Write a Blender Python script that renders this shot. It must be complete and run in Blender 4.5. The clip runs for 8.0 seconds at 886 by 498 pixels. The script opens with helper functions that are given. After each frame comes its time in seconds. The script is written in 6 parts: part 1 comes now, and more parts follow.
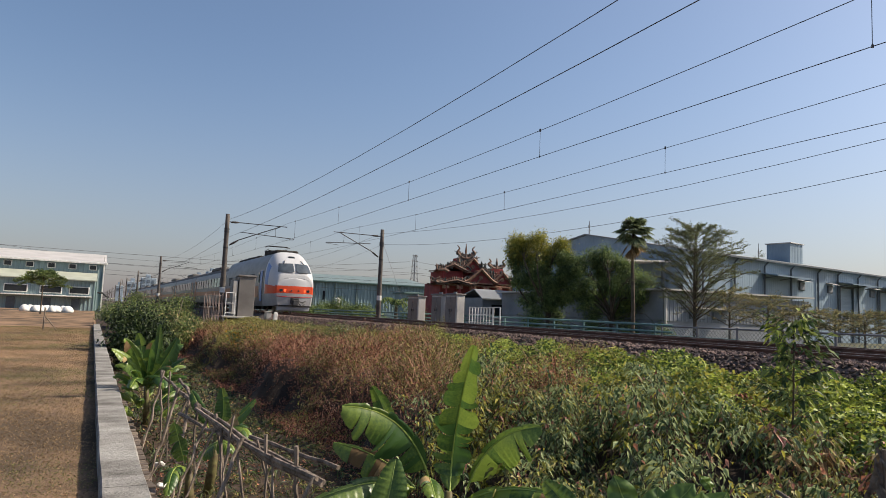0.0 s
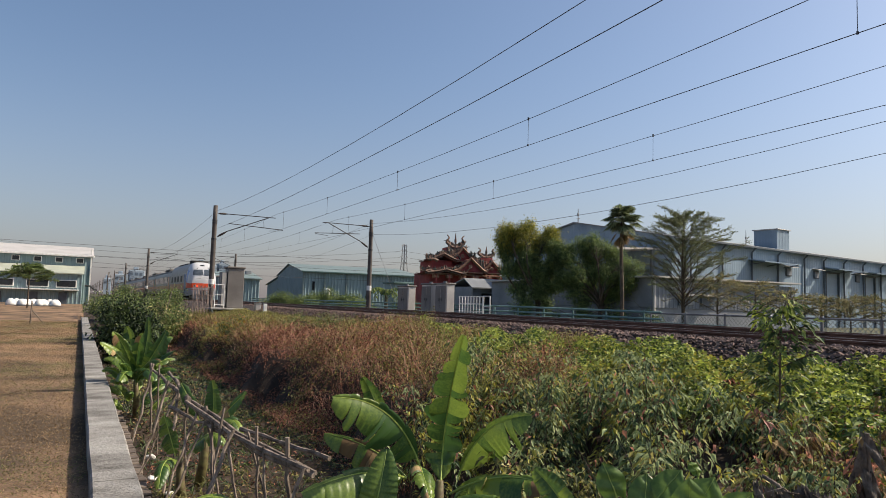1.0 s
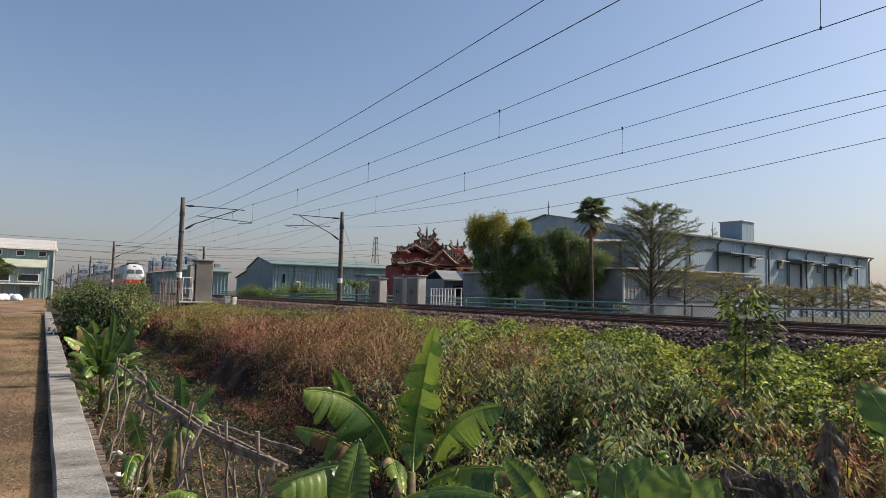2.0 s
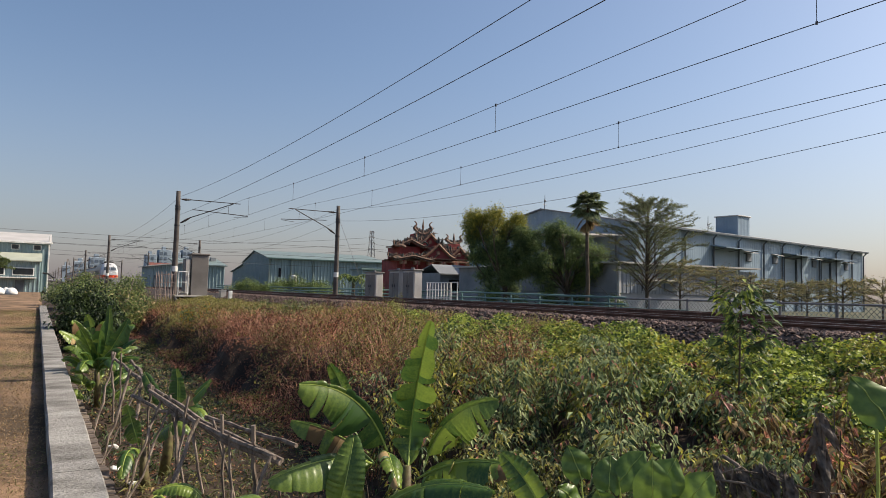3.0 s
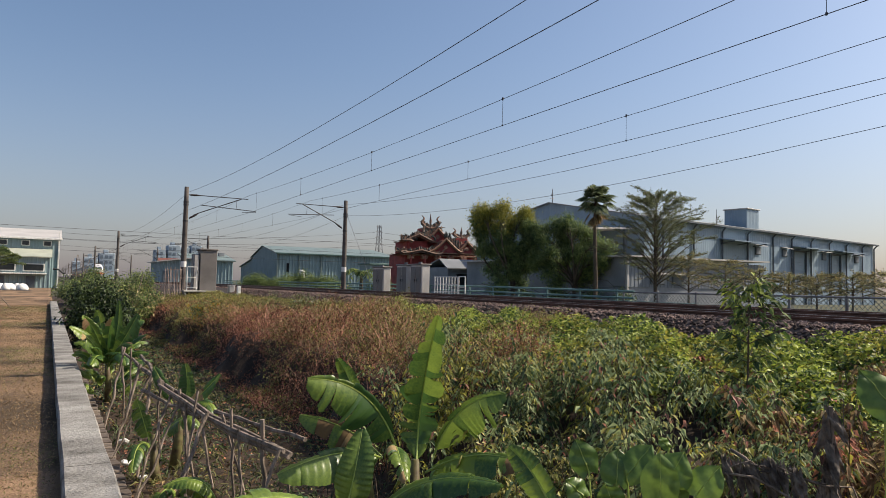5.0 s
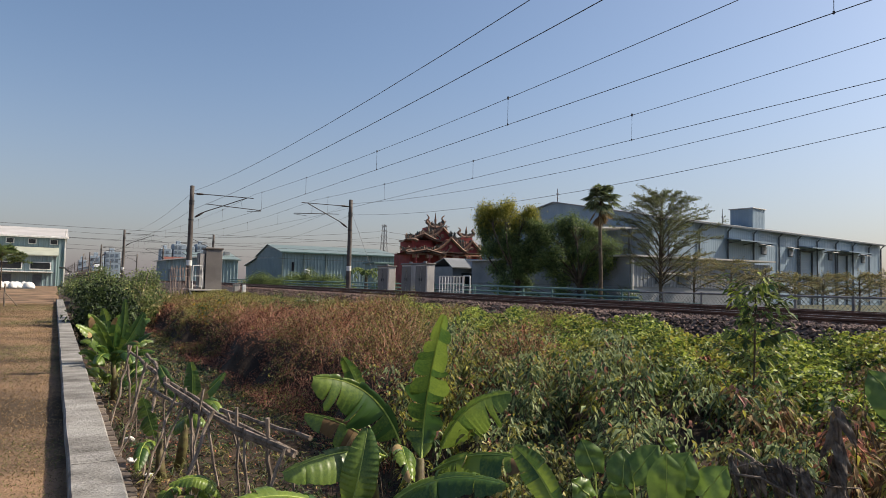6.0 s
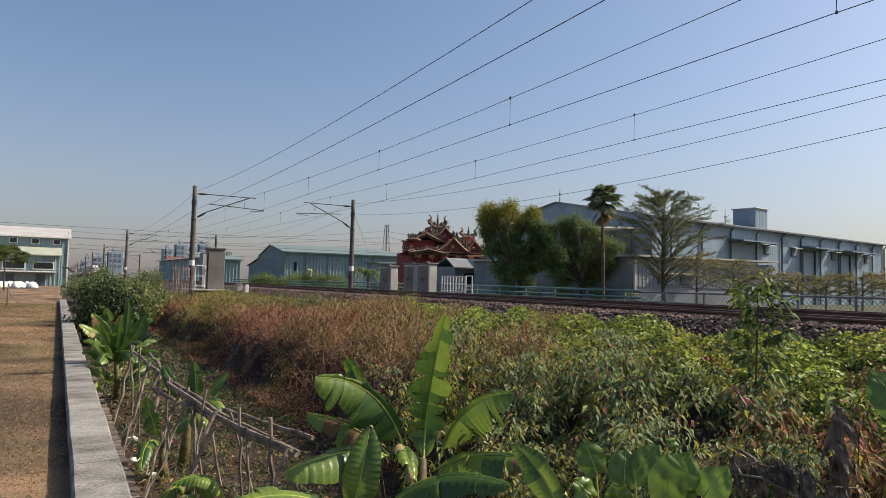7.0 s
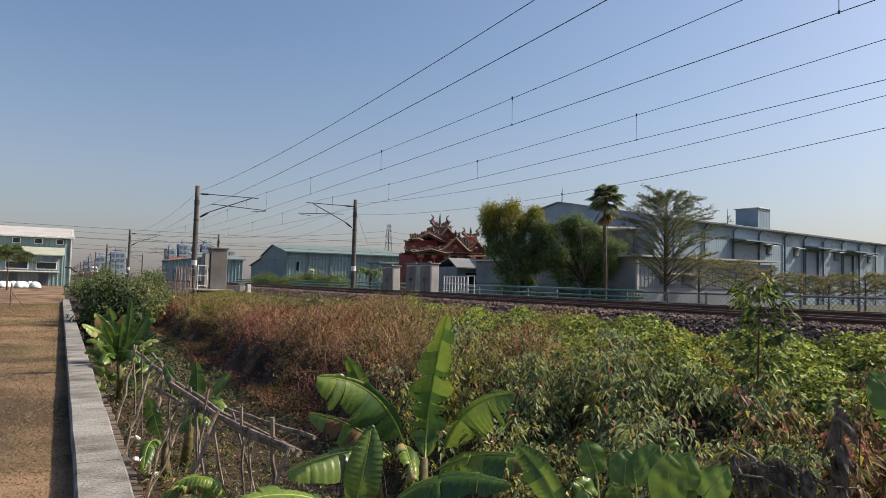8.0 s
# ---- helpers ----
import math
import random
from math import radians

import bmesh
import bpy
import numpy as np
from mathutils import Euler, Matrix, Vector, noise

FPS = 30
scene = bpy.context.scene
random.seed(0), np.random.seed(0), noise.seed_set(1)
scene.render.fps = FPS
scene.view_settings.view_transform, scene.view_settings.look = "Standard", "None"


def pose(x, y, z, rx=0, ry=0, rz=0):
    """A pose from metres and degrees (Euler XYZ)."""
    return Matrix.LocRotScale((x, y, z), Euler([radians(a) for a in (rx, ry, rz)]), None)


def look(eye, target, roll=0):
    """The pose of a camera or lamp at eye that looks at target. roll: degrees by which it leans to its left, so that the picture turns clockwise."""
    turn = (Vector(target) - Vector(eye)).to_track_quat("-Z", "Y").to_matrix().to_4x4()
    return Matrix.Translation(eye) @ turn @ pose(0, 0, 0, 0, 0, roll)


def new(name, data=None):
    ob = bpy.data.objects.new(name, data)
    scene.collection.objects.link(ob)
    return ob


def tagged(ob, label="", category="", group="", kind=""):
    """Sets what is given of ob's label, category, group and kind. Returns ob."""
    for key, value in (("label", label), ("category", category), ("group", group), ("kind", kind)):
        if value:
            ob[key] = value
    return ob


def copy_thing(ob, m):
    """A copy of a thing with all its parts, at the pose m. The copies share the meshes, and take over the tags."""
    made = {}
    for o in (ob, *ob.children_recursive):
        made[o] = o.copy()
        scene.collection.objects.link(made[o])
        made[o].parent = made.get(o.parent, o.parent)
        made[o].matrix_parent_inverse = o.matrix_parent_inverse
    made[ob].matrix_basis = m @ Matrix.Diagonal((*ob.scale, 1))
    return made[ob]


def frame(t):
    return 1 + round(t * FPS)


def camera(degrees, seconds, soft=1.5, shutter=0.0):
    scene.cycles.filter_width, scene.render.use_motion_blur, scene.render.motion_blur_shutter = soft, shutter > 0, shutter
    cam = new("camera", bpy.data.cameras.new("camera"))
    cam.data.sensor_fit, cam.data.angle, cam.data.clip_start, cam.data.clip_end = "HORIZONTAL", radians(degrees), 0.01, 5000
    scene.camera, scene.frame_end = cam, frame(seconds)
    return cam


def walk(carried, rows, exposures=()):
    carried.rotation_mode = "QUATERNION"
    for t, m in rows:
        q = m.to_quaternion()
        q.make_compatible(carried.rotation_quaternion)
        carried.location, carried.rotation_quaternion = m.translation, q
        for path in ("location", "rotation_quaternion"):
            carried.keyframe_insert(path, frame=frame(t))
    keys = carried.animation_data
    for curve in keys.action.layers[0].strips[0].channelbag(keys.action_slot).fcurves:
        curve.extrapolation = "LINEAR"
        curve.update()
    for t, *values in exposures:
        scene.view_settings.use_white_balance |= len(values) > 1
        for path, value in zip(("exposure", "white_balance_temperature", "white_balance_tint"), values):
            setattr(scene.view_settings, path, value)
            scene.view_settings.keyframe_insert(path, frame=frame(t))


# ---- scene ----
cam = camera(66.0, 8.0, soft=0.5)
walk(cam, [
    (0, pose(-0.007, 0.005, 0.364, 95.487, -2.412, -27.156)),
    (0.5, pose(-0.001, 0.002, 0.371, 94.988, -2.031, -26.900)),
    (1, pose(-0.003, 0.001, 0.371, 94.622, -1.780, -27.983)),
    (1.5, pose(0.003, 0.015, 0.367, 94.343, -1.574, -29.596)),
    (3, pose(0.003, 0.006, 0.369, 93.553, -1.511, -30.693)),
    (3.5, pose(0.007, 0.004, 0.366, 93.326, -1.440, -30.591)),
    (4, pose(0.006, -0.004, 0.367, 93.200, -1.415, -30.499)),
    (4.5, pose(0.005, -0.002, 0.370, 93.123, -1.317, -30.290)),
    (6, pose(0.003, 0.009, 0.369, 92.988, -1.437, -29.646)),
    (6.5, pose(0.000, 0.001, 0.369, 92.974, -1.423, -29.536)),
    (7, pose(0.000, 0.000, 0.370, 92.980, -1.450, -29.450)),
    (7.5, pose(0.001, -0.002, 0.371, 92.973, -1.485, -29.384)),
    (8, pose(-0.000, -0.011, 0.371, 92.972, -1.466, -29.262)),
], exposures=[(0.0, 0.60, 7200, 10.5), (8.0, 0.60, 7200, 10.5)])

# ---- daylight ----
SUN_FROM = Vector((0.90, -0.26, 0.80)).normalized()
world = bpy.data.worlds.new("sky")
scene.world = world
world.use_nodes = True
wn = world.node_tree.nodes
sky = wn.new("ShaderNodeTexSky")
sky.sky_type = 'NISHITA'
sky.sun_disc = False
sky.sun_elevation = math.asin(SUN_FROM.z)
sky.sun_rotation = math.atan2(SUN_FROM.x, SUN_FROM.y)
sky.air_density = 1.0
sky.dust_density = 2.2
sky.ozone_density = 5.2
wn["Background"].inputs["Strength"].default_value = 0.100
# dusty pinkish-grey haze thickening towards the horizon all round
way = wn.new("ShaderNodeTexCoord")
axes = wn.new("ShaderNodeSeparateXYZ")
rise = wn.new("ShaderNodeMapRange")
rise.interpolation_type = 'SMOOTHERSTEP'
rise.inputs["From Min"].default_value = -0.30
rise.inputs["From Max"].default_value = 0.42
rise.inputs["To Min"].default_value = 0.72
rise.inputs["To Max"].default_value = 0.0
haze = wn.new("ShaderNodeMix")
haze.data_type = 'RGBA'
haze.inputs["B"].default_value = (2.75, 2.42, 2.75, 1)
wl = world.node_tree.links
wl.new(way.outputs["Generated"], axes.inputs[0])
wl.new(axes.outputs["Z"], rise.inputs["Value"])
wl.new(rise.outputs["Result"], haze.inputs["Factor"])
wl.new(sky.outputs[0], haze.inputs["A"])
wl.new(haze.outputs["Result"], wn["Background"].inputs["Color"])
sun = new("sun", bpy.data.lights.new("sun", 'SUN'))
sun.data.energy = 4.1
sun.data.angle = radians(0.6)
sun.data.color = (1.0, 0.93, 0.82)
sun.matrix_world = look((0, 0, 60), Vector((0, 0, 60)) - SUN_FROM)


# ---- materials ----
def mat(name, col, col2=None, scale=3.0, rough=0.7, metal=0.0, bump=0.15, fine=30.0, island=0.0, thing=0.0,
        through_light=0.0, spec=0.3, stretch=(1, 1, 1), glow=0.0, contrast=0.5):
    """A procedural surface: two colours mixed by coarse and fine grain, with relief, and a spread per piece."""
    m = bpy.data.materials.new(name)
    m.use_nodes = True
    nt = m.node_tree
    n, l = nt.nodes, nt.links
    bsdf = n["Principled BSDF"]
    co = n.new("ShaderNodeTexCoord")
    mp = n.new("ShaderNodeMapping")
    mp.inputs["Scale"].default_value = stretch
    l.new(co.outputs["Object"], mp.inputs[0])
    n1 = n.new("ShaderNodeTexNoise")
    n1.inputs["Scale"].default_value = scale
    n1.inputs["Detail"].default_value = 5
    n2 = n.new("ShaderNodeTexNoise")
    n2.inputs["Scale"].default_value = fine
    n2.inputs["Detail"].default_value = 3
    l.new(mp.outputs[0], n1.inputs[0])
    l.new(mp.outputs[0], n2.inputs[0])
    ramp = n.new("ShaderNodeValToRGB")
    ramp.color_ramp.elements[0].position = 0.5 - 0.5 * contrast * 0.6
    ramp.color_ramp.elements[1].position = 0.5 + 0.5 * contrast * 0.6
    c2 = col2 or tuple(c * 0.75 for c in col)
    ramp.color_ramp.elements[0].color = (*c2, 1)
    ramp.color_ramp.elements[1].color = (*col, 1)
    add = n.new("ShaderNodeMath")
    add.operation = 'MULTIPLY_ADD'
    add.inputs[1].default_value = 0.35
    l.new(n2.outputs[0], add.inputs[0])
    sub = n.new("ShaderNodeMath")
    sub.operation = 'SUBTRACT'
    sub.inputs[1].default_value = 0.175
    l.new(n1.outputs[0], sub.inputs[0])
    l.new(sub.outputs[0], add.inputs[2])
    fac = add.outputs[0]
    if island or thing:
        r = n.new("ShaderNodeNewGeometry" if island else "ShaderNodeObjectInfo")
        k = n.new("ShaderNodeMath")
        k.operation = 'MULTIPLY_ADD'
        k.inputs[1].default_value = island or thing
        l.new(r.outputs["Random Per Island" if island else "Random"], k.inputs[0])
        o = n.new("ShaderNodeMath")
        o.operation = 'SUBTRACT'
        o.inputs[1].default_value = 0.5 * (island or thing)
        l.new(fac, o.inputs[0])
        l.new(o.outputs[0], k.inputs[2])
        fac = k.outputs[0]
    l.new(fac, ramp.inputs[0])
    l.new(ramp.outputs[0], bsdf.inputs["Base Color"])
    bsdf.inputs["Roughness"].default_value = rough
    bsdf.inputs["Metallic"].default_value = metal
    bsdf.inputs["Specular IOR Level"].default_value = spec
    if bump:
        b = n.new("ShaderNodeBump")
        b.inputs["Strength"].default_value = bump
        b.inputs["Distance"].default_value = 0.02
        l.new(n2.outputs[0], b.inputs["Height"])
        l.new(b.outputs[0], bsdf.inputs["Normal"])
    if glow:
        l.new(ramp.outputs[0], bsdf.inputs["Emission Color"])
        bsdf.inputs["Emission Strength"].default_value = glow
    if through_light:
        tr = n.new("ShaderNodeBsdfTranslucent")
        l.new(ramp.outputs[0], tr.inputs["Color"])
        mx = n.new("ShaderNodeMixShader")
        mx.inputs[0].default_value = through_light
        l.new(bsdf.outputs[0], mx.inputs[1])
        l.new(tr.outputs[0], mx.inputs[2])
        l.new(mx.outputs[0], n["Material Output"].inputs["Surface"])
    return m


def leafy(name, col, col2, island=0.9, **k):
    return mat(name, col, col2, scale=k.pop("scale", 1.2), rough=k.pop("rough", 0.5), bump=0, island=island, through_light=k.pop("through_light", 0.35), **k)


M = dict(
    concrete=mat("weathered concrete", (0.44, 0.42, 0.38), (0.22, 0.21, 0.19), scale=1.6, fine=22, rough=0.9, bump=0.5, contrast=0.8),
    pole=mat("spun concrete", (0.12, 0.105, 0.095), (0.07, 0.06, 0.056), scale=2, rough=0.85),
    steel=mat("galvanised steel", (0.22, 0.22, 0.23), (0.13, 0.13, 0.14), metal=0.3, rough=0.5),
    darksteel=mat("dark steel", (0.05, 0.05, 0.055), (0.03, 0.03, 0.03), rough=0.6),
    wire=mat("copper wire", (0.10, 0.10, 0.11), (0.06, 0.06, 0.065), rough=0.5, metal=0.4, bump=0),
    insul=mat("brown porcelain", (0.03, 0.022, 0.02), rough=0.5, bump=0),
    rail=mat("rusted rail side", (0.17, 0.085, 0.06), (0.09, 0.05, 0.036), rough=0.8),
    railtop=mat("worn rail head", (0.36, 0.33, 0.31), (0.22, 0.18, 0.16), metal=0.8, rough=0.35),
    stone=mat("ballast stone", (0.22, 0.15, 0.13), (0.05, 0.034, 0.03), island=1.2, rough=0.95, bump=0.3),
    bed=mat("ballast bed", (0.11, 0.085, 0.075), (0.05, 0.04, 0.036), scale=6, fine=25, rough=1.0, bump=0.8),
    sleeper=mat("concrete sleeper", (0.24, 0.22, 0.20), (0.15, 0.13, 0.12), rough=0.9),
    cabinet=mat("painted grey steel", (0.56, 0.53, 0.50), (0.40, 0.37, 0.34), scale=1.2, rough=0.55, stretch=(1, 1, 0.3)),
    # relay cabinet's own brown-grey; on the far cabinets' doors it paints in shade
    cabinet_dark=mat("brown-grey steel and shaded doors", (0.21, 0.19, 0.175), (0.15, 0.135, 0.125), scale=1.2, rough=0.5),
    rust=mat("rusted iron bars", (0.46, 0.36, 0.31), (0.26, 0.19, 0.16), rough=0.9),
    whitepaint=mat("white paint", (0.78, 0.77, 0.74), (0.6, 0.58, 0.55), rough=0.6),
    greenpaint=mat("green painted rail", (0.16, 0.27, 0.25), (0.11, 0.19, 0.18), rough=0.6),
    mesh_wire=mat("fence wire", (0.30, 0.34, 0.34), rough=0.6, metal=0.3, bump=0),
    wood=mat("grey weathered wood", (0.27, 0.215, 0.175), (0.09, 0.07, 0.055), scale=4, fine=40, rough=0.95, bump=0.6, stretch=(3, 3, 0.6)),
    bark=mat("bark", (0.13, 0.10, 0.075), (0.06, 0.045, 0.035), scale=5, rough=0.95, bump=0.6),
    glass=mat("dark window glass", (0.02, 0.025, 0.03), rough=0.08, spec=0.6, bump=0),
    tealwall=mat("pale teal sheet metal", (0.22, 0.30, 0.315), (0.18, 0.25, 0.265), scale=0.4, rough=0.55),
    tealtrim=mat("dark teal trim", (0.10, 0.17, 0.16), rough=0.5),
    roofteal=mat("weathered teal roof", (0.18, 0.235, 0.225), (0.14, 0.18, 0.175), scale=0.5, rough=0.5),
    whiteroof=mat("white sheet roof", (0.52, 0.49, 0.47), (0.42, 0.40, 0.38), scale=0.5, rough=0.5),
    bluewall=mat("blue-grey corrugated sheet", (0.25, 0.33, 0.40), (0.20, 0.27, 0.33), scale=0.35, rough=0.5),
    bluetrim=mat("dark blue-grey trim", (0.10, 0.12, 0.14), rough=0.5),
    roofblue=mat("grey sheet roof", (0.24, 0.25, 0.26), (0.17, 0.18, 0.19), scale=0.4, rough=0.6),
    # corrugated sheet darkened in its colour for the trees' partial shade
    shedsheet=mat("part-shaded grey corrugated sheet", (0.19, 0.21, 0.24), (0.14, 0.155, 0.18), scale=0.5, rough=0.6),
    shedwall=mat("grey rendered wall", (0.27, 0.28, 0.30), (0.19, 0.20, 0.22), scale=0.7, rough=0.85),
    templered=mat("temple red plaster", (0.32, 0.065, 0.06), (0.21, 0.045, 0.04), scale=0.8, rough=0.8),
    tileorange=mat("orange roof tile", (0.24, 0.085, 0.06), (0.11, 0.05, 0.04), scale=2, rough=0.6),
    ornament=mat("weathered ridge ornament", (0.21, 0.12, 0.085), (0.04, 0.05, 0.048), scale=3, rough=0.7, bump=0.5, island=0.9),
    gold=mat("ochre trim", (0.33, 0.19, 0.12), (0.20, 0.10, 0.065), rough=0.6),
    asphalt=mat("asphalt", (0.075, 0.073, 0.07), (0.05, 0.05, 0.048), scale=2, rough=0.95),
    # pale blue of the far blocks' walls and windows has the haze painted in
    tower=mat("distant tower block", (0.30, 0.36, 0.42), (0.26, 0.32, 0.38), scale=0.05, rough=0.8),
    towerwin=mat("distant window band", (0.14, 0.18, 0.23), rough=0.4, bump=0),
)
L = dict(
    dark=leafy("dark broad leaf", (0.24, 0.31, 0.11), (0.06, 0.10, 0.045)),
    tree=leafy("tree leaf", (0.26, 0.32, 0.10), (0.06, 0.10, 0.042)),
    yellow=leafy("yellow-green leaf", (0.44, 0.40, 0.08), (0.16, 0.18, 0.04)),
    feather=leafy("small sparse leaf", (0.24, 0.27, 0.13), (0.10, 0.12, 0.065)),
    umber=leafy("thin yellowing leaf", (0.50, 0.41, 0.20), (0.24, 0.20, 0.10)),
    vine=leafy("bright vine leaf", (0.38, 0.44, 0.085), (0.06, 0.105, 0.028), rough=0.5),
    shrub=leafy("drooping shrub leaf", (0.37, 0.43, 0.20), (0.06, 0.10, 0.045), rough=0.6, spec=0.25),
    brown=leafy("dead brown leaf", (0.48, 0.205, 0.13), (0.085, 0.038, 0.028), through_light=0.2, rough=0.9),
    straw=leafy("dry straw", (0.36, 0.26, 0.13), (0.16, 0.10, 0.05), through_light=0.15, rough=0.9),
    flower=leafy("yellow blossom", (0.62, 0.36, 0.03), (0.42, 0.22, 0.02)),
    banana=leafy("banana leaf", (0.21, 0.29, 0.05), (0.05, 0.11, 0.028), island=0.35, rough=0.34, spec=0.5, through_light=0.36, fine=60),
    gloss=leafy("glossy dark leaf", (0.085, 0.125, 0.04), (0.012, 0.026, 0.012), rough=0.5, spec=0.4, through_light=0.25),
    pink=leafy("dry pinkish flower head", (0.50, 0.24, 0.19), (0.30, 0.12, 0.09)),
    olive=leafy("olive weed leaf", (0.38, 0.34, 0.12), (0.08, 0.095, 0.035)),
    stem=mat("mottled banana stem", (0.16, 0.15, 0.06), (0.08, 0.055, 0.03), scale=12, rough=0.6, bump=0.1),
    rib=mat("pale leaf rib", (0.38, 0.46, 0.12), (0.26, 0.34, 0.08), rough=0.4, bump=0),
    ear=leafy("broad heart-shaped leaf", (0.19, 0.29, 0.06), (0.05, 0.11, 0.025), island=0.2, rough=0.35, spec=0.5),
    palm=leafy("fan palm leaf", (0.26, 0.31, 0.16), (0.08, 0.105, 0.055)),
    grass=leafy("cut grass", (0.38, 0.265, 0.15), (0.16, 0.105, 0.058), through_light=0.2, rough=0.9, scale=0.35),
    grassgreen=leafy("green grass", (0.22, 0.21, 0.07), (0.10, 0.105, 0.04), through_light=0.25, scale=0.4),
)


# ---- mesh helpers ----
class Geo:
    """Collects vertices and faces for one mesh."""

    def __init__(self):
        self.v, self.f, self.m, self.n = [], [], [], 0

    def add(self, v, f, m=0):
        v = np.asarray(v, float).reshape(-1, 3)
        f = np.asarray(f, int)
        self.v.append(v)
        self.f.append(f + self.n)
        self.m.append(m)
        self.n += len(v)
        return self

    def box(self, x0, x1, y0, y1, z0, z1, b=0.0, m=0, at=None):
        """A box with chamfered edges of width b; at: a matrix."""
        c = np.array([(x, y, z) for x in (-1, 1) for y in (-1, 1) for z in (-1, 1)], float)
        half = np.array([x1 - x0, y1 - y0, z1 - z0]) / 2
        mid = np.array([x1 + x0, y1 + y0, z1 + z0]) / 2
        quads = [(0, 1, 3, 2), (4, 6, 7, 5), (0, 4, 5, 1), (2, 3, 7, 6), (0, 2, 6, 4), (1, 5, 7, 3)]
        if b <= 0:
            v, f = c * half + mid, [quads]
        else:
            v, idx = [], {}
            for i, s in enumerate(c):
                for a in range(3):
                    p = s * (half - b)
                    p[a] = s[a] * half[a]
                    idx[i, a] = len(v)
                    v.append(p + mid)
            f4 = []
            for q, a in zip(quads, (0, 0, 1, 1, 2, 2)):
                f4.append([idx[i, a] for i in q])
            for i in range(8):
                for a in range(3):
                    j = i | (4 >> a)
                    if j != i:
                        o = [k for k in range(3) if k != a]
                        f4.append([idx[i, o[0]], idx[j, o[0]], idx[j, o[1]], idx[i, o[1]]])
            f3 = [[idx[i, 0], idx[i, 1], idx[i, 2]] for i in range(8)]
            v, f = np.array(v), [f4, f3]
        if at is not None:
            v = np.array([at @ Vector(p) for p in v])
        start = self.n
        self.add(v, f[0], m)
        for extra in f[1:]:
            self.f.append(np.asarray(extra, int) + start)
            self.m.append(m)
        return self

    def tube(self, pts, r, sides=6, m=0, cap=True):
        """A tapered round rod along pts."""
        pts = np.asarray(pts, float)
        r = np.broadcast_to(np.asarray(r, float), (len(pts),))
        d = np.gradient(pts, axis=0)
        d /= np.linalg.norm(d, axis=1)[:, None] + 1e-9
        ref = np.array([0, 0, 1.0]) if abs(d[:, 2]).mean() < 0.8 else np.array([1.0, 0, 0])
        u = np.cross(d, ref)
        u /= np.linalg.norm(u, axis=1)[:, None] + 1e-9
        w = np.cross(d, u)
        a = np.arange(sides) * 2 * np.pi / sides
        v = pts[:, None] + r[:, None, None] * (np.cos(a)[None, :, None] * u[:, None] + np.sin(a)[None, :, None] * w[:, None])
        k, s = np.arange(len(pts) - 1)[:, None], np.arange(sides)[None]
        s2 = (s + 1) % sides
        f = np.stack([k * sides + s, k * sides + s2, (k + 1) * sides + s2, (k + 1) * sides + s], -1).reshape(-1, 4)
        start = self.n
        self.add(v.reshape(-1, 3), f, m)
        if cap:
            for ring in (range(sides - 1, -1, -1), range((len(pts) - 1) * sides, len(pts) * sides)):
                self.f.append(np.array([list(ring)]) + start)
                self.m.append(m)
        return self

    def leaves(self, p, d, length, width, droop=0.25, m=0, fold=0.25):
        """Folded pointed leaves: p bases, d directions (N x 3)."""
        p, d = np.asarray(p, float), np.asarray(d, float)
        n = len(p)
        if n == 0:
            return self
        d = d / (np.linalg.norm(d, axis=1)[:, None] + 1e-9)
        length = np.broadcast_to(length, (n,))[:, None]
        width = np.broadcast_to(width, (n,))[:, None]
        up = np.random.normal(0, 0.5, (n, 3)) + np.array([0, 0, 1.0])
        s = np.cross(d, up)
        s /= np.linalg.norm(s, axis=1)[:, None] + 1e-9
        nor = np.cross(s, d)
        mid = p + d * length * 0.45
        tip = p + d * length - np.array([0, 0, 1.0]) * length * droop
        v = np.stack([p, mid + s * width / 2, mid - nor * width * fold, mid - s * width / 2, tip], 1).reshape(-1, 3)
        b = np.arange(n)[:, None] * 5
        f = np.concatenate([b + [[0, 1, 2]], b + [[0, 2, 3]], b + [[1, 4, 2]], b + [[2, 4, 3]]])
        return self.add(v, f, m)

    def mesh(self, name, mats, smooth=False):
        me = bpy.data.meshes.new(name)
        v = np.concatenate(self.v)
        me.vertices.add(len(v))
        me.vertices.foreach_set("co", v.ravel())
        sizes = np.concatenate([np.full(len(f), f.shape[1]) for f in self.f])
        loops = np.concatenate([f.ravel() for f in self.f])
        mi = np.concatenate([np.full(len(f), m) for f, m in zip(self.f, self.m)])
        me.loops.add(len(loops))
        me.loops.foreach_set("vertex_index", loops)
        me.polygons.add(len(sizes))
        me.polygons.foreach_set("loop_start", np.concatenate([[0], np.cumsum(sizes)[:-1]]))
        me.polygons.foreach_set("material_index", mi)
        me.polygons.foreach_set("use_smooth", np.full(len(sizes), smooth))
        for x in mats if isinstance(mats, (list, tuple)) else [mats]:
            me.materials.append(x)
        me.update(calc_edges=True)
        me.validate()
        return me


def solid(name, geo, mats, label="", category="", group="", kind="", smooth=False, at=None):
    """A thing that is one mesh."""
    ob = new(name, geo.mesh(name, mats, smooth))
    if at is not None:
        ob.matrix_basis = at
    return tagged(ob, label, category, group, kind)


def thing(name, label, category, group="", at=None, kind=""):
    ob = new(name)
    ob.empty_display_size = 0.2
    if at is not None:
        ob.matrix_basis = at
    return tagged(ob, label, category, group, kind)


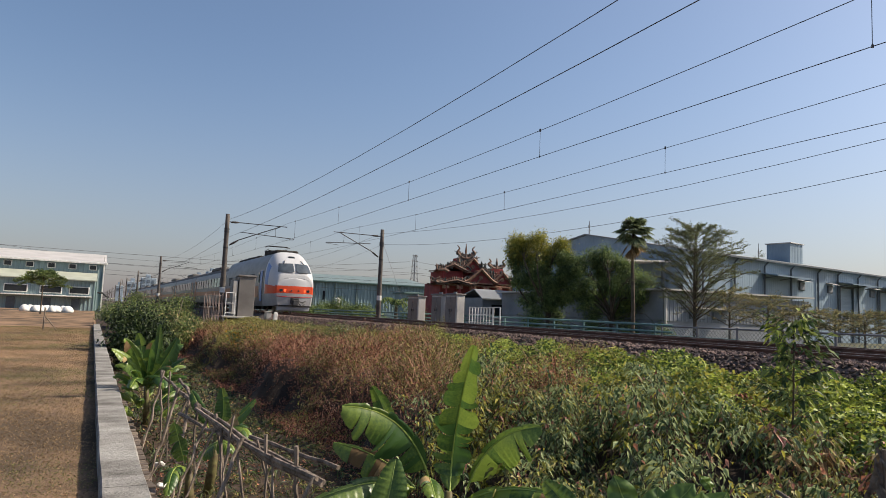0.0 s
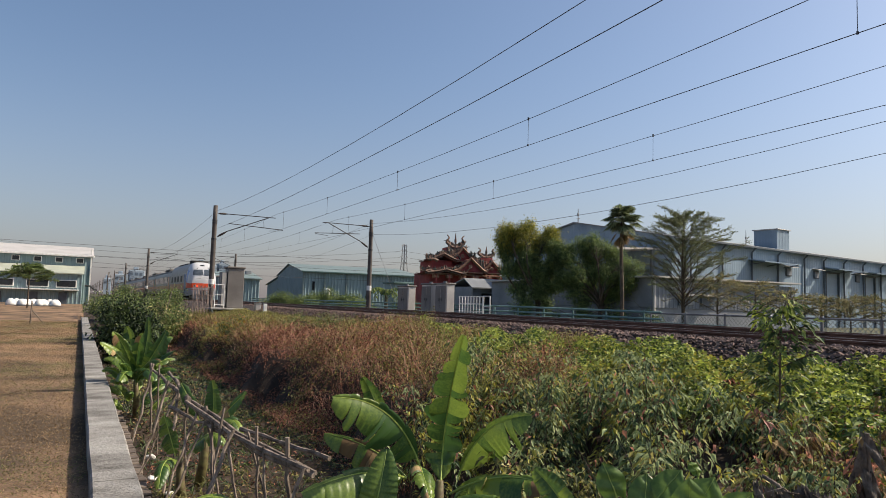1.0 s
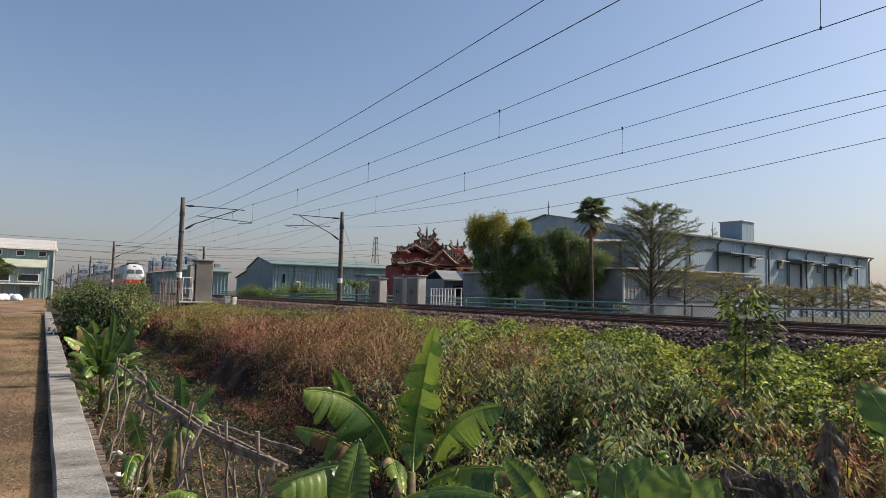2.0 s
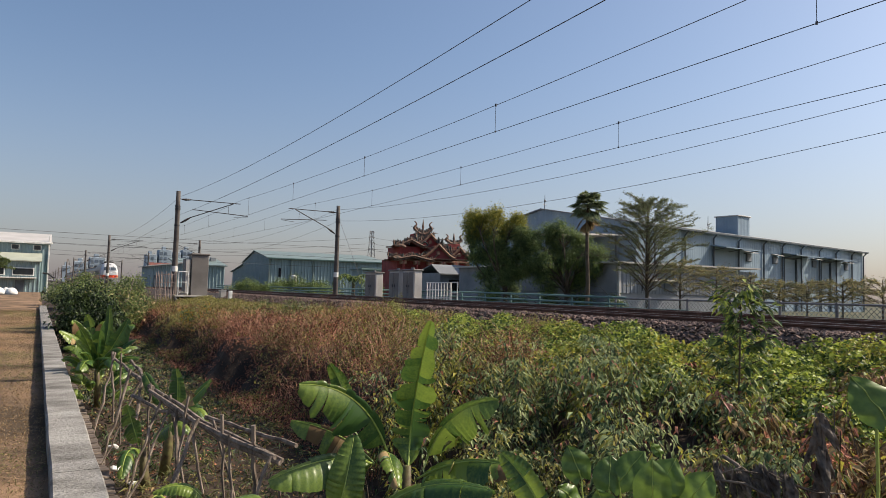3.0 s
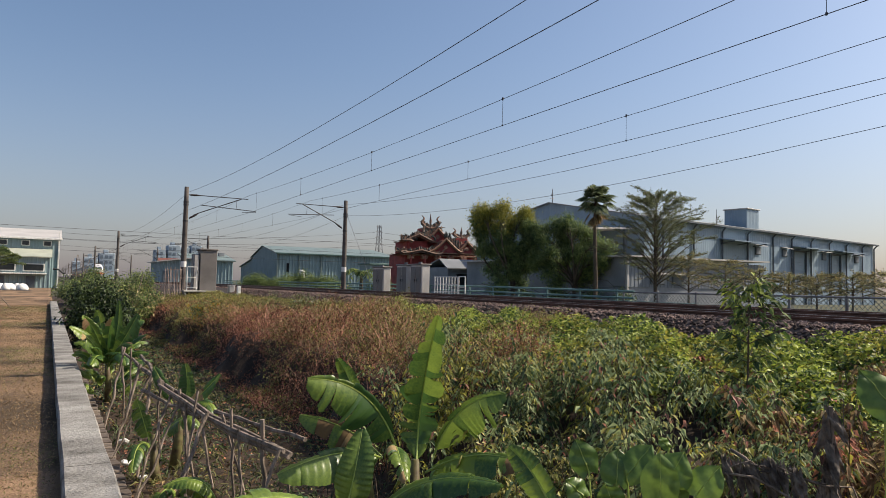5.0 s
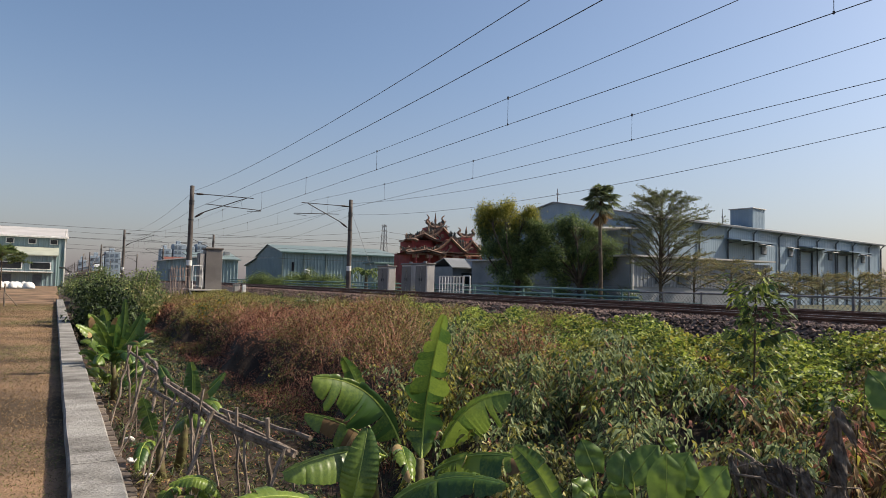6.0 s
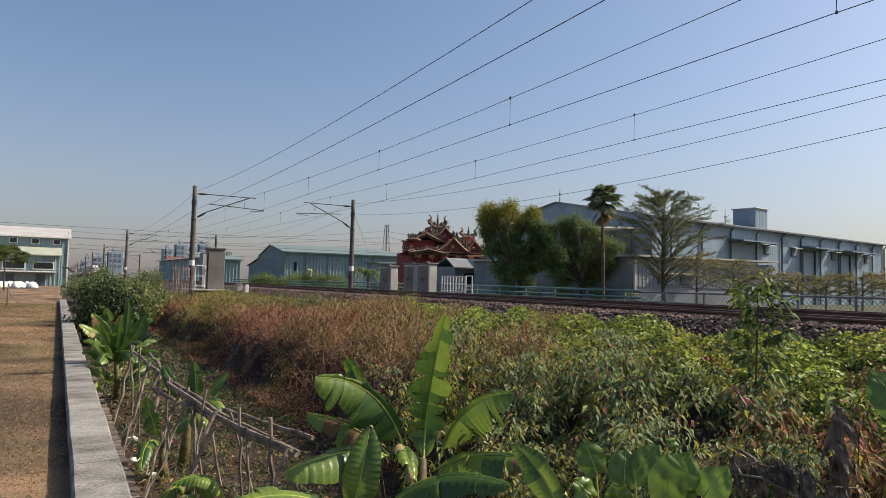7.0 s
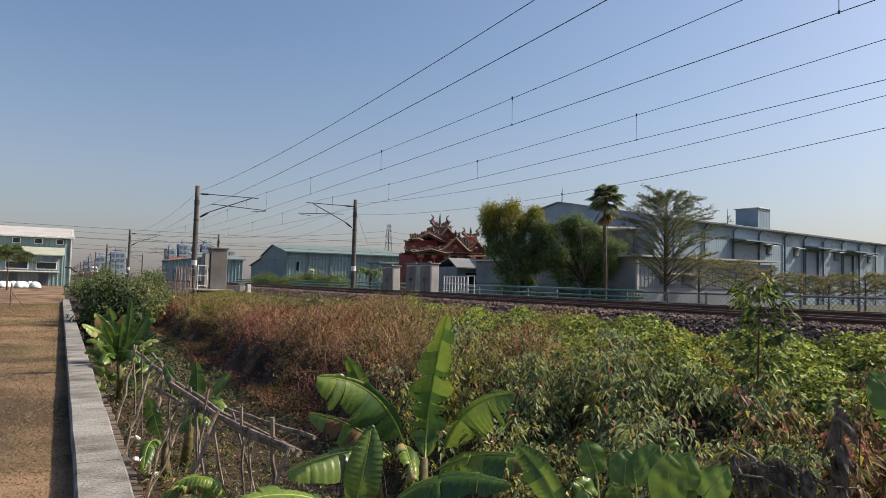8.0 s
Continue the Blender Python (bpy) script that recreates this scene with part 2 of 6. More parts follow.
def part(name, geo, mats, parent, label="", smooth=False, at=None):
    ob = new(name, geo.mesh(name, mats, smooth) if isinstance(geo, Geo) else geo)
    ob.parent = parent
    if at is not None:
        ob.matrix_basis = at
    return tagged(ob, label)


def smoothstep(a, b, x):
    t = np.clip((np.asarray(x, float) - a) / (b - a), 0, 1)
    return t * t * (3 - 2 * t)


def wavy(x, y, s, seed=0.0):
    """Cheap smooth unevenness, -1 to 1."""
    return (np.sin(x * s + 1.7 * seed) * np.cos(y * s * 0.83 + seed) + np.sin(x * s * 2.3 - y * s * 1.9 + seed * 2.1) * 0.5
            + np.sin(x * s * 4.1 + y * s * 4.7 + seed) * 0.3) / 1.5


# ---- ground, wall and road ----
TRACK_1, TRACK_2 = 11.27, 15.37
POLE_NEAR, POLE_FAR = 7.6, 18.75
POLE_Y = [-3.0 + 50.0 * i for i in range(-2, 15)]


def ground_z(x, y):
    x, y = np.asarray(x, float), np.asarray(y, float)
    ends = smoothstep(44, 62, y)
    low = -1.75 + 0.5 * ends
    z = np.where(x < 0.25, -1.18 + 0.03 * wavy(x, y, 0.5) * smoothstep(0, -1, x), low)
    soft = smoothstep(9.0, 6.0, y)
    steep = smoothstep(3.6, 4.25, x + 0.4 * wavy(x, y, 0.9, 4.0)) * (1 - soft) + smoothstep(2.7, 5.6, x) * soft
    up = 0.66 * steep + 0.34 * smoothstep(4.6, 8.3, x)
    z = np.where(x >= 0.25, low + (-0.45 - low) * up, z)
    z = z + np.where((x > 0.5) & (x < 8.6), 0.10 * wavy(x, y, 1.3, 2.0), 0)
    right = smoothstep(18.3, 21.0, x)
    z = np.where(x > 8.3, -0.5 - 0.35 * right, z)
    return z


def build_ground():
    xs = np.concatenate([[-3000, -900, -300, -120, -60, -30, -18, -12, -9], np.arange(-7, 0, 0.5), [0.0, 0.2, 0.34, 0.5],
                         np.arange(0.75, 9, 0.35), [9.5, 12, 15, 18, 19, 20, 21, 24, 30, 45, 70, 120, 300, 900, 3000]])
    ys = np.concatenate([[-3000, -600, -150, -60, -25], np.arange(-10, 20, 0.5), np.arange(20, 64, 1.0), [66, 72, 80, 95, 120, 160, 220, 400, 900, 1800, 4000]])
    X, Y = np.meshgrid(xs, ys)
    Z = ground_z(X, Y)
    v = np.stack([X, Y, Z], -1).reshape(-1, 3)
    nx = len(xs)
    i, j = np.meshgrid(np.arange(len(ys) - 1), np.arange(nx - 1), indexing="ij")
    f = np.stack([i * nx + j, i * nx + j + 1, (i + 1) * nx + j + 1, (i + 1) * nx + j], -1).reshape(-1, 4)
    mid = v[f].mean(1)
    g = Geo()
    g.add(v, f[:0])
    g.f, g.m = [], []
    path, soil = mid[:, 0] < 0.3, (mid[:, 0] >= 0.3) & (mid[:, 0] < 9) & (mid[:, 1] < 66)
    for k, sel in enumerate((path, soil, ~path & ~soil)):
        g.f.append(f[sel])
        g.m.append(k)
    mats = [mat("mown dry grass", (0.31, 0.195, 0.12), (0.085, 0.058, 0.036), scale=0.6, fine=48, rough=1.0, bump=1.0, contrast=0.42),
            mat("litter-covered soil", (0.065, 0.043, 0.029), (0.024, 0.016, 0.012), scale=1.4, fine=14, rough=1.0, bump=0.8),
            mat("rough grassland", (0.09, 0.09, 0.045), (0.05, 0.048, 0.026), scale=0.15, fine=6, rough=1.0)]
    solid("ground", g, mats, "dry mown grass strip, littered garden soil and rough land", kind="structure", smooth=True)


build_ground()

# low concrete wall beside the path, cast in lengths with open joints
WALL = mat("streaked old concrete", (0.36, 0.345, 0.32), (0.11, 0.10, 0.09), scale=2.2, fine=42, rough=0.95, bump=1.0, stretch=(0.8, 1.6, 1.0), contrast=0.7)
wall = thing("parapet_wall", "low weathered concrete wall along the grass path", "wall", kind="structure")
for i in range(20):
    y0 = -4.0 + 2.45 * i
    g = Geo()
    n = 9
    ys = np.linspace(y0 + 0.002, y0 + 2.448, n)
    lift = 0.006 * wavy(ys * 0 + i, ys, 3.1, i)
    lean = 0.002 * math.sin(i * 2.3)
    prof = [(0.155, -1.95), (0.155, -1.05), (0.168, -1.032), (0.472, -1.030), (0.485, -1.048), (0.485, -1.95)]
    v = [(px + lean + 0.004 * math.sin(3 * yy + k), yy, pz + (l if pz > -1.5 else 0)) for yy, l in zip(ys, lift) for k, (px, pz) in enumerate(prof)]
    f = [(a * 6 + b, a * 6 + b + 1, (a + 1) * 6 + b + 1, (a + 1) * 6 + b) for a in range(n - 1) for b in range(5)]
    g.add(v, f)
    g.f.append(np.array([list(range(5, -1, -1)), [(n - 1) * 6 + k for k in range(6)]]))
    g.m.append(0)
    part("wall_length", g, WALL, wall)
# brick edging at the wall's foot on the garden side
g0 = Geo().box(-0.10, 0.10, -0.045, 0.045, -0.03, 0.03, 0.006)
brick_mesh = g0.mesh("brick", mat("grey garden brick", (0.20, 0.16, 0.13), (0.10, 0.08, 0.07), thing=0.8, rough=0.95))
edging = thing("garden_edging", "loose grey bricks laid along the wall's foot", "edging", kind="structure")
for i in range(120):
    yy = 2.8 + i * 0.104
    part("brick", brick_mesh, None, edging, at=pose(0.66 + 0.01 * math.sin(i * 5.1), yy, -1.655 + 0.008 * math.sin(i * 2.2), 0, 0, 3 * math.sin(i * 1.7)))

# asphalt road bend in the distance
g = Geo()
cx = np.linspace(0, 1, 14)
mid = np.stack([-3.6 - 30 * cx ** 2 - 2 * cx, 84 + 26 * cx], -1)
side = np.stack([0.9 + 0 * cx, 0.5 + 0 * cx], -1) * 2.6
v = np.concatenate([np.c_[mid - side * [1, -1], np.full(14, -1.145)], np.c_[mid + side * [1, -1], np.full(14, -1.145)]])
g.add(v, [(k, k + 14, k + 15, k + 1) for k in range(13)])
solid("road", g, M["asphalt"], "dark asphalt road bending away beyond the grass", kind="structure")

# ---- railway ----
RAIL_FROM, RAIL_TO = -120.0, 900.0
g = Geo()
prof = [(8.45, -0.62), (9.45, -0.105), (12.9, -0.095), (13.75, -0.12), (18.4, -0.10), (20.3, -0.75)]
ys = [RAIL_FROM, 0, 60, 300, RAIL_TO]
v = [(x, y, z) for y in ys for x, z in prof]
g.add(v, [(a * 6 + b, a * 6 + b + 1, (a + 1) * 6 + b + 1, (a + 1) * 6 + b) for a in range(4) for b in range(5)])
solid("ballast_bed", g, M["bed"], "dark brown crushed-stone railway ballast bed", kind="structure")


def rock(seed):
    r = np.random.RandomState(seed)
    v = np.array([(1, 0, 0), (-1, 0, 0), (0, 1, 0), (0, -1, 0), (0, 0, 1), (0, 0, -1), (.6, .6, .5), (-.6, -.6, .5), (.6, -.6, -.5), (-.6, .6, -.5)], float)
    return v * r.uniform(0.6, 1.15, (10, 1)) * [1, 0.8, 0.7]


ROCK_F = np.array([(4, 6, 2), (4, 0, 6), (0, 2, 6), (4, 2, 9), (4, 9, 1), (4, 1, 7), (4, 7, 3), (4, 3, 0), (3, 7, 1), (3, 1, 5), (3, 5, 8), (3, 8, 0), (0, 8, 5), (0, 5, 2), (2, 5, 9), (9, 5, 1)])


def scatter_stones():
    rs = np.random.RandomState(5)
    g = Geo()
    bands = [(8.45, 9.75, 1.5, 40, 15000, 0.036), (9.6, 12.9, 2, 48, 16000, 0.036), (12.9, 17.2, 3, 48, 6000, 0.034), (17.1, 20.2, 4, 48, 9000, 0.040), (8.5, 20.0, 48, 90, 4000, 0.05)]
    for x0, x1, y0, y1, n, size in bands:
        x = rs.uniform(x0, x1, n)
        y = y0 + (y1 - y0) * rs.uniform(0, 1, n) ** 1.5
        z = np.interp(x, [p[0] for p in prof], [p[1] for p in prof])
        s = size * rs.uniform(0.6, 1.5, n)
        shapes = np.array([rock(k) for k in range(12)])
        a = rs.uniform(0, 6.28, n)
        base = shapes[rs.randint(0, 12, n)] * s[:, None, None]
        c, sn = np.cos(a)[:, None], np.sin(a)[:, None]
        v = np.stack([base[..., 0] * c - base[..., 1] * sn + x[:, None], base[..., 0] * sn + base[..., 1] * c + y[:, None], base[..., 2] + (z + 0.3 * s)[:, None]], -1)
        f = (np.arange(n)[:, None, None] * 10 + ROCK_F[None]).reshape(-1, 3)
        g.add(v.reshape(-1, 3), f)
    solid("ballast_stones", g, M["stone"], "loose reddish-brown crushed ballast stones", "gravel", kind="stuff")


scatter_stones()
g0 = Geo()
g0.add([(x, y, z) for y in (-0.13, 0.13) for x, z in ((-1.25, -0.22), (-1.2, -0.005), (-0.45, -0.02), (0.45, -0.02), (1.2, -0.005), (1.25, -0.22))],
       [(k, k + 1, k + 7, k + 6) for k in range(5)])
g0.f.append(np.array([[5, 4, 3, 2, 1, 0], [6, 7, 8, 9, 10, 11]]))
g0.m.append(0)
sleeper_mesh = g0.mesh("sleeper", M["sleeper"])
for tx in (TRACK_1, TRACK_2):
    track = thing("railway_track", "railway track with rusty rails on concrete sleepers", "railway track", "parallel tracks", kind="structure")
    for s in (-0.57, 0.57):
        g = Geo()
        sec = [(-0.065, -0.155), (-0.065, -0.142), (-0.012, -0.125), (-0.012, -0.045), (-0.034, -0.032), (-0.034, -0.006), (-0.028, 0.0),
               (0.028, 0.0), (0.034, -0.006), (0.034, -0.032), (0.012, -0.045), (0.012, -0.125), (0.065, -0.142), (0.065, -0.155)]
        v = [(tx + s + a, y, b) for y in (RAIL_FROM, RAIL_TO) for a, b in sec]
        g.add(v, [(k, k + 1, k + 15, k + 14) for k in range(13) if k != 6])
        g.f.append(np.array([[6, 7, 21, 20]]))
        g.m.append(1)
        part("rail", g, [M["rail"], M["railtop"]], track)
    for k in range(110):
        part("sleeper", sleeper_mesh, None, track, at=pose(tx, 2.0 + 0.62 * k, -0.120))

# ---- overhead line ----


def insulator(g, a, b, r=0.07, m=1):
    a, b = np.array(a, float), np.array(b, float)
    t = np.linspace(0, 1, 9)
    g.tube(a + (b - a) * t[:, None], [r * (0.72 if k % 2 else 1.0) * (0.6 + 0.5 * math.sin(math.pi * k / 8)) for k in range(9)], 8, m)


def line_pole(x, y, toward, track_x, far=False):
    """Tapered concrete pole with its two-tube bracket over the track."""
    h = 6.45
    base = -0.9
    p = thing("catenary_pole", "tapered grey concrete overhead-line pole with a bracket arm", "utility pole", "overhead line poles", at=pose(x, y, 0))
    z = np.linspace(base, h, 8)
    part("shaft", Geo().tube(np.c_[0 * z, 0 * z, z], np.linspace(0.19, 0.135, 8), 14), M["pole"], p, smooth=True)
    for zz in (5.45, 5.28, 4.2):
        part("clamp", Geo().tube([(0, 0, zz - 0.05), (0, 0, zz + 0.05)], 0.175, 14), M["darksteel"], p)
    part("number_band", Geo().tube([(0, 0, 1.2), (0, 0, 1.55)], 0.181, 14), M["whitepaint"], p, "pale painted band")
    reach = (track_x - x)
    s = 1 if reach > 0 else -1
    reach = abs(reach)
    top, mess, cont = 5.95, 5.98, 5.05
    g = Geo()
    g.tube([(s * 0.75, 0, top + 0.0), (s * (reach + 0.35), 0, mess - 0.03)], 0.03, 6)
    g.tube([(s * 0.75, 0, 4.75), (s * (reach - 0.1), 0, mess - 0.05)], 0.035, 6)
    part("bracket_tube", g, M["darksteel"], p)
    g = Geo()
    g.tube([(s * 0.9, 0, 5.32), (s * (reach + 0.9), 0, 5.15)], 0.028, 6)
    g.tube([(s * (reach + 0.9), 0, 5.1), (s * (reach - 0.05), 0, 5.02)], 0.016, 5)
    g.tube([(s * (reach - 0.45), 0, 5.72), (s * (reach - 0.4), 0, 5.2)], 0.012, 5)
    part("registration_arm", g, M["darksteel"], p)
    for za, zb in ((top, top), (4.4, 4.75)):
        g = Geo()
        insulator(g, (s * 0.22, 0, za - 0.02), (s * 0.78, 0, zb), 0.075, 0)
        part("insulator", g, M["insul"], p, "ribbed brown insulator")
    g = Geo().tube([(0, 0, 6.0), (-s * 0.02, 0, 5.98), (s * 0.2, 0, 5.95)], 0.03, 5)
    part("feeder_clamp", g, M["darksteel"], p)
    if far:
        part("guy_wire", Geo().tube([(s * -0.05, 0.0, 5.6), (1.3, -3.2, -0.7)], 0.014, 5), M["steel"], p)
    return p


for y in POLE_Y[2:]:
    line_pole(POLE_NEAR, y, 1, TRACK_1)
    line_pole(POLE_FAR, y, -1, TRACK_2, far=(y > 40 and y < 60))


def sag_wire(name, x, zs, sag, r, label, ys=None, zig=0.0, here=None):
    g = Geo()
    ys = ys or POLE_Y
    pts = []
    for k, (a, b) in enumerate(zip(ys, ys[1:])):
        t = np.linspace(0, 1, 13)[:-1]
        za, zb = (here if here and abs(a + 3) < 1 else zs), (here if here and abs(b + 3) < 1 else zs)
        zz = za + (zb - za) * t - 4 * sag * t * (1 - t)
        zx = x + zig * (2 * t - 1) * (1 if k % 2 == 0 else -1)
        pts.append(np.c_[zx, a + (b - a) * t, zz])
    g.tube(np.concatenate(pts), r, 5)
    return solid(name, g, M["wire"], label, "overhead wire", "overhead wires")


for tx, zig, first in ((TRACK_1 + 0.0, 0.40, 9.5), (TRACK_2 + 0.22, 0.45, 8.9)):
    sag_wire("messenger_wire", tx, 6.22, 0.44, 0.0085, "dark sagging messenger wire over the track", zig=zig)
    sag_wire("contact_wire", tx, 5.03, 0.0, 0.0085, "dark straight contact wire over the track", zig=zig)
    for n, a in enumerate(POLE_Y[:-6]):
        for k in range(5):
            y = a + first + 9.6 * k
            t = (y - a) / 50
            x = tx + zig * (2 * t - 1) * (1 if n % 2 == 0 else -1)
            zz = 6.22 - 4 * 0.44 * t * (1 - t)
            g = Geo().tube([(x, y, 5.03), (x, y, zz)], 0.007, 4).tube([(x, y, zz - 0.03), (x, y, zz + 0.05)], 0.028, 6).tube([(x, y, 5.01), (x, y, 5.06)], 0.022, 6)
            solid("dropper_wire", g, M["wire"], "thin vertical dropper between overhead wires", "overhead wire", "droppers")
sag_wire("feeder_wire", POLE_NEAR + 0.1, 6.1, 0.70, 0.009, "dark sagging feeder wire along the poles", here=6.55)
sag_wire("feeder_wire", POLE_NEAR - 0.0, 4.85, 0.42, 0.009, "dark sagging return wire along the poles", here=5.55)
sag_wire("feeder_wire", POLE_FAR - 0.1, 6.15, 1.0, 0.009, "dark sagging feeder wire along the poles", here=6.45)
sag_wire("feeder_wire", POLE_FAR + 0.1, 5.35, 1.2, 0.009, "dark sagging return wire along the poles", here=5.85)


# ---- train ----
TRAIN = dict(
    # silver of the sides, darker than the nose: their shade is in the colour
    body=mat("silver train paint with side shade", (0.22, 0.205, 0.195), (0.16, 0.15, 0.14), scale=0.8, rough=0.4, stretch=(1, 1, 3), bump=0.03),
    nose=mat("silver-white train paint", (0.54, 0.54, 0.55), (0.48, 0.48, 0.49), scale=0.8, rough=0.35, bump=0.02),
    orange=mat("orange-red train paint", (0.74, 0.085, 0.03), (0.62, 0.07, 0.026), scale=1, rough=0.35, bump=0.02),
    stripe=mat("dull orange stripe", (0.42, 0.17, 0.08), (0.34, 0.13, 0.06), scale=1, rough=0.45, bump=0.02),
    blue=mat("blue train paint", (0.10, 0.22, 0.52), (0.08, 0.18, 0.45), scale=1, rough=0.35, bump=0.02),
    skirt=mat("grey skirt paint", (0.36, 0.36, 0.37), (0.26, 0.26, 0.27), scale=1, rough=0.5, bump=0.05),
    under=mat("grimy underframe", (0.04, 0.036, 0.032), rough=0.9),
    roof=mat("dusty roof", (0.16, 0.15, 0.14), (0.10, 0.095, 0.09), rough=0.9),
    # grey-blue base colour paints in part of the sky's reflection
    screen=mat("windscreen with painted sky reflection", (0.075, 0.09, 0.105), (0.05, 0.06, 0.07), rough=0.12, spec=0.8, bump=0),
    line=mat("dark red line paint", (0.42, 0.03, 0.03), rough=0.4, bump=0),
    red=mat("lit red tail lamp", (1.0, 0.06, 0.02), rough=0.3, glow=2.5, bump=0),
)


def section(half, top, bottom, n=64, e=3.4):
    """Rounded-box cross section, from lower left over the roof to lower right."""
    a = np.linspace(np.pi * 1.18, -np.pi * 0.18, n)
    c, s = np.cos(a), np.sin(a)
    x = half * np.sign(c) * np.abs(c) ** (2 / e)
    mid, h = 1.55, top - 1.55
    z = np.where(s >= 0, mid + h * np.abs(s) ** (2 / 2.9), mid - (mid - bottom) / 0.54 * np.abs(s))
    return np.c_[x, z]


def loft(rings, mats_at):
    """Skin over rings of (y, section); mats_at(z, x) picks the slot."""
    g = Geo()
    n = len(rings[0][1])
    v = np.concatenate([np.c_[s[:, 0], np.full(n, y), s[:, 1]] for y, s in rings])
    f = np.array([(a * n + b, a * n + b + 1, (a + 1) * n + b + 1, (a + 1) * n + b) for a in range(len(rings) - 1) for b in range(n - 1)])
    g.add(v, f[:0])
    g.f, g.m = [], []
    mids = v[f].mean(1)
    slot = np.array([mats_at(*q) for q in mids])
    for k in sorted(set(slot)):
        g.f.append(f[slot == k])
        g.m.append(k)
    return g, v, n


def bogie(parent, y):
    g = Geo().box(-0.9, 0.9, y - 0.2, y + 0.2, 0.4, 0.62, 0.03)
    for s in (-1, 1):
        g.box(s * 0.95 - 0.08, s * 0.95 + 0.08, y - 1.6, y + 1.6, 0.38, 0.62, 0.03)
        g.box(s * 0.95 - 0.12, s * 0.95 + 0.12, y - 0.3, y + 0.3, 0.2, 0.7, 0.03)
    b = part("bogie", g, TRAIN["under"], parent)
    for yy in (y - 1.1, y + 1.1):
        for s in (-1, 1):
            part("wheel", Geo().tube([(s * 0.50, yy, 0.43), (s * 0.53, yy, 0.43), (s * 0.60, yy, 0.43), (s * 0.62, yy, 0.43)], [0.45, 0.45, 0.42, 0.3], 20), M["railtop"], b)


def locomotive():
    loco = thing("train_locomotive", "silver-white express locomotive with orange-red nose band and lit tail lamps", "train")
    # body of the rear cab end: the nose looks toward -y at y = 0
    ys = [0.0, 0.02, 0.05, 0.1, 0.16, 0.24, 0.34, 0.46, 0.6, 0.78, 1.0, 1.2, 1.4, 1.6, 1.8, 2.0, 2.2, 2.5, 2.8, 16.8]
    rings = []
    for y in ys:
        k = min(1.0, y / 2.6)
        grow = math.sqrt(max(0.0, 1 - (1 - k) ** 2))
        top = 2.25 + 1.77 * min(1, y / 2.2) ** 0.5
        half = 1.12 + 0.33 * min(1.0, (y / 1.3)) ** 0.5
        rings.append((y, section(half, top, 0.42 + 0.1 * (1 - grow))))

    def slots(x, y, z):
        if y > 2.7:
            return 0
        edge = abs(x) > 1.26 and y > 0.5
        if z < 1.28:
            return 3
        if z < 1.74 and y < 2.0:
            return 2
        if edge and 1.1 < y < 2.1 and z < 3.4:
            return 4
        return 1 if y < 2.2 else 0
    g, v, n = loft(rings, slots)
    # close the nose face in level rows, split where the paint changes
    face = v[:n]
    right = face[face[:, 0] > 0]
    order = np.argsort(right[:, 2])
    low, high = face[:, 2].min(), face[:, 2].max()
    zrow = np.concatenate([np.linspace(low, 1.28, 6), np.linspace(1.28, 1.74, 8)[1:], np.linspace(1.74, high, 9)[1:]])
    cap = []
    for z in zrow:
        w = np.interp(z, right[order, 2], right[order, 0])
        for q in np.linspace(-1, 1, 15):
            rr = min(1.0, q * q * 0.8 + ((z - 1.3) / 0.9) ** 2 * 0.5)
            cap.append((w * q, -0.12 * (1 - rr) * (1 - q ** 4), z))
    fc = np.array([(i * 15 + j, i * 15 + j + 1, (i + 1) * 15 + j + 1, (i + 1) * 15 + j) for i in range(len(zrow) - 1) for j in range(14)])
    st = g.n
    g.add(cap, fc[:0])
    g.f.pop(); g.m.pop()
    zs = np.array(cap)[fc].mean(1)[:, 2]
    for k, sel in ((3, zs < 1.28), (2, (zs >= 1.28) & (zs < 1.74)), (1, zs >= 1.74)):
        g.f.append(fc[sel] + st); g.m.append(k)
    part("body", g, [TRAIN["body"], TRAIN["nose"], TRAIN["orange"], TRAIN["skirt"], TRAIN["blue"]], loco, smooth=True)

    def surf_y(x, z):
        """Depth of the nose skin at x, z."""
        best = 0.0
        for y in np.linspace(0, 2.6, 80):
            half = 1.12 + 0.33 * min(1.0, (y / 1.3)) ** 0.5
            top = 2.25 + 1.77 * min(1, y / 2.2) ** 0.5
            zr = 1.55 + (top - 1.55) * max(0.0, 1 - min(1, abs(x) / half) ** 3.4) ** (1 / 2.9)
            best = y
            if zr >= z and abs(x) <= half:
                break
        return best
    for s in (-1, 1):
        corners = [(s * 0.07, 2.62), (s * 1.06, 2.60), (s * 0.94, 3.16), (s * 0.07, 3.20)]
        nx, nz = 8, 6
        pts, fs = [], []
        for a in range(nx + 1):
            for b in range(nz + 1):
                u, w = a / nx, b / nz
                x = (corners[0][0] * (1 - u) + corners[1][0] * u) * (1 - w) + (corners[3][0] * (1 - u) + corners[2][0] * u) * w
                z = (corners[0][1] * (1 - u) + corners[1][1] * u) * (1 - w) + (corners[3][1] * (1 - u) + corners[2][1] * u) * w
                pts.append((x, surf_y(x, z) - 0.075, z))
        for a in range(nx):
            for b in range(nz):
                q = a * (nz + 1) + b
                fs.append((q, q + nz + 1, q + nz + 2, q + 1) if s > 0 else (q, q + 1, q + nz + 2, q + nz + 1))
        part("windscreen", Geo().add(pts, fs), TRAIN["screen"], loco, "windscreen pane coloured with sky reflection", smooth=True)
        wy = surf_y(s * 0.5, 3.2)
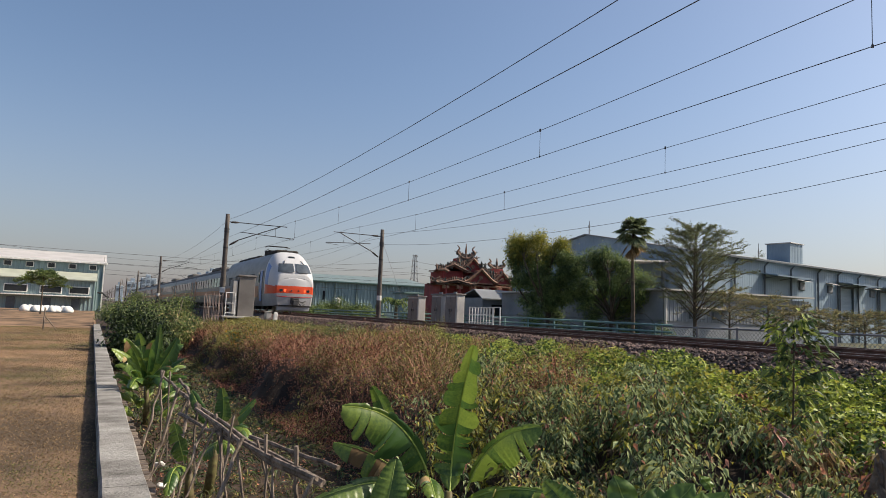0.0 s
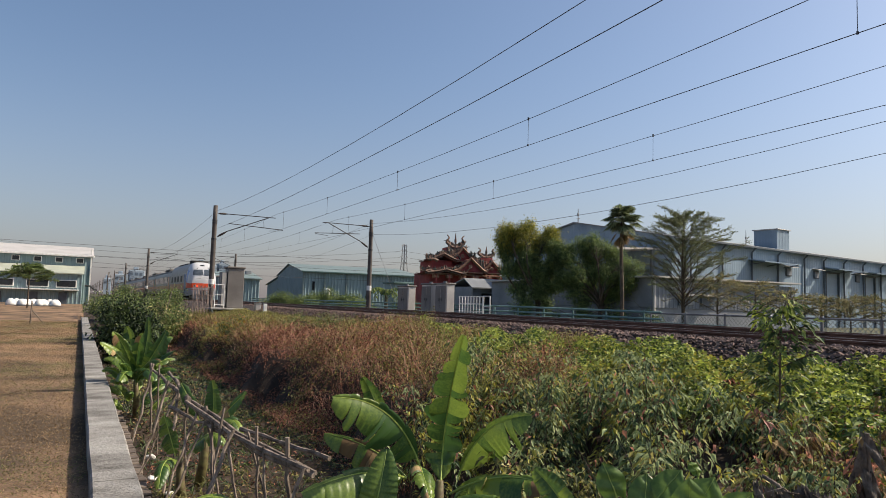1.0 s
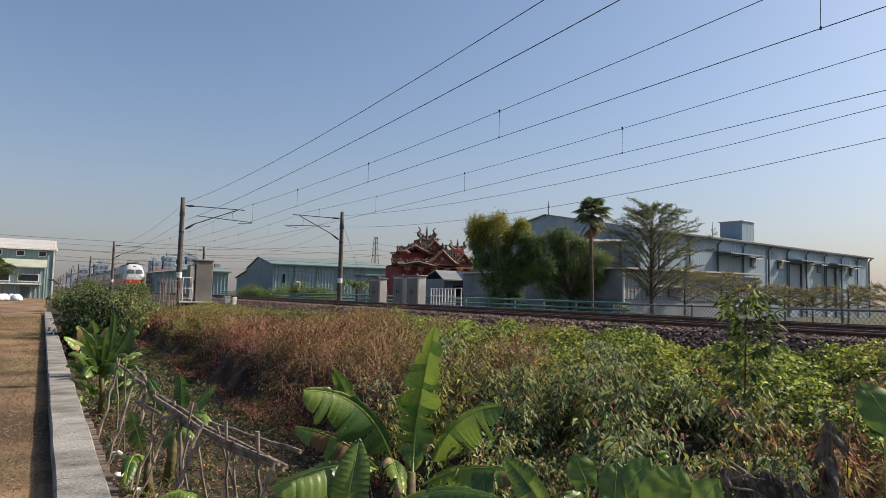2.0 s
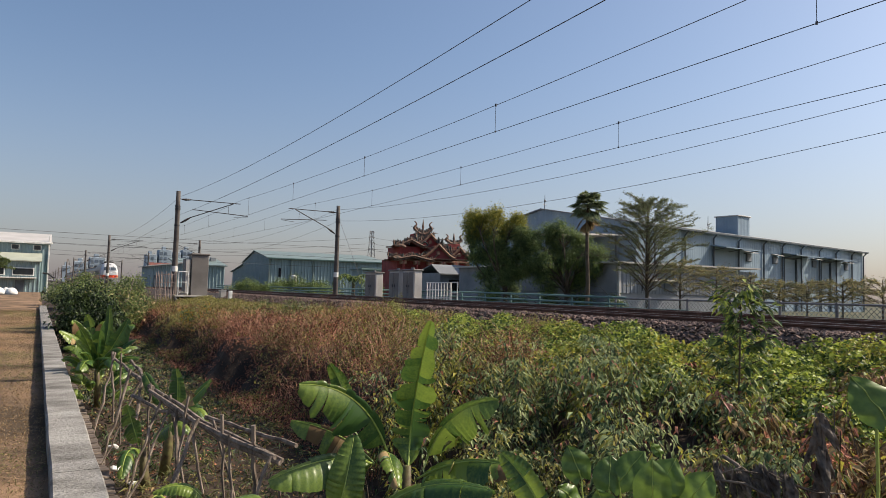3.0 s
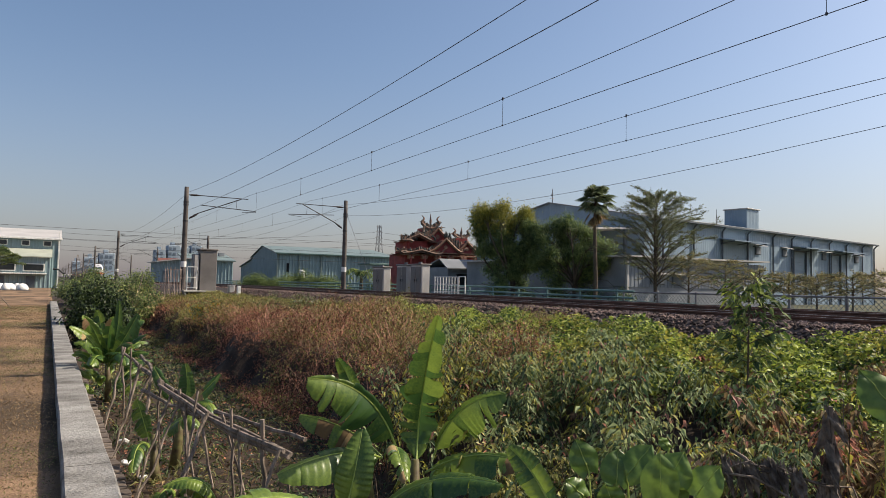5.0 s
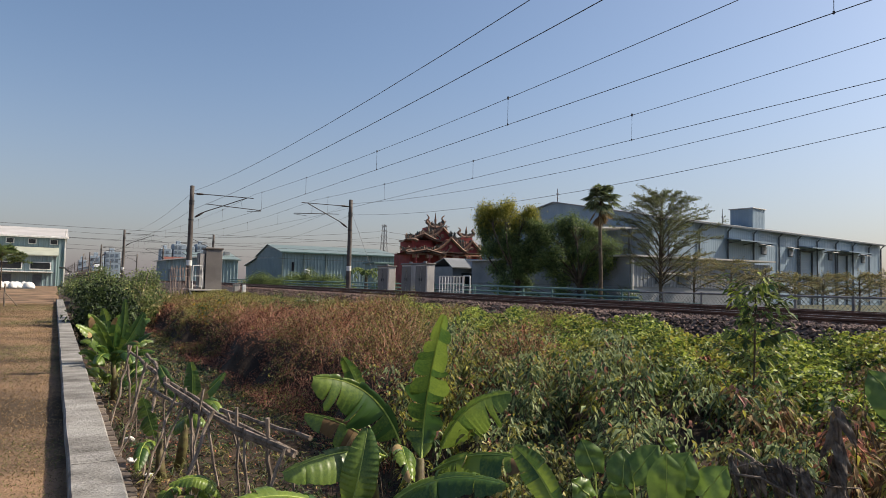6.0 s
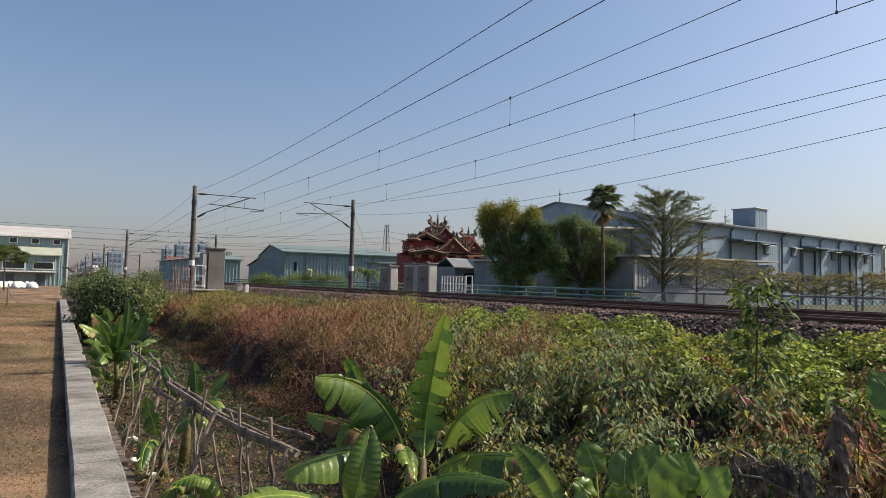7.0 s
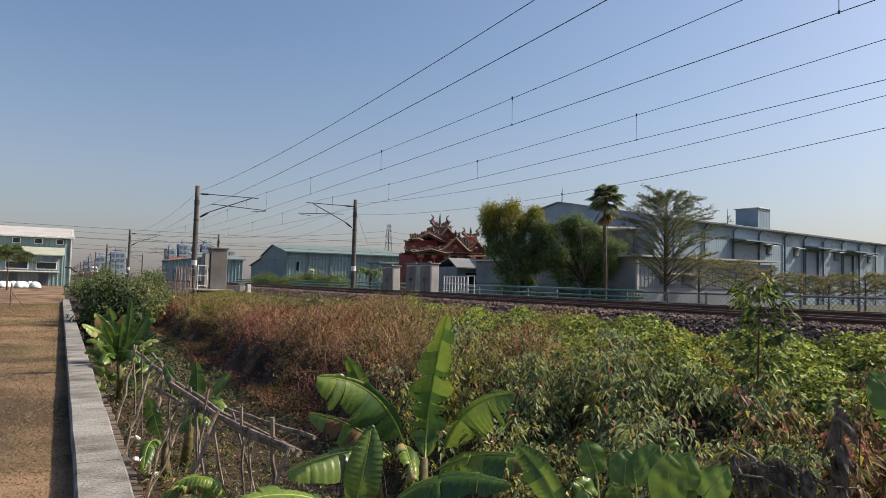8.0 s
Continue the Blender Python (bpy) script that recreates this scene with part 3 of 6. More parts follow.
        part("wiper", Geo().tube([(s * 0.5, surf_y(s * 0.5, 3.38) - 0.07, 3.42), (s * 0.66, wy - 0.13, 3.16)], 0.025, 5), M["darksteel"], loco)
        y = surf_y(s * 0.72, 1.2)
        lamp = part("lamp_housing", Geo().box(s * 0.74 - 0.24, s * 0.74 + 0.24, -0.06, 0.4, 1.33, 1.57, 0.06), M["darksteel"], loco)
        part("tail_lamp", Geo().tube([(s * 0.62, -0.085, 1.45), (s * 0.62, 0.05, 1.45)], 0.085, 12), TRAIN["red"], lamp, "glowing red tail lamp")
        part("marker_lamp", Geo().tube([(s * 0.86, -0.075, 1.45), (s * 0.86, 0.05, 1.45)], 0.08, 12), M["glass"], lamp)
        part("step_lamp", Geo().tube([(s * 0.22, -0.14, 1.45), (s * 0.22, 0.05, 1.45)], 0.05, 8), M["darksteel"], loco)
        # side door, window and handrail
        x = s * 1.452
        part("cab_door", Geo().box(x - 0.012, x + 0.012, 2.75, 3.4, 0.75, 2.75, 0.005), TRAIN["blue"], loco)
        part("side_window", Geo().box(x - 0.016, x + 0.016, 3.6, 3.95, 1.95, 2.7, 0.01), M["glass"], loco)
        part("handrail", Geo().tube([(s * 1.49, 2.6, 0.9), (s * 1.5, 2.6, 2.3)], 0.02, 5), M["steel"], loco)
        part("stripe", Geo().box(x - 0.006, x + 0.006, 3.9, 16.6, 1.0, 1.75, 0.002), TRAIN["stripe"], loco, "dull orange side stripe")
        for k in range(4):
            yy = 5.4 + 2.8 * k
            part("side_grille", Geo().box(x - 0.014, x + 0.014, yy, yy + 1.3, 1.95, 2.6, 0.01), M["darksteel"], loco)
    part("head_lamp", Geo().box(-0.24, 0.24, surf_y(0, 3.6) - 0.05, surf_y(0, 3.6) + 0.3, 3.5, 3.7, 0.07), M["glass"], loco)
    g = Geo().box(-0.26, 0.26, -0.28, 0.2, 0.62, 1.02, 0.05).box(-0.16, 0.16, -0.42, -0.2, 0.5, 0.86, 0.04)
    g.tube([(0.2, -0.25, 0.7), (0.4, -0.32, 0.5), (0.62, -0.2, 0.62)], 0.035, 6).tube([(0.25, -0.2, 0.8), (0.5, -0.28, 0.72), (0.72, -0.12, 0.85)], 0.03, 6)
    part("coupler", g, M["darksteel"], loco)
    q = np.linspace(-1, 1, 15)
    part("nose_line", Geo().tube(np.c_[1.14 * q, -0.13 * (1 - q ** 4) * (1 - q * q * 0.8) + 0.005, 1.05 + 0.03 * q * q], 0.022, 5), TRAIN["line"], loco, "thin dark red line")
    part("snow_plough", Geo().box(-1.05, 1.05, 0.1, 0.35, 0.18, 0.5, 0.05), TRAIN["skirt"], loco)
    part("underframe", Geo().box(-1.15, 1.15, 1.2, 16.4, 0.45, 0.95, 0.03).box(-1.05, 1.05, 6.0, 10.5, 0.2, 0.6, 0.05), TRAIN["under"], loco)
    # roof gear and pantograph
    g = Geo().box(-0.75, 0.75, 2.4, 5.2, 3.84, 4.17, 0.08).box(-0.6, 0.6, 5.3, 6.6, 3.88, 4.34, 0.06).box(-0.7, 0.7, 8, 15.5, 3.84, 4.10, 0.08)
    part("roof_equipment", g, TRAIN["under"], loco)
    g = Geo()
    for s in (-0.45, 0.45):
        g.tube([(s, 6.6, 4.25), (s * 0.8, 7.6, 4.42)], 0.03, 5).tube([(s * 0.8, 7.6, 4.42), (s * 1.4, 5.2, 4.4)], 0.025, 5)
    g.tube([(-0.85, 5.2, 4.53), (-0.65, 5.2, 4.62), (0.65, 5.2, 4.62), (0.85, 5.2, 4.53)], 0.03, 5)
    g.tube([(-0.8, 5.5, 4.53), (-0.65, 5.5, 4.62), (0.65, 5.5, 4.62), (0.8, 5.5, 4.53)], 0.03, 5)
    part("pantograph", g, M["darksteel"], loco)
    bogie(loco, 4.0)
    bogie(loco, 13.2)
    return loco


def coach():
    car = thing("train_coach", "silver-grey passenger coach with dark windows and an orange stripe", "train coach", "coaches of the train")
    sec = section(1.44, 3.72, 0.55)
    rings = [(0.0, sec * [0.97, 1] + [0, 0]), (0.08, sec), (19.42, sec), (19.5, sec * [0.97, 1])]
    g, v, n = loft(rings, lambda x, y, z: 1 if z > 3.3 else 0)
    for r, o in ((0, 1), (3, -1)):
        idx = list(range(r * n, r * n + n))
        g.f.append(np.array([idx[::o]])); g.m.append(0)
    part("body", g, [TRAIN["body"], TRAIN["roof"]], car, smooth=False)
    for s in (-1, 1):
        x = s * 1.44
        part("stripe", Geo().box(x - 0.006, x + 0.006, 0.3, 19.2, 1.25, 1.62, 0.002), TRAIN["stripe"], car)
        for k in range(9):
            y = 2.6 + 1.65 * k
            part("window", Geo().box(x - 0.012, x + 0.012, y, y + 1.2, 1.95, 2.75, 0.008), M["glass"], car)
        for y in (0.75, 17.9):
            d = part("door", Geo().box(x - 0.014, x + 0.014, y, y + 0.85, 0.75, 2.75, 0.006), TRAIN["stripe"], car)
            part("door_window", Geo().box(x - 0.02, x + 0.02, y + 0.2, y + 0.65, 1.9, 2.6, 0.006), M["glass"], d)
    part("underframe", Geo().box(-1.1, 1.1, 0.4, 19.1, 0.5, 0.9, 0.03).box(-1.15, 1.15, 5.5, 13.5, 0.22, 0.7, 0.05), TRAIN["under"], car)
    part("roof_unit", Geo().box(-0.8, 0.8, 7.0, 12.0, 3.6, 3.95, 0.1), TRAIN["roof"], car)
    part("gangway", Geo().box(-0.55, 0.55, -0.24, 0.02, 0.9, 3.2, 0.04).box(-0.55, 0.55, 19.48, 19.74, 0.9, 3.2, 0.04), TRAIN["under"], car)
    bogie(car, 2.9)
    bogie(car, 16.6)
    return car


train_cars = [(locomotive(), 0.0)]
first = coach()
train_cars.append((first, 17.3))
for i in range(1, 9):
    train_cars.append((copy_thing(first, pose(0, 0, 0)), 17.3 + 20.0 * i))


# ---- buildings ----
def ribbed(a, b, z0, z1, pitch=0.3, depth=0.035, g=None, m=0, top=None):
    """Corrugated sheet from a to b (x, y), outer side to the right of a to b; top(t): height along it."""
    g = g or Geo()
    a, b = np.array(a, float), np.array(b, float)
    n = max(2, int(np.linalg.norm(b - a) / pitch))
    d = (b - a) / np.linalg.norm(b - a)
    out = np.array([d[1], -d[0]])
    pts = []
    for k in range(n):
        for f, o in ((0.0, 0), (0.55, 0), (0.68, 1), (0.87, 1)):
            pts.append(a + (b - a) * (k + f) / n + out * depth * o)
    pts.append(b)
    pts = np.array(pts)
    t = np.linspace(0, 1, len(pts))
    zt = np.array([top(q) for q in t]) if top else np.full(len(pts), z1)
    v = np.concatenate([np.c_[pts, np.full(len(pts), z0)], np.c_[pts, zt]])
    q = len(pts)
    g.add(v, [(k, k + 1, q + k + 1, q + k) for k in range(q - 1)], m)
    return g


def slab(g, corners, th=0.12, m=0):
    """A thin plate under four corners."""
    c = np.array(corners, float)
    v = np.concatenate([c, c - [0, 0, th]])
    g.add(v, [(0, 1, 2, 3), (7, 6, 5, 4), (0, 4, 5, 1), (1, 5, 6, 2), (2, 6, 7, 3), (3, 7, 4, 0)], m)
    return g


def grey_warehouse():
    w = thing("warehouse", "long blue-grey corrugated steel warehouse with loading doors and awnings", "warehouse", at=pose(45.0, 42.8, 0, 0, 0, 6.5))
    top, ridge, ln, dp = 6.85, 8.95, 46.7, 23.0
    cuts = [0.0, 26.25, 29.0, 35.1, 37.5, ln]
    g = Geo()
    for a, b in ((0, 1), (2, 3), (4, 5)):
        ribbed((cuts[a], 0), (cuts[b], 0), -0.9, top, 0.36, 0.014, g)
    for a, b in ((1, 2), (3, 4)):
        ribbed((cuts[a], 0), (cuts[b], 0), 5.0, top, 0.36, 0.014, g)
    part("front_wall", g, M["bluewall"], w)
    g = ribbed((0, dp), (0, 0), -0.9, top, 0.36, 0.014, top=lambda t: top + (ridge - top) * (1 - abs(2 * t - 1)))
    part("gable_wall", g, M["bluewall"], w)
    part("end_wall", ribbed((ln, 0), (ln, dp), -0.9, top, 0.4, 0.014, top=lambda t: top + (ridge - top) * (1 - abs(2 * t - 1))), M["bluewall"], w)
    part("rear_wall", ribbed((ln, dp), (0, dp), -0.9, top, 0.8, 0.04), M["bluewall"], w)
    for s, y0 in ((0, -0.45), (1, dp + 0.45)):
        g = slab(Geo(), [(-0.3, y0, top - 0.02), (ln + 0.3, y0, top - 0.02), (ln + 0.3, dp / 2, ridge + 0.08), (-0.3, dp / 2, ridge + 0.08)][:: 1 if s == 0 else -1], 0.1)
        part("roof_plane", g, M["roofblue"], w)
    part("gutter", Geo().box(-0.3, ln + 0.3, -0.62, -0.42, top - 0.22, top + 0.0, 0.03), M["bluetrim"], w)
    for x in (2.5, 7.2, 12.0, 16.6, 21.6, 25.6, 29.95, 34.4, 38.8, 43.2, 46.6):
        part("downpipe", Geo().tube([(x, -0.5, top - 0.2), (x, -0.14, top - 0.6), (x, -0.14, -0.9)], 0.09, 8), M["bluetrim"], w)
    for x0, x1 in ((26.25, 29.0), (35.1, 37.5)):
        d = part("roller_door", Geo().box(x0 + 0.03, x1 - 0.03, 0.15, 0.19, -0.9, 5.0, 0.01), M["bluewall"], w, "closed ribbed roller door")
        slat = Geo().box(x0 + 0.06, x1 - 0.06, 0.10, 0.146, 0.0, 0.275, 0.01).mesh("slat", M["bluewall"])
        for k in range(20):
            part("slat", slat, None, d, at=pose(0, 0, -0.9 + 0.295 * k))
        g = Geo().box(x0 - 0.12, x0 + 0.02, -0.1, 0.2, -0.9, 5.1, 0.02).box(x1 - 0.02, x1 + 0.12, -0.1, 0.2, -0.9, 5.1, 0.02).box(x0 - 0.12, x1 + 0.12, -0.1, 0.6, 5.0, 5.16, 0.02)
        part("door_frame", g, M["bluetrim"], d)
    for x0, x1 in ((11.6, 18.1), (25.6, 32.0), (34.2, 40.8)):
        g = slab(Geo(), [(x0, -1.7, 5.38), (x1, -1.7, 5.38), (x1, -0.02, 5.62), (x0, -0.02, 5.62)], 0.1)
        a = part("awning", g, M["bluewall"], w, "sheet-metal awning over the doors")
        for x in (x0 + 0.3, (x0 + x1) / 2, x1 - 0.3):
            part("bracket", Geo().tube([(x, -1.5, 5.3), (x, -0.03, 5.1)], 0.05, 5), M["bluetrim"], a)
    for x in (18.15, 23.6, 32.7, 41.2):
        f = part("window_frame", Geo().box(x, x + 1.0, -0.13, 0.02, 4.3, 5.1, 0.03), M["bluetrim"], w)
        part("pane", Geo().box(x + 0.1, x + 0.9, -0.16, -0.12, 4.38, 5.02, 0.01), M["shedwall"], f)
        part("hood", slab(Geo(), [(x - 0.2, -0.75, 5.2), (x + 1.2, -0.75, 5.2), (x + 1.2, -0.02, 5.36), (x - 0.2, -0.02, 5.36)], 0.06), M["whiteroof"], f)
    # roof box and masts
    g = Geo()
    for a, b in (((20.2, 2.0), (22.6, 2.0)), ((20.2, 4.6), (20.2, 2.0)), ((22.6, 2.0), (22.6, 4.6)), ((22.6, 4.6), (20.2, 4.6))):
        ribbed(a, b, 6.9, 9.4, 0.3, 0.014, g)
    v = part("roof_box", g, M["bluewall"], w, "box-shaped roof ventilator house")
    part("cap", Geo().box(20.05, 22.75, 1.85, 4.75, 9.38, 9.48, 0.02), M["whiteroof"], v)
    for x, y, z0, h in ((0.3, 11.5, 8.9, 1.5), (25.0, 8.5, 8.3, 1.9)):
        g = Geo().tube([(x, y, z0), (x, y, z0 + h)], [0.06, 0.03], 6).tube([(x - 0.25, y, z0 + 0.55), (x + 0.25, y, z0 + 0.55)], 0.03, 5).box(x - 0.08, x + 0.08, y - 0.08, y + 0.08, z0 + 0.8, z0 + 1.05, 0.02)
        part("lightning_mast", g, M["steel"], w)
    # lean-to on the gable
    part("lean_to_roof", slab(Geo(), [(-9, 1.0, 5.35), (0, 1.0, 5.9), (0, 12, 5.9), (-9, 12, 5.35)], 0.14), M["whiteroof"], w)
    part("lean_to_wall", ribbed((-8.6, 12), (-8.6, 1.4), -0.9, 5.3, 0.4, 0.014), M["bluewall"], w)
    for y in (1.5, 6.5, 11.6):
        part("lean_to_post", Geo().box(-0.9, -0.6, y - 0.12, y + 0.12, -0.9, 5.8, 0.03), M["bluetrim"], w)


grey_warehouse()


def lean_shed():
    s = thing("storage_shed", "low grey shed with a corrugated side and a thin sheet roof", "shed")
    part("track_wall", Geo().box(30.95, 31.15, 31.05, 49.5, 0.55, 2.4, 0.02), M["shedwall"], s)
    part("side_wall", ribbed((31.15, 30.9), (44.5, 30.9), 0.55, 2.32, 0.32, 0.02), M["shedsheet"], s)
    part("plinth", Geo().box(31.1, 44.5, 30.95, 31.1, -0.95, 0.56, 0.02), M["shedwall"], s)
    part("base_wall", Geo().box(31.0, 31.12, 31.1, 49.5, -0.95, 0.55, 0.02), M["shedwall"], s)
    part("corner_post", Geo().box(31.0, 31.16, 30.86, 31.02, -0.95, 2.4, 0.02), M["cabinet"], s)
    part("roof", slab(Geo(), [(30.5, 30.5, 2.5), (44.6, 30.5, 2.62), (44.6, 49.7, 2.62), (30.5, 49.7, 2.5)], 0.1), M["whiteroof"], s)
    for x in (33.0, 35.0):
        w = part("window_frame", Geo().box(x, x + 1.3, 30.78, 30.9, 0.75, 1.35, 0.02), M["bluetrim"], s)
        part("hood", slab(Geo(), [(x - 0.1, 30.3, 1.42), (x + 1.4, 30.3, 1.42), (x + 1.4, 30.9, 1.5), (x - 0.1, 30.9, 1.5)], 0.05), M["whiteroof"], w)


lean_shed()

h = thing("roadside_hut", "small grey rendered hut with a pitched sheet roof", "hut")
part("wall", Geo().box(29.7, 33.2, 50.6, 54.5, -0.9, 1.95, 0.03), M["shedwall"], h)
part("roof", slab(slab(Geo(), [(29.4, 50.2, 1.9), (33.5, 50.2, 1.9), (33.5, 52.5, 2.75), (29.9, 52.5, 2.75)], 0.1), [(29.9, 52.5, 2.75), (33.5, 52.5, 2.75), (33.5, 54.9, 1.9), (29.4, 54.9, 1.9)], 0.1), M["roofblue"], h)
part("window", Geo().box(30.6, 31.9, 50.5, 50.62, 0.4, 1.4, 0.02), M["glass"], h)
h = thing("lit_wall_panel", "cream rendered wall lit by the sun beyond the track", "wall")
part("wall", Geo().box(32.7, 34.6, 60, 60.3, -0.9, 2.25, 0.03), mat("cream render", (0.62, 0.50, 0.36), (0.5, 0.4, 0.3), rough=0.9), h)


def teal_warehouse():
    w = thing("teal_warehouse", "pale teal sheet-metal warehouse with a low pitched roof", "warehouse", at=pose(41.0, 140.0, 0, 0, 0, -6))
    top, ridge, ln, dp = 6.45, 8.6, 26.0, 35.0
    part("front_wall", ribbed((0, 0), (ln, 0), -1.0, top, 0.7, 0.06), M["tealwall"], w)
    part("gable_wall", ribbed((0, dp), (0, 0), -1.0, top, 0.7, 0.06, top=lambda t: top + (ridge - top) * (1 - abs(2 * t - 1))), M["tealwall"], w)
    part("end_wall", ribbed((ln, 0), (ln, dp), -1.0, top, 0.9, 0.06, top=lambda t: top + (ridge - top) * (1 - abs(2 * t - 1))), M["tealwall"], w)
    for s in (0, 1):
        y0 = -0.5 if s == 0 else dp + 0.5
        part("roof_plane", slab(Geo(), [(-0.4, y0, top), (ln + 0.4, y0, top), (ln + 0.4, dp / 2, ridge + 0.1), (-0.4, dp / 2, ridge + 0.1)][:: 1 if s == 0 else -1], 0.15), M["roofteal"], w)
    part("gutter", Geo().box(-0.4, ln + 0.4, -0.75, -0.5, top - 0.3, top, 0.04), M["tealtrim"], w)
    for x in (0.1, 4.6, 9.3, 14.0, 19.0, 25.8):
        part("pilaster", Geo().box(x - 0.15, x + 0.15, -0.25, 0, -1.0, top, 0.03), M["roofteal"], w)
    part("window", Geo().box(2.0, 2.5, -0.12, 0.1, 2.4, 4.3, 0.03), M["glass"], w)
    part("lean_to_wall", ribbed((1, 62), (1, 35.2), -1.0, 5, 0.7, 0.06, top=lambda t: 4.4 + 2.0 * t), M["tealwall"], w)
    part("lean_to_roof", slab(Geo(), [(0.4, 62.4, 4.5), (0.4, 35, 6.55), (ln, 35, 6.55), (ln, 62.4, 4.5)], 0.15), M["roofteal"], w)


teal_warehouse()
w = thing("green_depot", "long low depot with a green sheet roof", "depot")
part("wall", ribbed((22, 132), (30, 131), -1.0, 4.1, 0.6, 0.05), M["tealwall"], w)
part("end_wall", ribbed((22, 142), (22, 132), -1.0, 4.1, 0.6, 0.05), M["tealwall"], w)
part("roof", slab(Geo(), [(21.5, 131.4, 4.1), (30.4, 130.4, 4.1), (30.4, 140, 5.6), (21.5, 141, 5.5)], 0.2), M["roofteal"], w)
part("roof_vent", Geo().box(28.5, 29.6, 136.5, 137.3, 5.0, 5.75, 0.05), M["roofblue"], w)
w = thing("white_roofed_shed", "grey-green shed with a white sloping sheet roof", "shed")
part("wall", ribbed((13.8, 105), (20.5, 104), -1.1, 3, 0.5, 0.05, top=lambda t: 2.85 + 0.95 * t), M["tealwall"], w)
part("end_wall", ribbed((13.8, 115), (13.8, 105), -1.1, 2.85, 0.5, 0.05), M["bluewall"], w)
part("roof", slab(Geo(), [(13.3, 104.5, 2.95), (21, 103.5, 4.0), (21, 115.5, 4.0), (13.3, 115.5, 2.95)], 0.14), M["whiteroof"], w)
part("door", Geo().box(14.2, 15.1, 104.75, 104.95, -1.1, 1.6, 0.03), M["bluetrim"], w)
w = thing("green_shed", "dark green flat-roofed shed behind the bushes", "shed")
part("wall", Geo().box(44.3, 48.8, 100, 104, -0.9, 3.4, 0.04), M["tealwall"], w)
part("roof", Geo().box(44.0, 49.1, 99.7, 104.3, 3.4, 3.7, 0.05), M["tealtrim"], w)


def factory():
    f = thing("factory_building", "two-storey pale teal factory with a white sheet roof and lean-to", "factory", at=pose(1.1, 110, 0))
    ln = 46
    part("front_wall", ribbed((-ln, 0), (0, 0), -1.2, 5.75, 0.6, 0.05), M["tealwall"], f)
    part("side_wall", ribbed((0, 0), (0, 16), -1.2, 5.75, 0.6, 0.05, top=lambda t: 5.75 + 1.55 * (1 - abs(2 * t - 1))), M["tealwall"], f)
    part("corner_trim", Geo().box(-0.08, 0.1, -0.12, 0.1, -1.2, 6.6, 0.02), M["whitepaint"], f)
    for s, ye in ((0, -0.5), (1, 16.5)):
        part("roof_plane", slab(Geo(), [(-ln, ye, 5.72), (0.35, ye, 5.72), (0.35, 8, 7.35), (-ln, 8, 7.35)][:: 1 if s == 0 else -1], 0.15), M["whiteroof"], f)
    part("eave_trim", Geo().box(-ln, 0.4, -0.6, -0.45, 5.45, 5.72, 0.03), M["whitepaint"], f)
    for k in range(9):
        x = -1.9 - 2.6 * k
        wf = part("window_frame", Geo().box(x, x + 1.0, -0.14, 0.0, 4.55, 5.3, 0.03), M["whitepaint"], f)
        part("pane", Geo().box(x + 0.1, x + 0.9, -0.17, -0.13, 4.63, 5.22, 0.01), M["glass"], wf)
    # lean-to with pale roof
    part("lean_to_roof", slab(Geo(), [(-ln, -4.6, 3.0), (-0.75, -4.6, 3.0), (-0.75, -0.06, 4.15), (-ln, -0.06, 4.15)], 0.14), mat("pale yellow-green roof", (0.42, 0.44, 0.36), (0.34, 0.36, 0.30), scale=0.6, rough=0.6), f)
    part("lean_to_wall", ribbed((-ln, -4.0), (-0.9, -4.0), -1.2, 2.9, 0.5, 0.05), M["tealwall"], f)
    part("lean_to_side", ribbed((-0.9, -4.0), (-0.9, 0), -1.2, 2.9, 0.5, 0.05), M["tealtrim"], f)
    for x0, x1 in ((-3.95, -1.7), (-7.4, -5.0), (-11.5, -9)):
        wf = part("window_frame", Geo().box(x0 - 0.12, x1 + 0.12, -4.18, -4.0, 1.0, 2.05, 0.03), M["whitepaint"], f)
        part("pane", Geo().box(x0, x1, -4.22, -4.17, 1.12, 1.93, 0.01), M["glass"], wf)
        part("door", Geo().box(x0 + 0.3, x0 + 1.3, -4.16, -4.0, -1.2, 0.35, 0.02), M["bluetrim"], f)
    part("ledge", Geo().box(-ln, -1.3, -5.1, -4.0, 0.62, 0.78, 0.03), M["whitepaint"], f)
    part("pipe", Geo().tube([(-0.6, -2.5, 1.4), (0.1, -2.5, 1.35), (0.6, -2.6, 0.9), (0.9, -2.6, 0.85)], 0.12, 8), M["darksteel"], f)


factory()


def tower_block(x, y, w, d, h, n):
    b = thing("apartment_building", "distant hazy blue-grey apartment block", "apartment building", "far apartment blocks", at=pose(x, y, 0))
    part("wall", Geo().box(0, w, 0, d, -1.0, h, 0.2), M["tower"], b)
    part("roof_house", Geo().box(w * 0.3, w * 0.6, d * 0.3, d * 0.7, h, h + 2.0, 0.1), M["tower"], b)
    for k in range(n):
        z = h - 3.0 * (k + 1)
        if z < 4:
            break
        for q in range(max(1, int(w / 2.4))):
            part("window", Geo().box(0.5 + 2.4 * q, 2.0 + 2.4 * q, -0.15, 0.05, z, z + 1.7), M["towerwin"], b)


for x, w, hh in ((53.5, 6, 17.5), (60.5, 7, 20.5), (68.5, 4, 19.5), (73.5, 6, 21.0)):
    tower_block(x, 430, w, 10, hh, 5)
for x, w, hh in ((16.5, 7, 11.5), (24.0, 8, 14.2), (11, 4, 9)):
    tower_block(x, 425, w, 10, hh, 4)
w = thing("far_house", "distant white house with a reddish roof", "house")
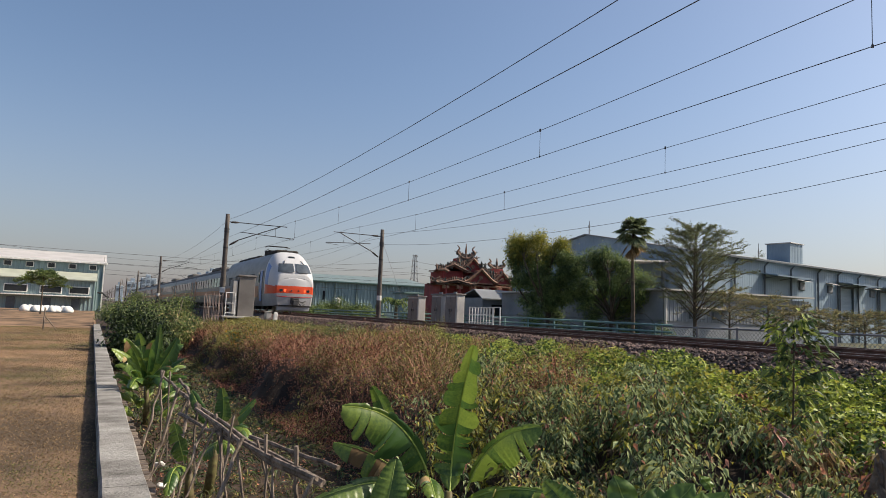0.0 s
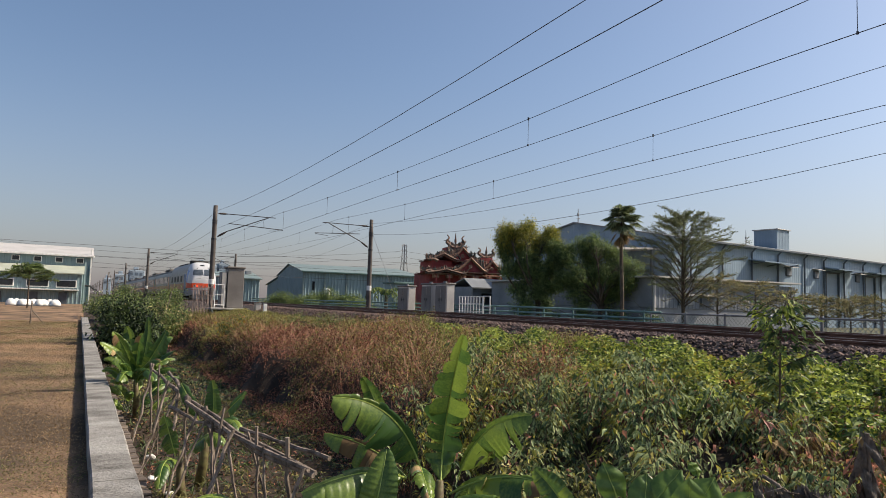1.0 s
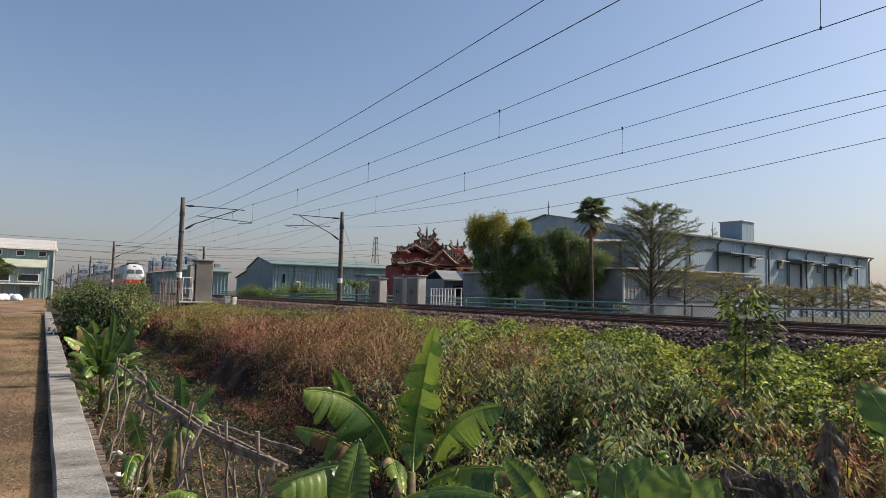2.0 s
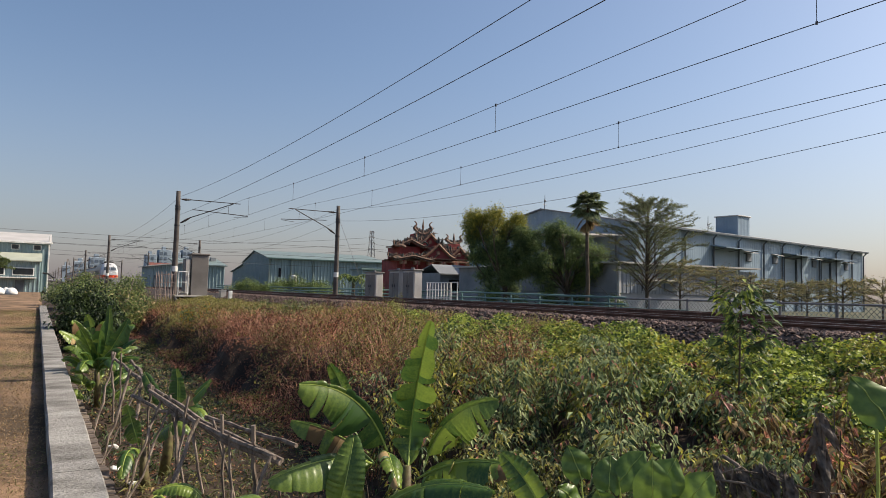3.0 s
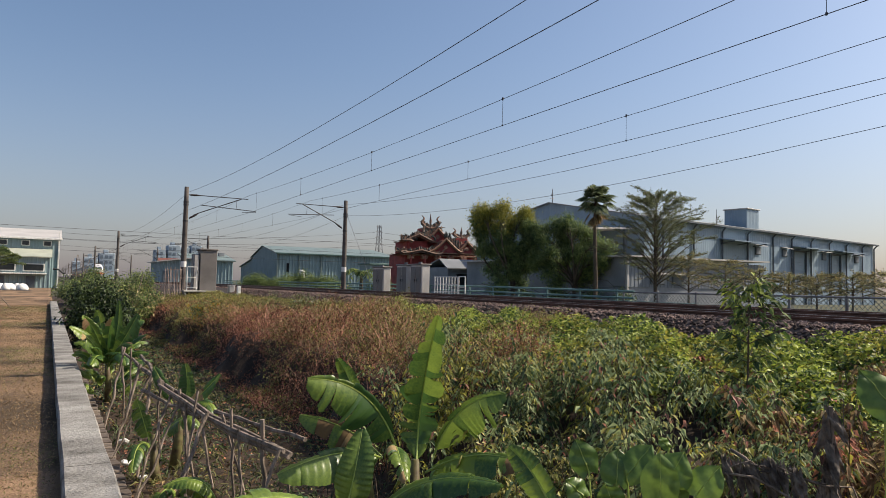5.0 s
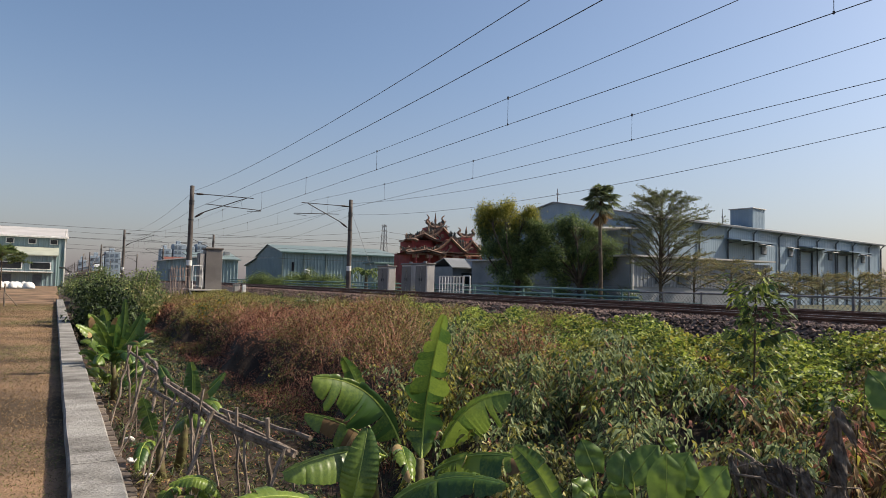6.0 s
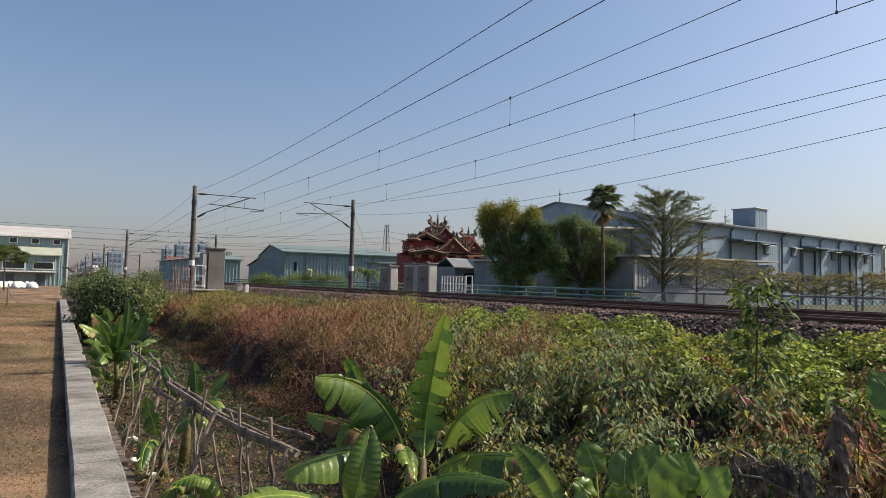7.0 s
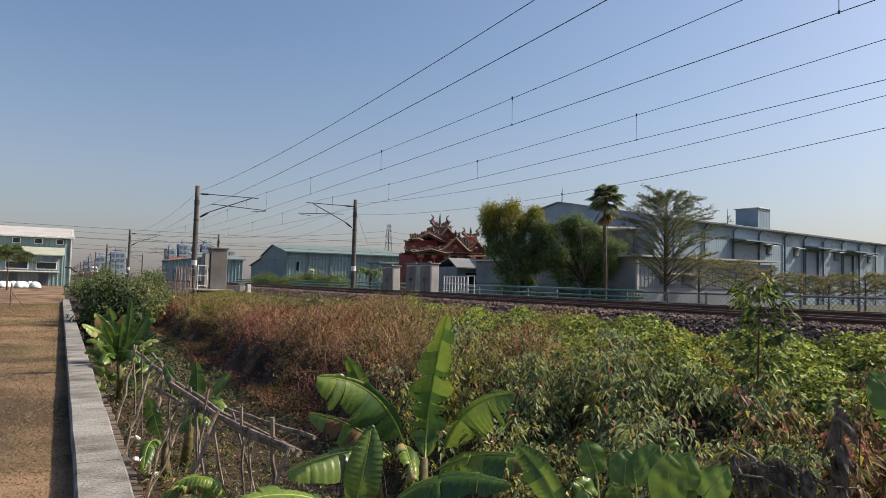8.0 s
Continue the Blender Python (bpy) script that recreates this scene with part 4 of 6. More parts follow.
part("wall", Geo().box(40, 52, 300, 312, -1, 7.0, 0.1), M["whitepaint"], w)
part("roof", slab(Geo(), [(39, 299, 7.0), (53, 299, 7.0), (53, 306, 9.2), (39, 306, 9.2)], 0.3), M["tileorange"], w)

# lattice pylon and its lines
p = thing("transmission_pylon", "tall steel lattice transmission pylon far away", "pylon", at=pose(168, 367, 0, 0, 0, 25))
for sx in (-1, 1):
    for sy in (-1, 1):
        part("leg", Geo().tube([(sx * 3.2, sy * 3.2, -1), (sx * 1.3, sy * 1.3, 22), (sx * 0.7, sy * 0.7, 35)], 0.18, 4), M["steel"], p)
zz = np.linspace(0, 35, 15)
for k in range(14):
    w0, w1 = np.interp(zz[k], [0, 22, 35], [3.2, 1.3, 0.7]), np.interp(zz[k + 1], [0, 22, 35], [3.2, 1.3, 0.7])
    g = Geo()
    for sy in (-1, 1):
        g.tube([(-w0, sy * w0, zz[k]), (w1, sy * w1, zz[k + 1])], 0.1, 4).tube([(w0, sy * w0, zz[k]), (-w1, sy * w1, zz[k + 1])], 0.1, 4)
    part("brace", g, M["steel"], p)
for z, r in ((34.0, 2.6), (31.0, 3.2), (27.5, 3.6), (23.8, 4.0)):
    part("cross_arm", Geo().tube([(-r, 0, z), (0, 0, z + 0.9), (r, 0, z), (-r, 0, z)], 0.12, 4), M["steel"], p)
for z in (30.6, 27.0, 23.2):
    for sgn in (-1, 1):
        t = np.linspace(0, 1, 12)
        a = np.array([168 + sgn * 3.0, 367, z])
        b = np.array([168 + sgn * 230, 367 + sgn * -90 + 40, z + 2])
        q = a + (b - a) * t[:, None]
        q[:, 2] -= 4 * 7 * t * (1 - t)
        solid("power_line", Geo().tube(q, 0.06, 4), M["wire"], "distant sagging power line", "power line", "power lines")
for z0, z1 in ((8.5, 8.3), (6.7, 5.9), (4.8, 3.9)):
    t = np.linspace(0, 1, 14)
    q = np.c_[-60 + 138 * t, 130 + 0 * t, z0 + (z1 - z0) * (t - 0.47) / 0.25 * 0.3 - 0.6 * (1 - (2 * t - 1) ** 2) + 0.6]
    solid("power_line", Geo().tube(q, 0.025, 4), M["wire"], "thin power line strung across the distance", "power line", "power lines")


for x in (-60.0, 78.0):
    u = thing("utility_pole", "plain concrete distribution pole with a cross arm", "utility pole", "distribution poles", at=pose(x, 130, 0))
    part("shaft", Geo().tube([(0, 0, -1.3), (0, 0, 10.0)], [0.2, 0.13], 10), M["pole"], u, smooth=True)
    part("cross_arm", Geo().box(-0.08, 0.08, -0.9, 0.9, 8.6, 8.75, 0.02), M["steel"], u)

u = thing("water_tank", "white cylindrical water tank beyond the bushes", "tank", at=pose(26.2, 79, 0))
part("body", Geo().tube([(0, 0, -0.9), (0, 0, 1.7), (0, 0, 1.85)], [0.33, 0.33, 0.15], 14), M["whitepaint"], u)
part("lid", Geo().tube([(0, 0, 1.85), (0, 0, 1.92)], 0.16, 10), M["steel"], u)

# ---- temple ----
def roof_gable(x, y, z, half, depth, rise, flip=0.35, n=10):
    """Concave tiled gable roof, gable to -y, eaves curling up."""
    g = Geo()
    u = np.linspace(-1, 1, 2 * n + 1)
    w = np.linspace(0, 1, 8)
    pts = []
    for b in w:
        for a in u:
            e = abs(a)
            pts.append((x + half * a, y + depth * b, z + rise * (1 - e) ** 1.25 + flip * max(0, e - 0.75) ** 2 * 12 * (0.4 + 0.6 * abs(2 * b - 1))))
    k = 2 * n + 1
    g.add(pts, [(i * k + j, i * k + j + 1, (i + 1) * k + j + 1, (i + 1) * k + j) for i in range(7) for j in range(k - 1)])
    low = np.array(pts) - [0, 0, 0.16]
    g.add(low, [(i * k + j, (i + 1) * k + j, (i + 1) * k + j + 1, i * k + j + 1) for i in range(7) for j in range(k - 1)])
    return g, [p for p in pts[:k]]


def flourish(g, rs, x, y, z, s, m=0):
    """A curling ridge ornament."""
    t = np.linspace(0, 1, 9)
    side = rs.choice([-1, 1])
    turn = rs.uniform(3, 5.5)
    r = s * (0.45 - 0.3 * t)
    px = x + side * r * np.cos(turn * t) - side * 0.45 * s
    pz = z + s * 0.9 * t + r * np.sin(turn * t) * 0.6
    g.tube(np.c_[px, y + 0.15 * s * np.sin(4 * t + rs.uniform(0, 6)), pz], s * (0.17 - 0.12 * t), 5, m)


def carving(g, rs, x, y, z, s):
    """A small standing figure group: a squat body with spiky scrolls round it."""
    g.tube([(x, y, z - 0.15), (x, y, z + 0.35 * s), (x + rs.normal(0, 0.08) * s, y, z + 0.8 * s)], [0.26 * s, 0.22 * s, 0.05 * s], 6)
    for _ in range(4):
        a = rs.uniform(-1.2, 1.2)
        e = s * rs.uniform(0.5, 0.95)
        q = np.array([(x, y, z + 0.1), (x + 0.5 * e * math.sin(a), y - 0.1 * s, z + 0.55 * e), (x + e * math.sin(a * 1.25), y - 0.15 * s, z + e * abs(math.cos(a)))])
        g.tube(q, [0.11 * s, 0.08 * s, 0.015], 5)


def temple():
    rs = np.random.RandomState(11)
    t = thing("temple", "red temple with stacked curling roofs and ornate dark ridges", "temple", at=pose(43.5, 78.8, 0, 0, 0, -8))
    part("main_wall", Geo().box(-3.4, 6.6, 0.3, 7, -1, 4.5, 0.05), M["templered"], t)
    part("hall_wall", Geo().box(-2.9, 0.0, 1.0, 6, 4.5, 6.2, 0.05), M["templered"], t)
    part("upper_wall", Geo().box(-0.2, 3.4, 2.2, 6.5, 4.5, 6.4, 0.05), M["templered"], t)
    part("drum_wall", Geo().box(0.1, 2.1, 2.9, 5.5, 6.4, 8.2, 0.05), M["templered"], t)
    part("bell_tower", Geo().box(4.4, 6.2, 1.8, 4.5, 4.5, 6.9, 0.05), M["templered"], t)
    for k in range(6):
        x = -2.9 + k * 1.85
        part("column", Geo().tube([(x, -0.75, -1), (x, -0.75, 4.25)], 0.17, 8), M["templered"], t)
        part("lintel_bracket", Geo().box(x - 0.4, x + 0.4, -0.9, -0.3, 3.75, 4.2, 0.04), M["gold"], t)
    part("frieze", Geo().box(-3.4, 6.6, -0.45, 0.28, 4.2, 4.42, 0.03), M["gold"], t, "ochre painted frieze")
    # gables toward the track: centre x, front y, eave z, half width, depth, rise
    tiers = [(1.9, -0.9, 4.55, 2.45, 4.2, 1.9), (1.6, 1.3, 6.1, 2.15, 4.5, 1.85), (-1.6, -1.1, 4.25, 2.9, 4.2, 0.55), (-1.5, 0.3, 6.05, 2.3, 4.0, 0.9), (5.25, -0.3, 4.6, 1.9, 4.0, 1.6)]
    for x, y, z, half, dep, rise in tiers:
        g, front = roof_gable(x, y, z, half, dep, rise)
        r = part("roof", g, M["tileorange"], t, smooth=True)
        f = np.array(front)
        part("gable_ridge", Geo().tube(f + [0, -0.05, 0.1], 0.13, 6), M["gold"] if rise > 1.2 else M["ornament"], r)
        part("eave_edge", Geo().tube(f + [0, 0.0, -0.14], 0.07, 5), M["ornament"], r)
        if rise > 1.2:
            g = Geo()
            mid = np.array([x, y + 0.25, z])
            m = len(f)
            g.add(np.concatenate([f * [0.92, 1, 1] + [x * 0.08, 0.25, -0.1], [mid]]), [(i, i + 1, m) for i in range(2, m - 3)])
            part("gable_panel", g, M["templered"], r)
            part("gable_medallion", Geo().tube([(x, y + 0.22, z + rise * 0.45), (x, y + 0.1, z + rise * 0.45)], 0.26, 10), M["gold"], r)
            part("gable_beam", Geo().box(x - half * 0.72, x + half * 0.72, y + 0.02, y + 0.2, z - 0.02, z + 0.14, 0.02), M["gold"], r)
        g = Geo()
        for i in range(0, len(f)):
            if rs.uniform() < (0.45 if rise > 1.2 else 0.9):
                carving(g, rs, f[i, 0], f[i, 1] + 0.3, f[i, 2] + 0.12, rs.uniform(0.35, 0.6) * (1 if rise > 1.2 else 1.25))
        for e in (0, -1):
            flourish(g, rs, f[e, 0], f[e, 1], f[e, 2] + 0.1, 0.8)
        part("ridge_carving", g, M["ornament"], r, "small curling ridge carvings")
    # dragon-shaped eave ends reaching out over the side
    for x0, x1, z in ((-5.1, -3.3, 4.45), (-4.3, -2.8, 5.95)):
        tt = np.linspace(0, 1, 10)
        g = Geo().tube(np.c_[x1 + (x0 - x1) * tt, -0.9 + 0 * tt, z + 0.16 * np.sin(5 * tt) + 0.42 * tt ** 2], 0.24 - 0.13 * tt, 6)
        for k in range(6):
            carving(g, rs, x1 + (x0 - x1) * (0.25 + 0.15 * k), -0.9, z + 0.2 + 0.3 * (k / 5) ** 2, 0.42)
        part("dragon_eave", g, M["ornament"], t, "dark dragon-shaped eave end")
    # crowned ridges
    for cx, cy, z, half, up in ((1.1, 3.0, 8.15, 1.3, 1.0), (5.3, 2.0, 6.95, 1.2, 0.75)):
        tt = np.linspace(-1, 1, 17)
        ridge = part("crown_ridge", Geo().tube(np.c_[cx + half * tt, cy + 0 * tt, z + 0.75 * up * np.abs(tt) ** 2.2], 0.2, 7).box(cx - half * 0.75, cx + half * 0.75, cy - 0.14, cy + 0.14, z - 0.75, z + 0.12, 0.04), M["ornament"], t)
        for s in (-1, 1):
            q = np.linspace(0, 1, 12)
            xx = cx + s * (half * (1.0 - 0.15 * np.sin(3 * q)) - 0.05)
            g = Geo().tube(np.c_[xx + s * 0.12 * np.sin(7 * q), cy + 0 * q, z + up * (0.6 + 1.1 * q)], 0.2 - 0.14 * q, 6)
            for k in range(6):
                carving(g, rs, cx + s * half * (0.95 - 0.16 * k), cy, z + up * (0.55 - 0.09 * k), 0.62 * up)
            part("ridge_finial", g, M["ornament"], ridge)
        part("ridge_spire", Geo().tube([(cx, cy, z), (cx, cy, z + 0.5 * up), (cx, cy, z + 0.9 * up), (cx, cy, z + 2.0 * up)], [0.24, 0.12, 0.18, 0.03], 8), M["ornament"], ridge)
    for x, y, z, n in ((-2.2, 0.6, 6.75, 6), (-1.1, 0.9, 7.15, 6), (-0.2, 1.2, 7.5, 6), (2.9, 1.0, 7.0, 6), (3.6, 0.6, 6.2, 6), (4.2, 0.5, 6.0, 5), (0.2, 2.6, 7.9, 4), (2.1, 2.6, 7.9, 4), (6.6, 0.3, 5.3, 5)):
        g = Geo()
        for k in range(n):
            carving(g, rs, x + rs.uniform(-0.5, 0.5), y + rs.uniform(-0.2, 0.2), z + rs.uniform(-0.6, 0.15), rs.uniform(0.45, 0.8))
        part("figure_group", g, M["ornament"], t, "cluster of dark carved ridge figures")


temple()

# ---- beside the track ----
plat = thing("equipment_platform", "grey signalling cabinet platform on steel legs beside the track", "platform")
part("deck", Geo().box(6.45, 8.6, 39.6, 41.6, -0.32, -0.22, 0.02), M["concrete"], plat)
for x in (6.55, 7.5, 8.45):
    for y in (39.7, 41.5):
        part("leg", Geo().box(x - 0.05, x + 0.05, y - 0.05, y + 0.05, -1.5, -0.3, 0.01), M["steel"], plat)
part("brace", Geo().tube([(6.5, 39.65, -0.35), (6.95, 39.65, -1.0)], 0.04, 6), M["steel"], plat)
part("foundation", Geo().box(6.7, 8.5, 40.4, 41.5, -1.6, -0.34, 0.03), M["darksteel"], plat)
cab = thing("relay_cabinet", "tall grey-brown steel trackside cabinet with an open side door", "cabinet", at=pose(7.72, 40.4, -0.22))
part("body", Geo().box(-0.36, 0.55, -0.4, 0.5, 0.0, 2.25, 0.02), M["cabinet_dark"], cab)
part("roof", Geo().box(-0.42, 0.61, -0.46, 0.56, 2.25, 2.36, 0.03), M["cabinet_dark"], cab)
part("door", Geo().box(-0.66, -0.42, -0.36, -0.3, 0.1, 2.0, 0.01), M["cabinet"], cab, "pale grey door leaf")
part("side_box", Geo().box(-0.70, -0.38, -0.28, 0.4, 0.05, 2.05, 0.02), M["steel"], cab)
part("handle", Geo().box(-0.5, -0.46, -0.42, -0.36, 0.95, 1.15, 0.005), M["darksteel"], cab)
f = thing("bar_cage", "rusted upright-bar cage beside the trackside cabinet", "fence")
for k in range(13):
    x = 5.52 + 0.083 * k
    part("bar", Geo().tube([(x, 39.8 + 0.1 * math.sin(k * 1.9), -1.35 + 0.1 * math.sin(k)), (x + 0.02 * math.sin(k * 3), 39.8, 1.0 + 0.07 * math.sin(k * 2.3))], 0.018, 5), M["rust"], f)
for z in (-0.22, 0.45, 0.9):
    part("cross_bar", Geo().tube([(5.5, 39.83, z), (6.55, 39.83, z)], 0.016, 5), M["rust"], f)
f = thing("white_guard_frame", "white tubular guard frame on the platform", "railing")
for x in (6.65, 7.15):
    part("post", Geo().tube([(x, 39.75, -0.22), (x, 39.75, 1.1)], 0.025, 6), M["whitepaint"], f)
for z in (-0.05, 0.5, 1.08):
    part("rail", Geo().tube([(6.65, 39.75, z), (7.15, 39.75, z)], 0.022, 6), M["whitepaint"], f)
b = thing("cable_box", "low grey cable box beside the rails", "box")
part("body", Geo().box(8.9, 9.2, 39.5, 40.0, -0.3, 0.08, 0.02), M["cabinet"], b)
part("lid", Geo().box(8.87, 9.23, 39.47, 40.03, 0.08, 0.12, 0.01), M["cabinet"], b)
b = thing("marker_post", "short white concrete marker post", "post")
part("post", Geo().box(8.05, 8.22, 34.0, 34.16, -0.7, 0.12, 0.015), M["whitepaint"], b)
b = thing("concrete_slab", "pale flat concrete slab lying on the ballast edge", "slab")
part("slab", Geo().box(8.25, 8.95, 25.4, 26.6, -0.44, -0.36, 0.02), M["whitepaint"], b)


def far_cabinet(y, w, h, dark):
    c = thing("trackside_cabinet", "grey steel trackside cabinet with double doors" if not dark else "brown-grey weathered trackside cabinet", "cabinet", "far-side cabinets", at=pose(20.0, y, -0.45))
    part("body", Geo().box(0, 0.6, 0, w, 0, h, 0.02), M["cabinet"], c)
    part("roof", Geo().box(-0.08, 0.68, -0.08, w + 0.08, h, h + 0.1, 0.03), M["cabinet_dark"], c)
    # doors facing the track get the darker colour as painted shade; the end stays light
    for k in (0, 1):
        d = part("door", Geo().box(-0.03, 0.0, 0.04 + k * w / 2, w / 2 - 0.02 + k * w / 2, 0.15, h - 0.1, 0.01), M["cabinet_dark"], c)
        part("latch", Geo().box(-0.07, -0.03, w / 2 * k + w * 0.36 * (1 - k) + 0.08 * k, w / 2 * k + w * 0.36 * (1 - k) + 0.08 * k + 0.06, h * 0.5, h * 0.5 + 0.16, 0.005), M["darksteel"], d)
    part("end_door", Geo().box(0.05, 0.55, -0.03, 0.0, 0.15, h - 0.1, 0.01), M["cabinet"], c)
    part("plinth", Geo().box(-0.05, 0.65, -0.05, w + 0.05, -0.5, 0.02, 0.02), M["concrete"], c)
    part("vent_cowl", Geo().tube([(0.3, w / 2, h + 0.1), (0.3, w / 2, h + 0.22)], 0.12, 8), M["steel"], c)


far_cabinet(42.9, 1.6, 1.95, True)
far_cabinet(39.3, 1.4, 2.05, False)
far_cabinet(37.3, 1.4, 2.05, False)

r = thing("white_railing", "white tubular pedestrian railing beside the cabinets", "railing")
for k in range(9):
    y = 33.9 + 0.34 * k
    part("post", Geo().tube([(20.6, y, -0.9), (20.6, y, 0.88)], 0.03, 6), M["whitepaint"], r)
for z in (0.0, 0.45, 0.88):
    part("rail", Geo().tube([(20.6, 33.9, z), (20.6, 36.7, z)], 0.028, 6), M["whitepaint"], r)
g = Geo()
r = thing("gate_panel", "white framed gate panel at the railing's end", "gate")
for y in (33.1, 33.8):
    part("post", Geo().tube([(20.6, y, -0.9), (20.6, y, 0.9)], 0.035, 6), M["whitepaint"], r)
for z in (-0.3, 0.3, 0.9):
    part("bar", Geo().tube([(20.6, 33.1, z), (20.6, 33.8, z)], 0.03, 6), M["whitepaint"], r)

r = thing("guard_rail", "green-painted tubular guard rail along the far ballast edge", "guard rail")
for k in range(32):
    y = 22.0 + 2.4 * k
    part("post", Geo().box(21.46, 21.54, y - 0.04, y + 0.04, -0.95, 0.38, 0.01), M["greenpaint"], r)
for z in (0.36, 0.08):
    part("rail", Geo().tube([(21.5, 21.0, z - 0.06), (21.5, 32.0, z), (21.5, 98.0, z)], 0.05, 8), M["greenpaint"], r)
part("kerb", Geo().box(21.7, 21.95, 18.0, 98.0, -0.95, -0.1, 0.02), M["greenpaint"], r, "low green painted kerb wall")

fence = thing("chain_link_fence", "grey chain-link fence with steel posts along the track", "fence")
for k in range(16):
    y = 21.6 - 1.9 * k
    part("post", Geo().box(21.46, 21.54, y - 0.04, y + 0.04, -0.95, 0.34, 0.01), M["steel"], fence)
part("top_rail", Geo().tube([(21.5, -8, 0.34), (21.5, 21.6, 0.26)], 0.035, 8), M["steel"], fence)
g = Geo()
for k in range(165):
    for s in (-1, 1):
        y = -5 + 0.16 * k
        g.tube([(21.5, y, -0.9), (21.5, y + s * 1.15, 0.3)], 0.011, 3, cap=False)
tagged(part("wire_mesh", g, M["mesh_wire"], fence), kind="stuff")


# ---- trees and bushes ----
def unit(rs, n):
    d = rs.normal(0, 1, (n, 3))
    return d / np.linalg.norm(d, axis=1)[:, None]


def crown_into(g, rs, clumps, n, size, m_of=lambda z: 0, down=0.3):
    """Leaves gathered in many small sprays within the clumps (x, y, z, radius)."""
    clumps = np.array(clumps, float)
    kids = np.concatenate([c[None, :3] + unit(rs, 9) * c[3] * rs.uniform(0.35, 0.95, (9, 1)) * [1, 1, 0.9] for c in clumps])
    clumps = np.c_[kids, np.repeat(clumps[:, 3], 9) * rs.uniform(0.2, 0.42, len(kids))]
    w = clumps[:, 3] ** 2
    sprays = max(20, n // 10)
    pick = rs.choice(len(clumps), sprays, p=w / w.sum())
    d = unit(rs, sprays)
    rad = clumps[pick, 3] * rs.uniform(0.45, 1.08, sprays) ** 0.6
    c = clumps[pick, :3] + d * rad[:, None] * [1, 1, 0.85]
    k = rs.randint(0, sprays, n)
    p = c[k] + rs.normal(0, 1, (n, 3)) * (size * 1.5)
    v = d[k] * 0.7 + unit(rs, n) * 0.8 - [0, 0, 0.4 * down]
    ln = size * rs.uniform(0.6, 1.3, n)
    slot = np.array([m_of(z) for z in (p[:, 2] + rs.normal(0, 0.4, n))])
    for s in sorted(set(slot)):
        q = slot == s
        g.leaves(p[q], v[q], ln[q], ln[q] * 0.5, 0.2, m=s)
    return c


def limb(a, b, rs, r0, r1, bend=0.2, n=7):
    a, b = np.array(a, float), np.array(b, float)
    t = np.linspace(0, 1, n)[:, None]
    off = rs.normal(0, bend, 3) * np.linalg.norm(b - a)
    return a + (b - a) * t + off * (t * (1 - t)) * 2 + np.array([0, 0, 1]) * np.linalg.norm(b - a) * 0.12 * np.sin(np.pi * t), np.linspace(r0, r1, n)


def broad_tree(name, label, base, clumps, n, size, mats, seed, trunk_r=0.16, fork=0.35, split_z=None):
    rs = np.random.RandomState(seed)
    t = thing(name, label, "tree", at=pose(*base))
    rel = [(x - base[0], y - base[1], z - base[2], r) for x, y, z, r in clumps]
    top = max(c[2] for c in rel)
    g = Geo()
    pts, rr = limb((0, 0, -0.1), (0, 0, top * fork), rs, trunk_r, trunk_r * 0.75, 0.08)
    g.tube(pts, rr, 9)
    for c in rel:
        pts, rr = limb((0, 0, top * fork * rs.uniform(0.5, 0.95)), c[:3], rs, trunk_r * 0.55, 0.02)
        g.tube(pts, rr, 6)
        for _ in range(4):
            e = np.array(c[:3]) + unit(rs, 1)[0] * c[3] * 0.8
            p2, r2 = limb(pts[4], e, rs, trunk_r * 0.2, 0.008)
            g.tube(p2, r2, 4)
    part("trunk", g, M["bark"], t, smooth=True)
    g = Geo()
    crown_into(g, rs, rel, n, size, (lambda z: 0) if split_z is None else (lambda z: 1 if z > split_z - base[2] else 0))
    part("crown", g, mats, t)
    return t


# above split_z the yellower leaf colour paints in the sunlit top
broad_tree("broadleaf_tree", "dense dark green broadleaf tree, top coloured yellowish as if sunlit, beside the grey wall", (26.3, 36.5, -0.85),
           [(25.15, 37.74, 5.11, 0.79), (25.63, 36.79, 5.22, 0.71), (25.2, 38.46, 4.21, 0.8), (25.84, 37.37, 4.0, 0.93), (26.67, 36.95, 4.55, 0.72), (27.31, 36.52, 5.09, 0.5), (27.36, 36.3, 4.1, 0.64), (25.25, 37.79, 2.85, 0.86), (26.21, 36.89, 2.68, 0.92), (26.8, 36.13, 2.87, 0.7), (25.55, 37.4, 1.54, 0.64), (26.27, 36.3, 1.56, 0.63), (27.38, 36.26, 1.78, 0.5), (25.57, 36.55, 0.73, 0.42), (27.11, 36.8, 0.77, 0.43)],
           44000, 0.13, [L["dark"], L["yellow"]], 3, split_z=4.3)
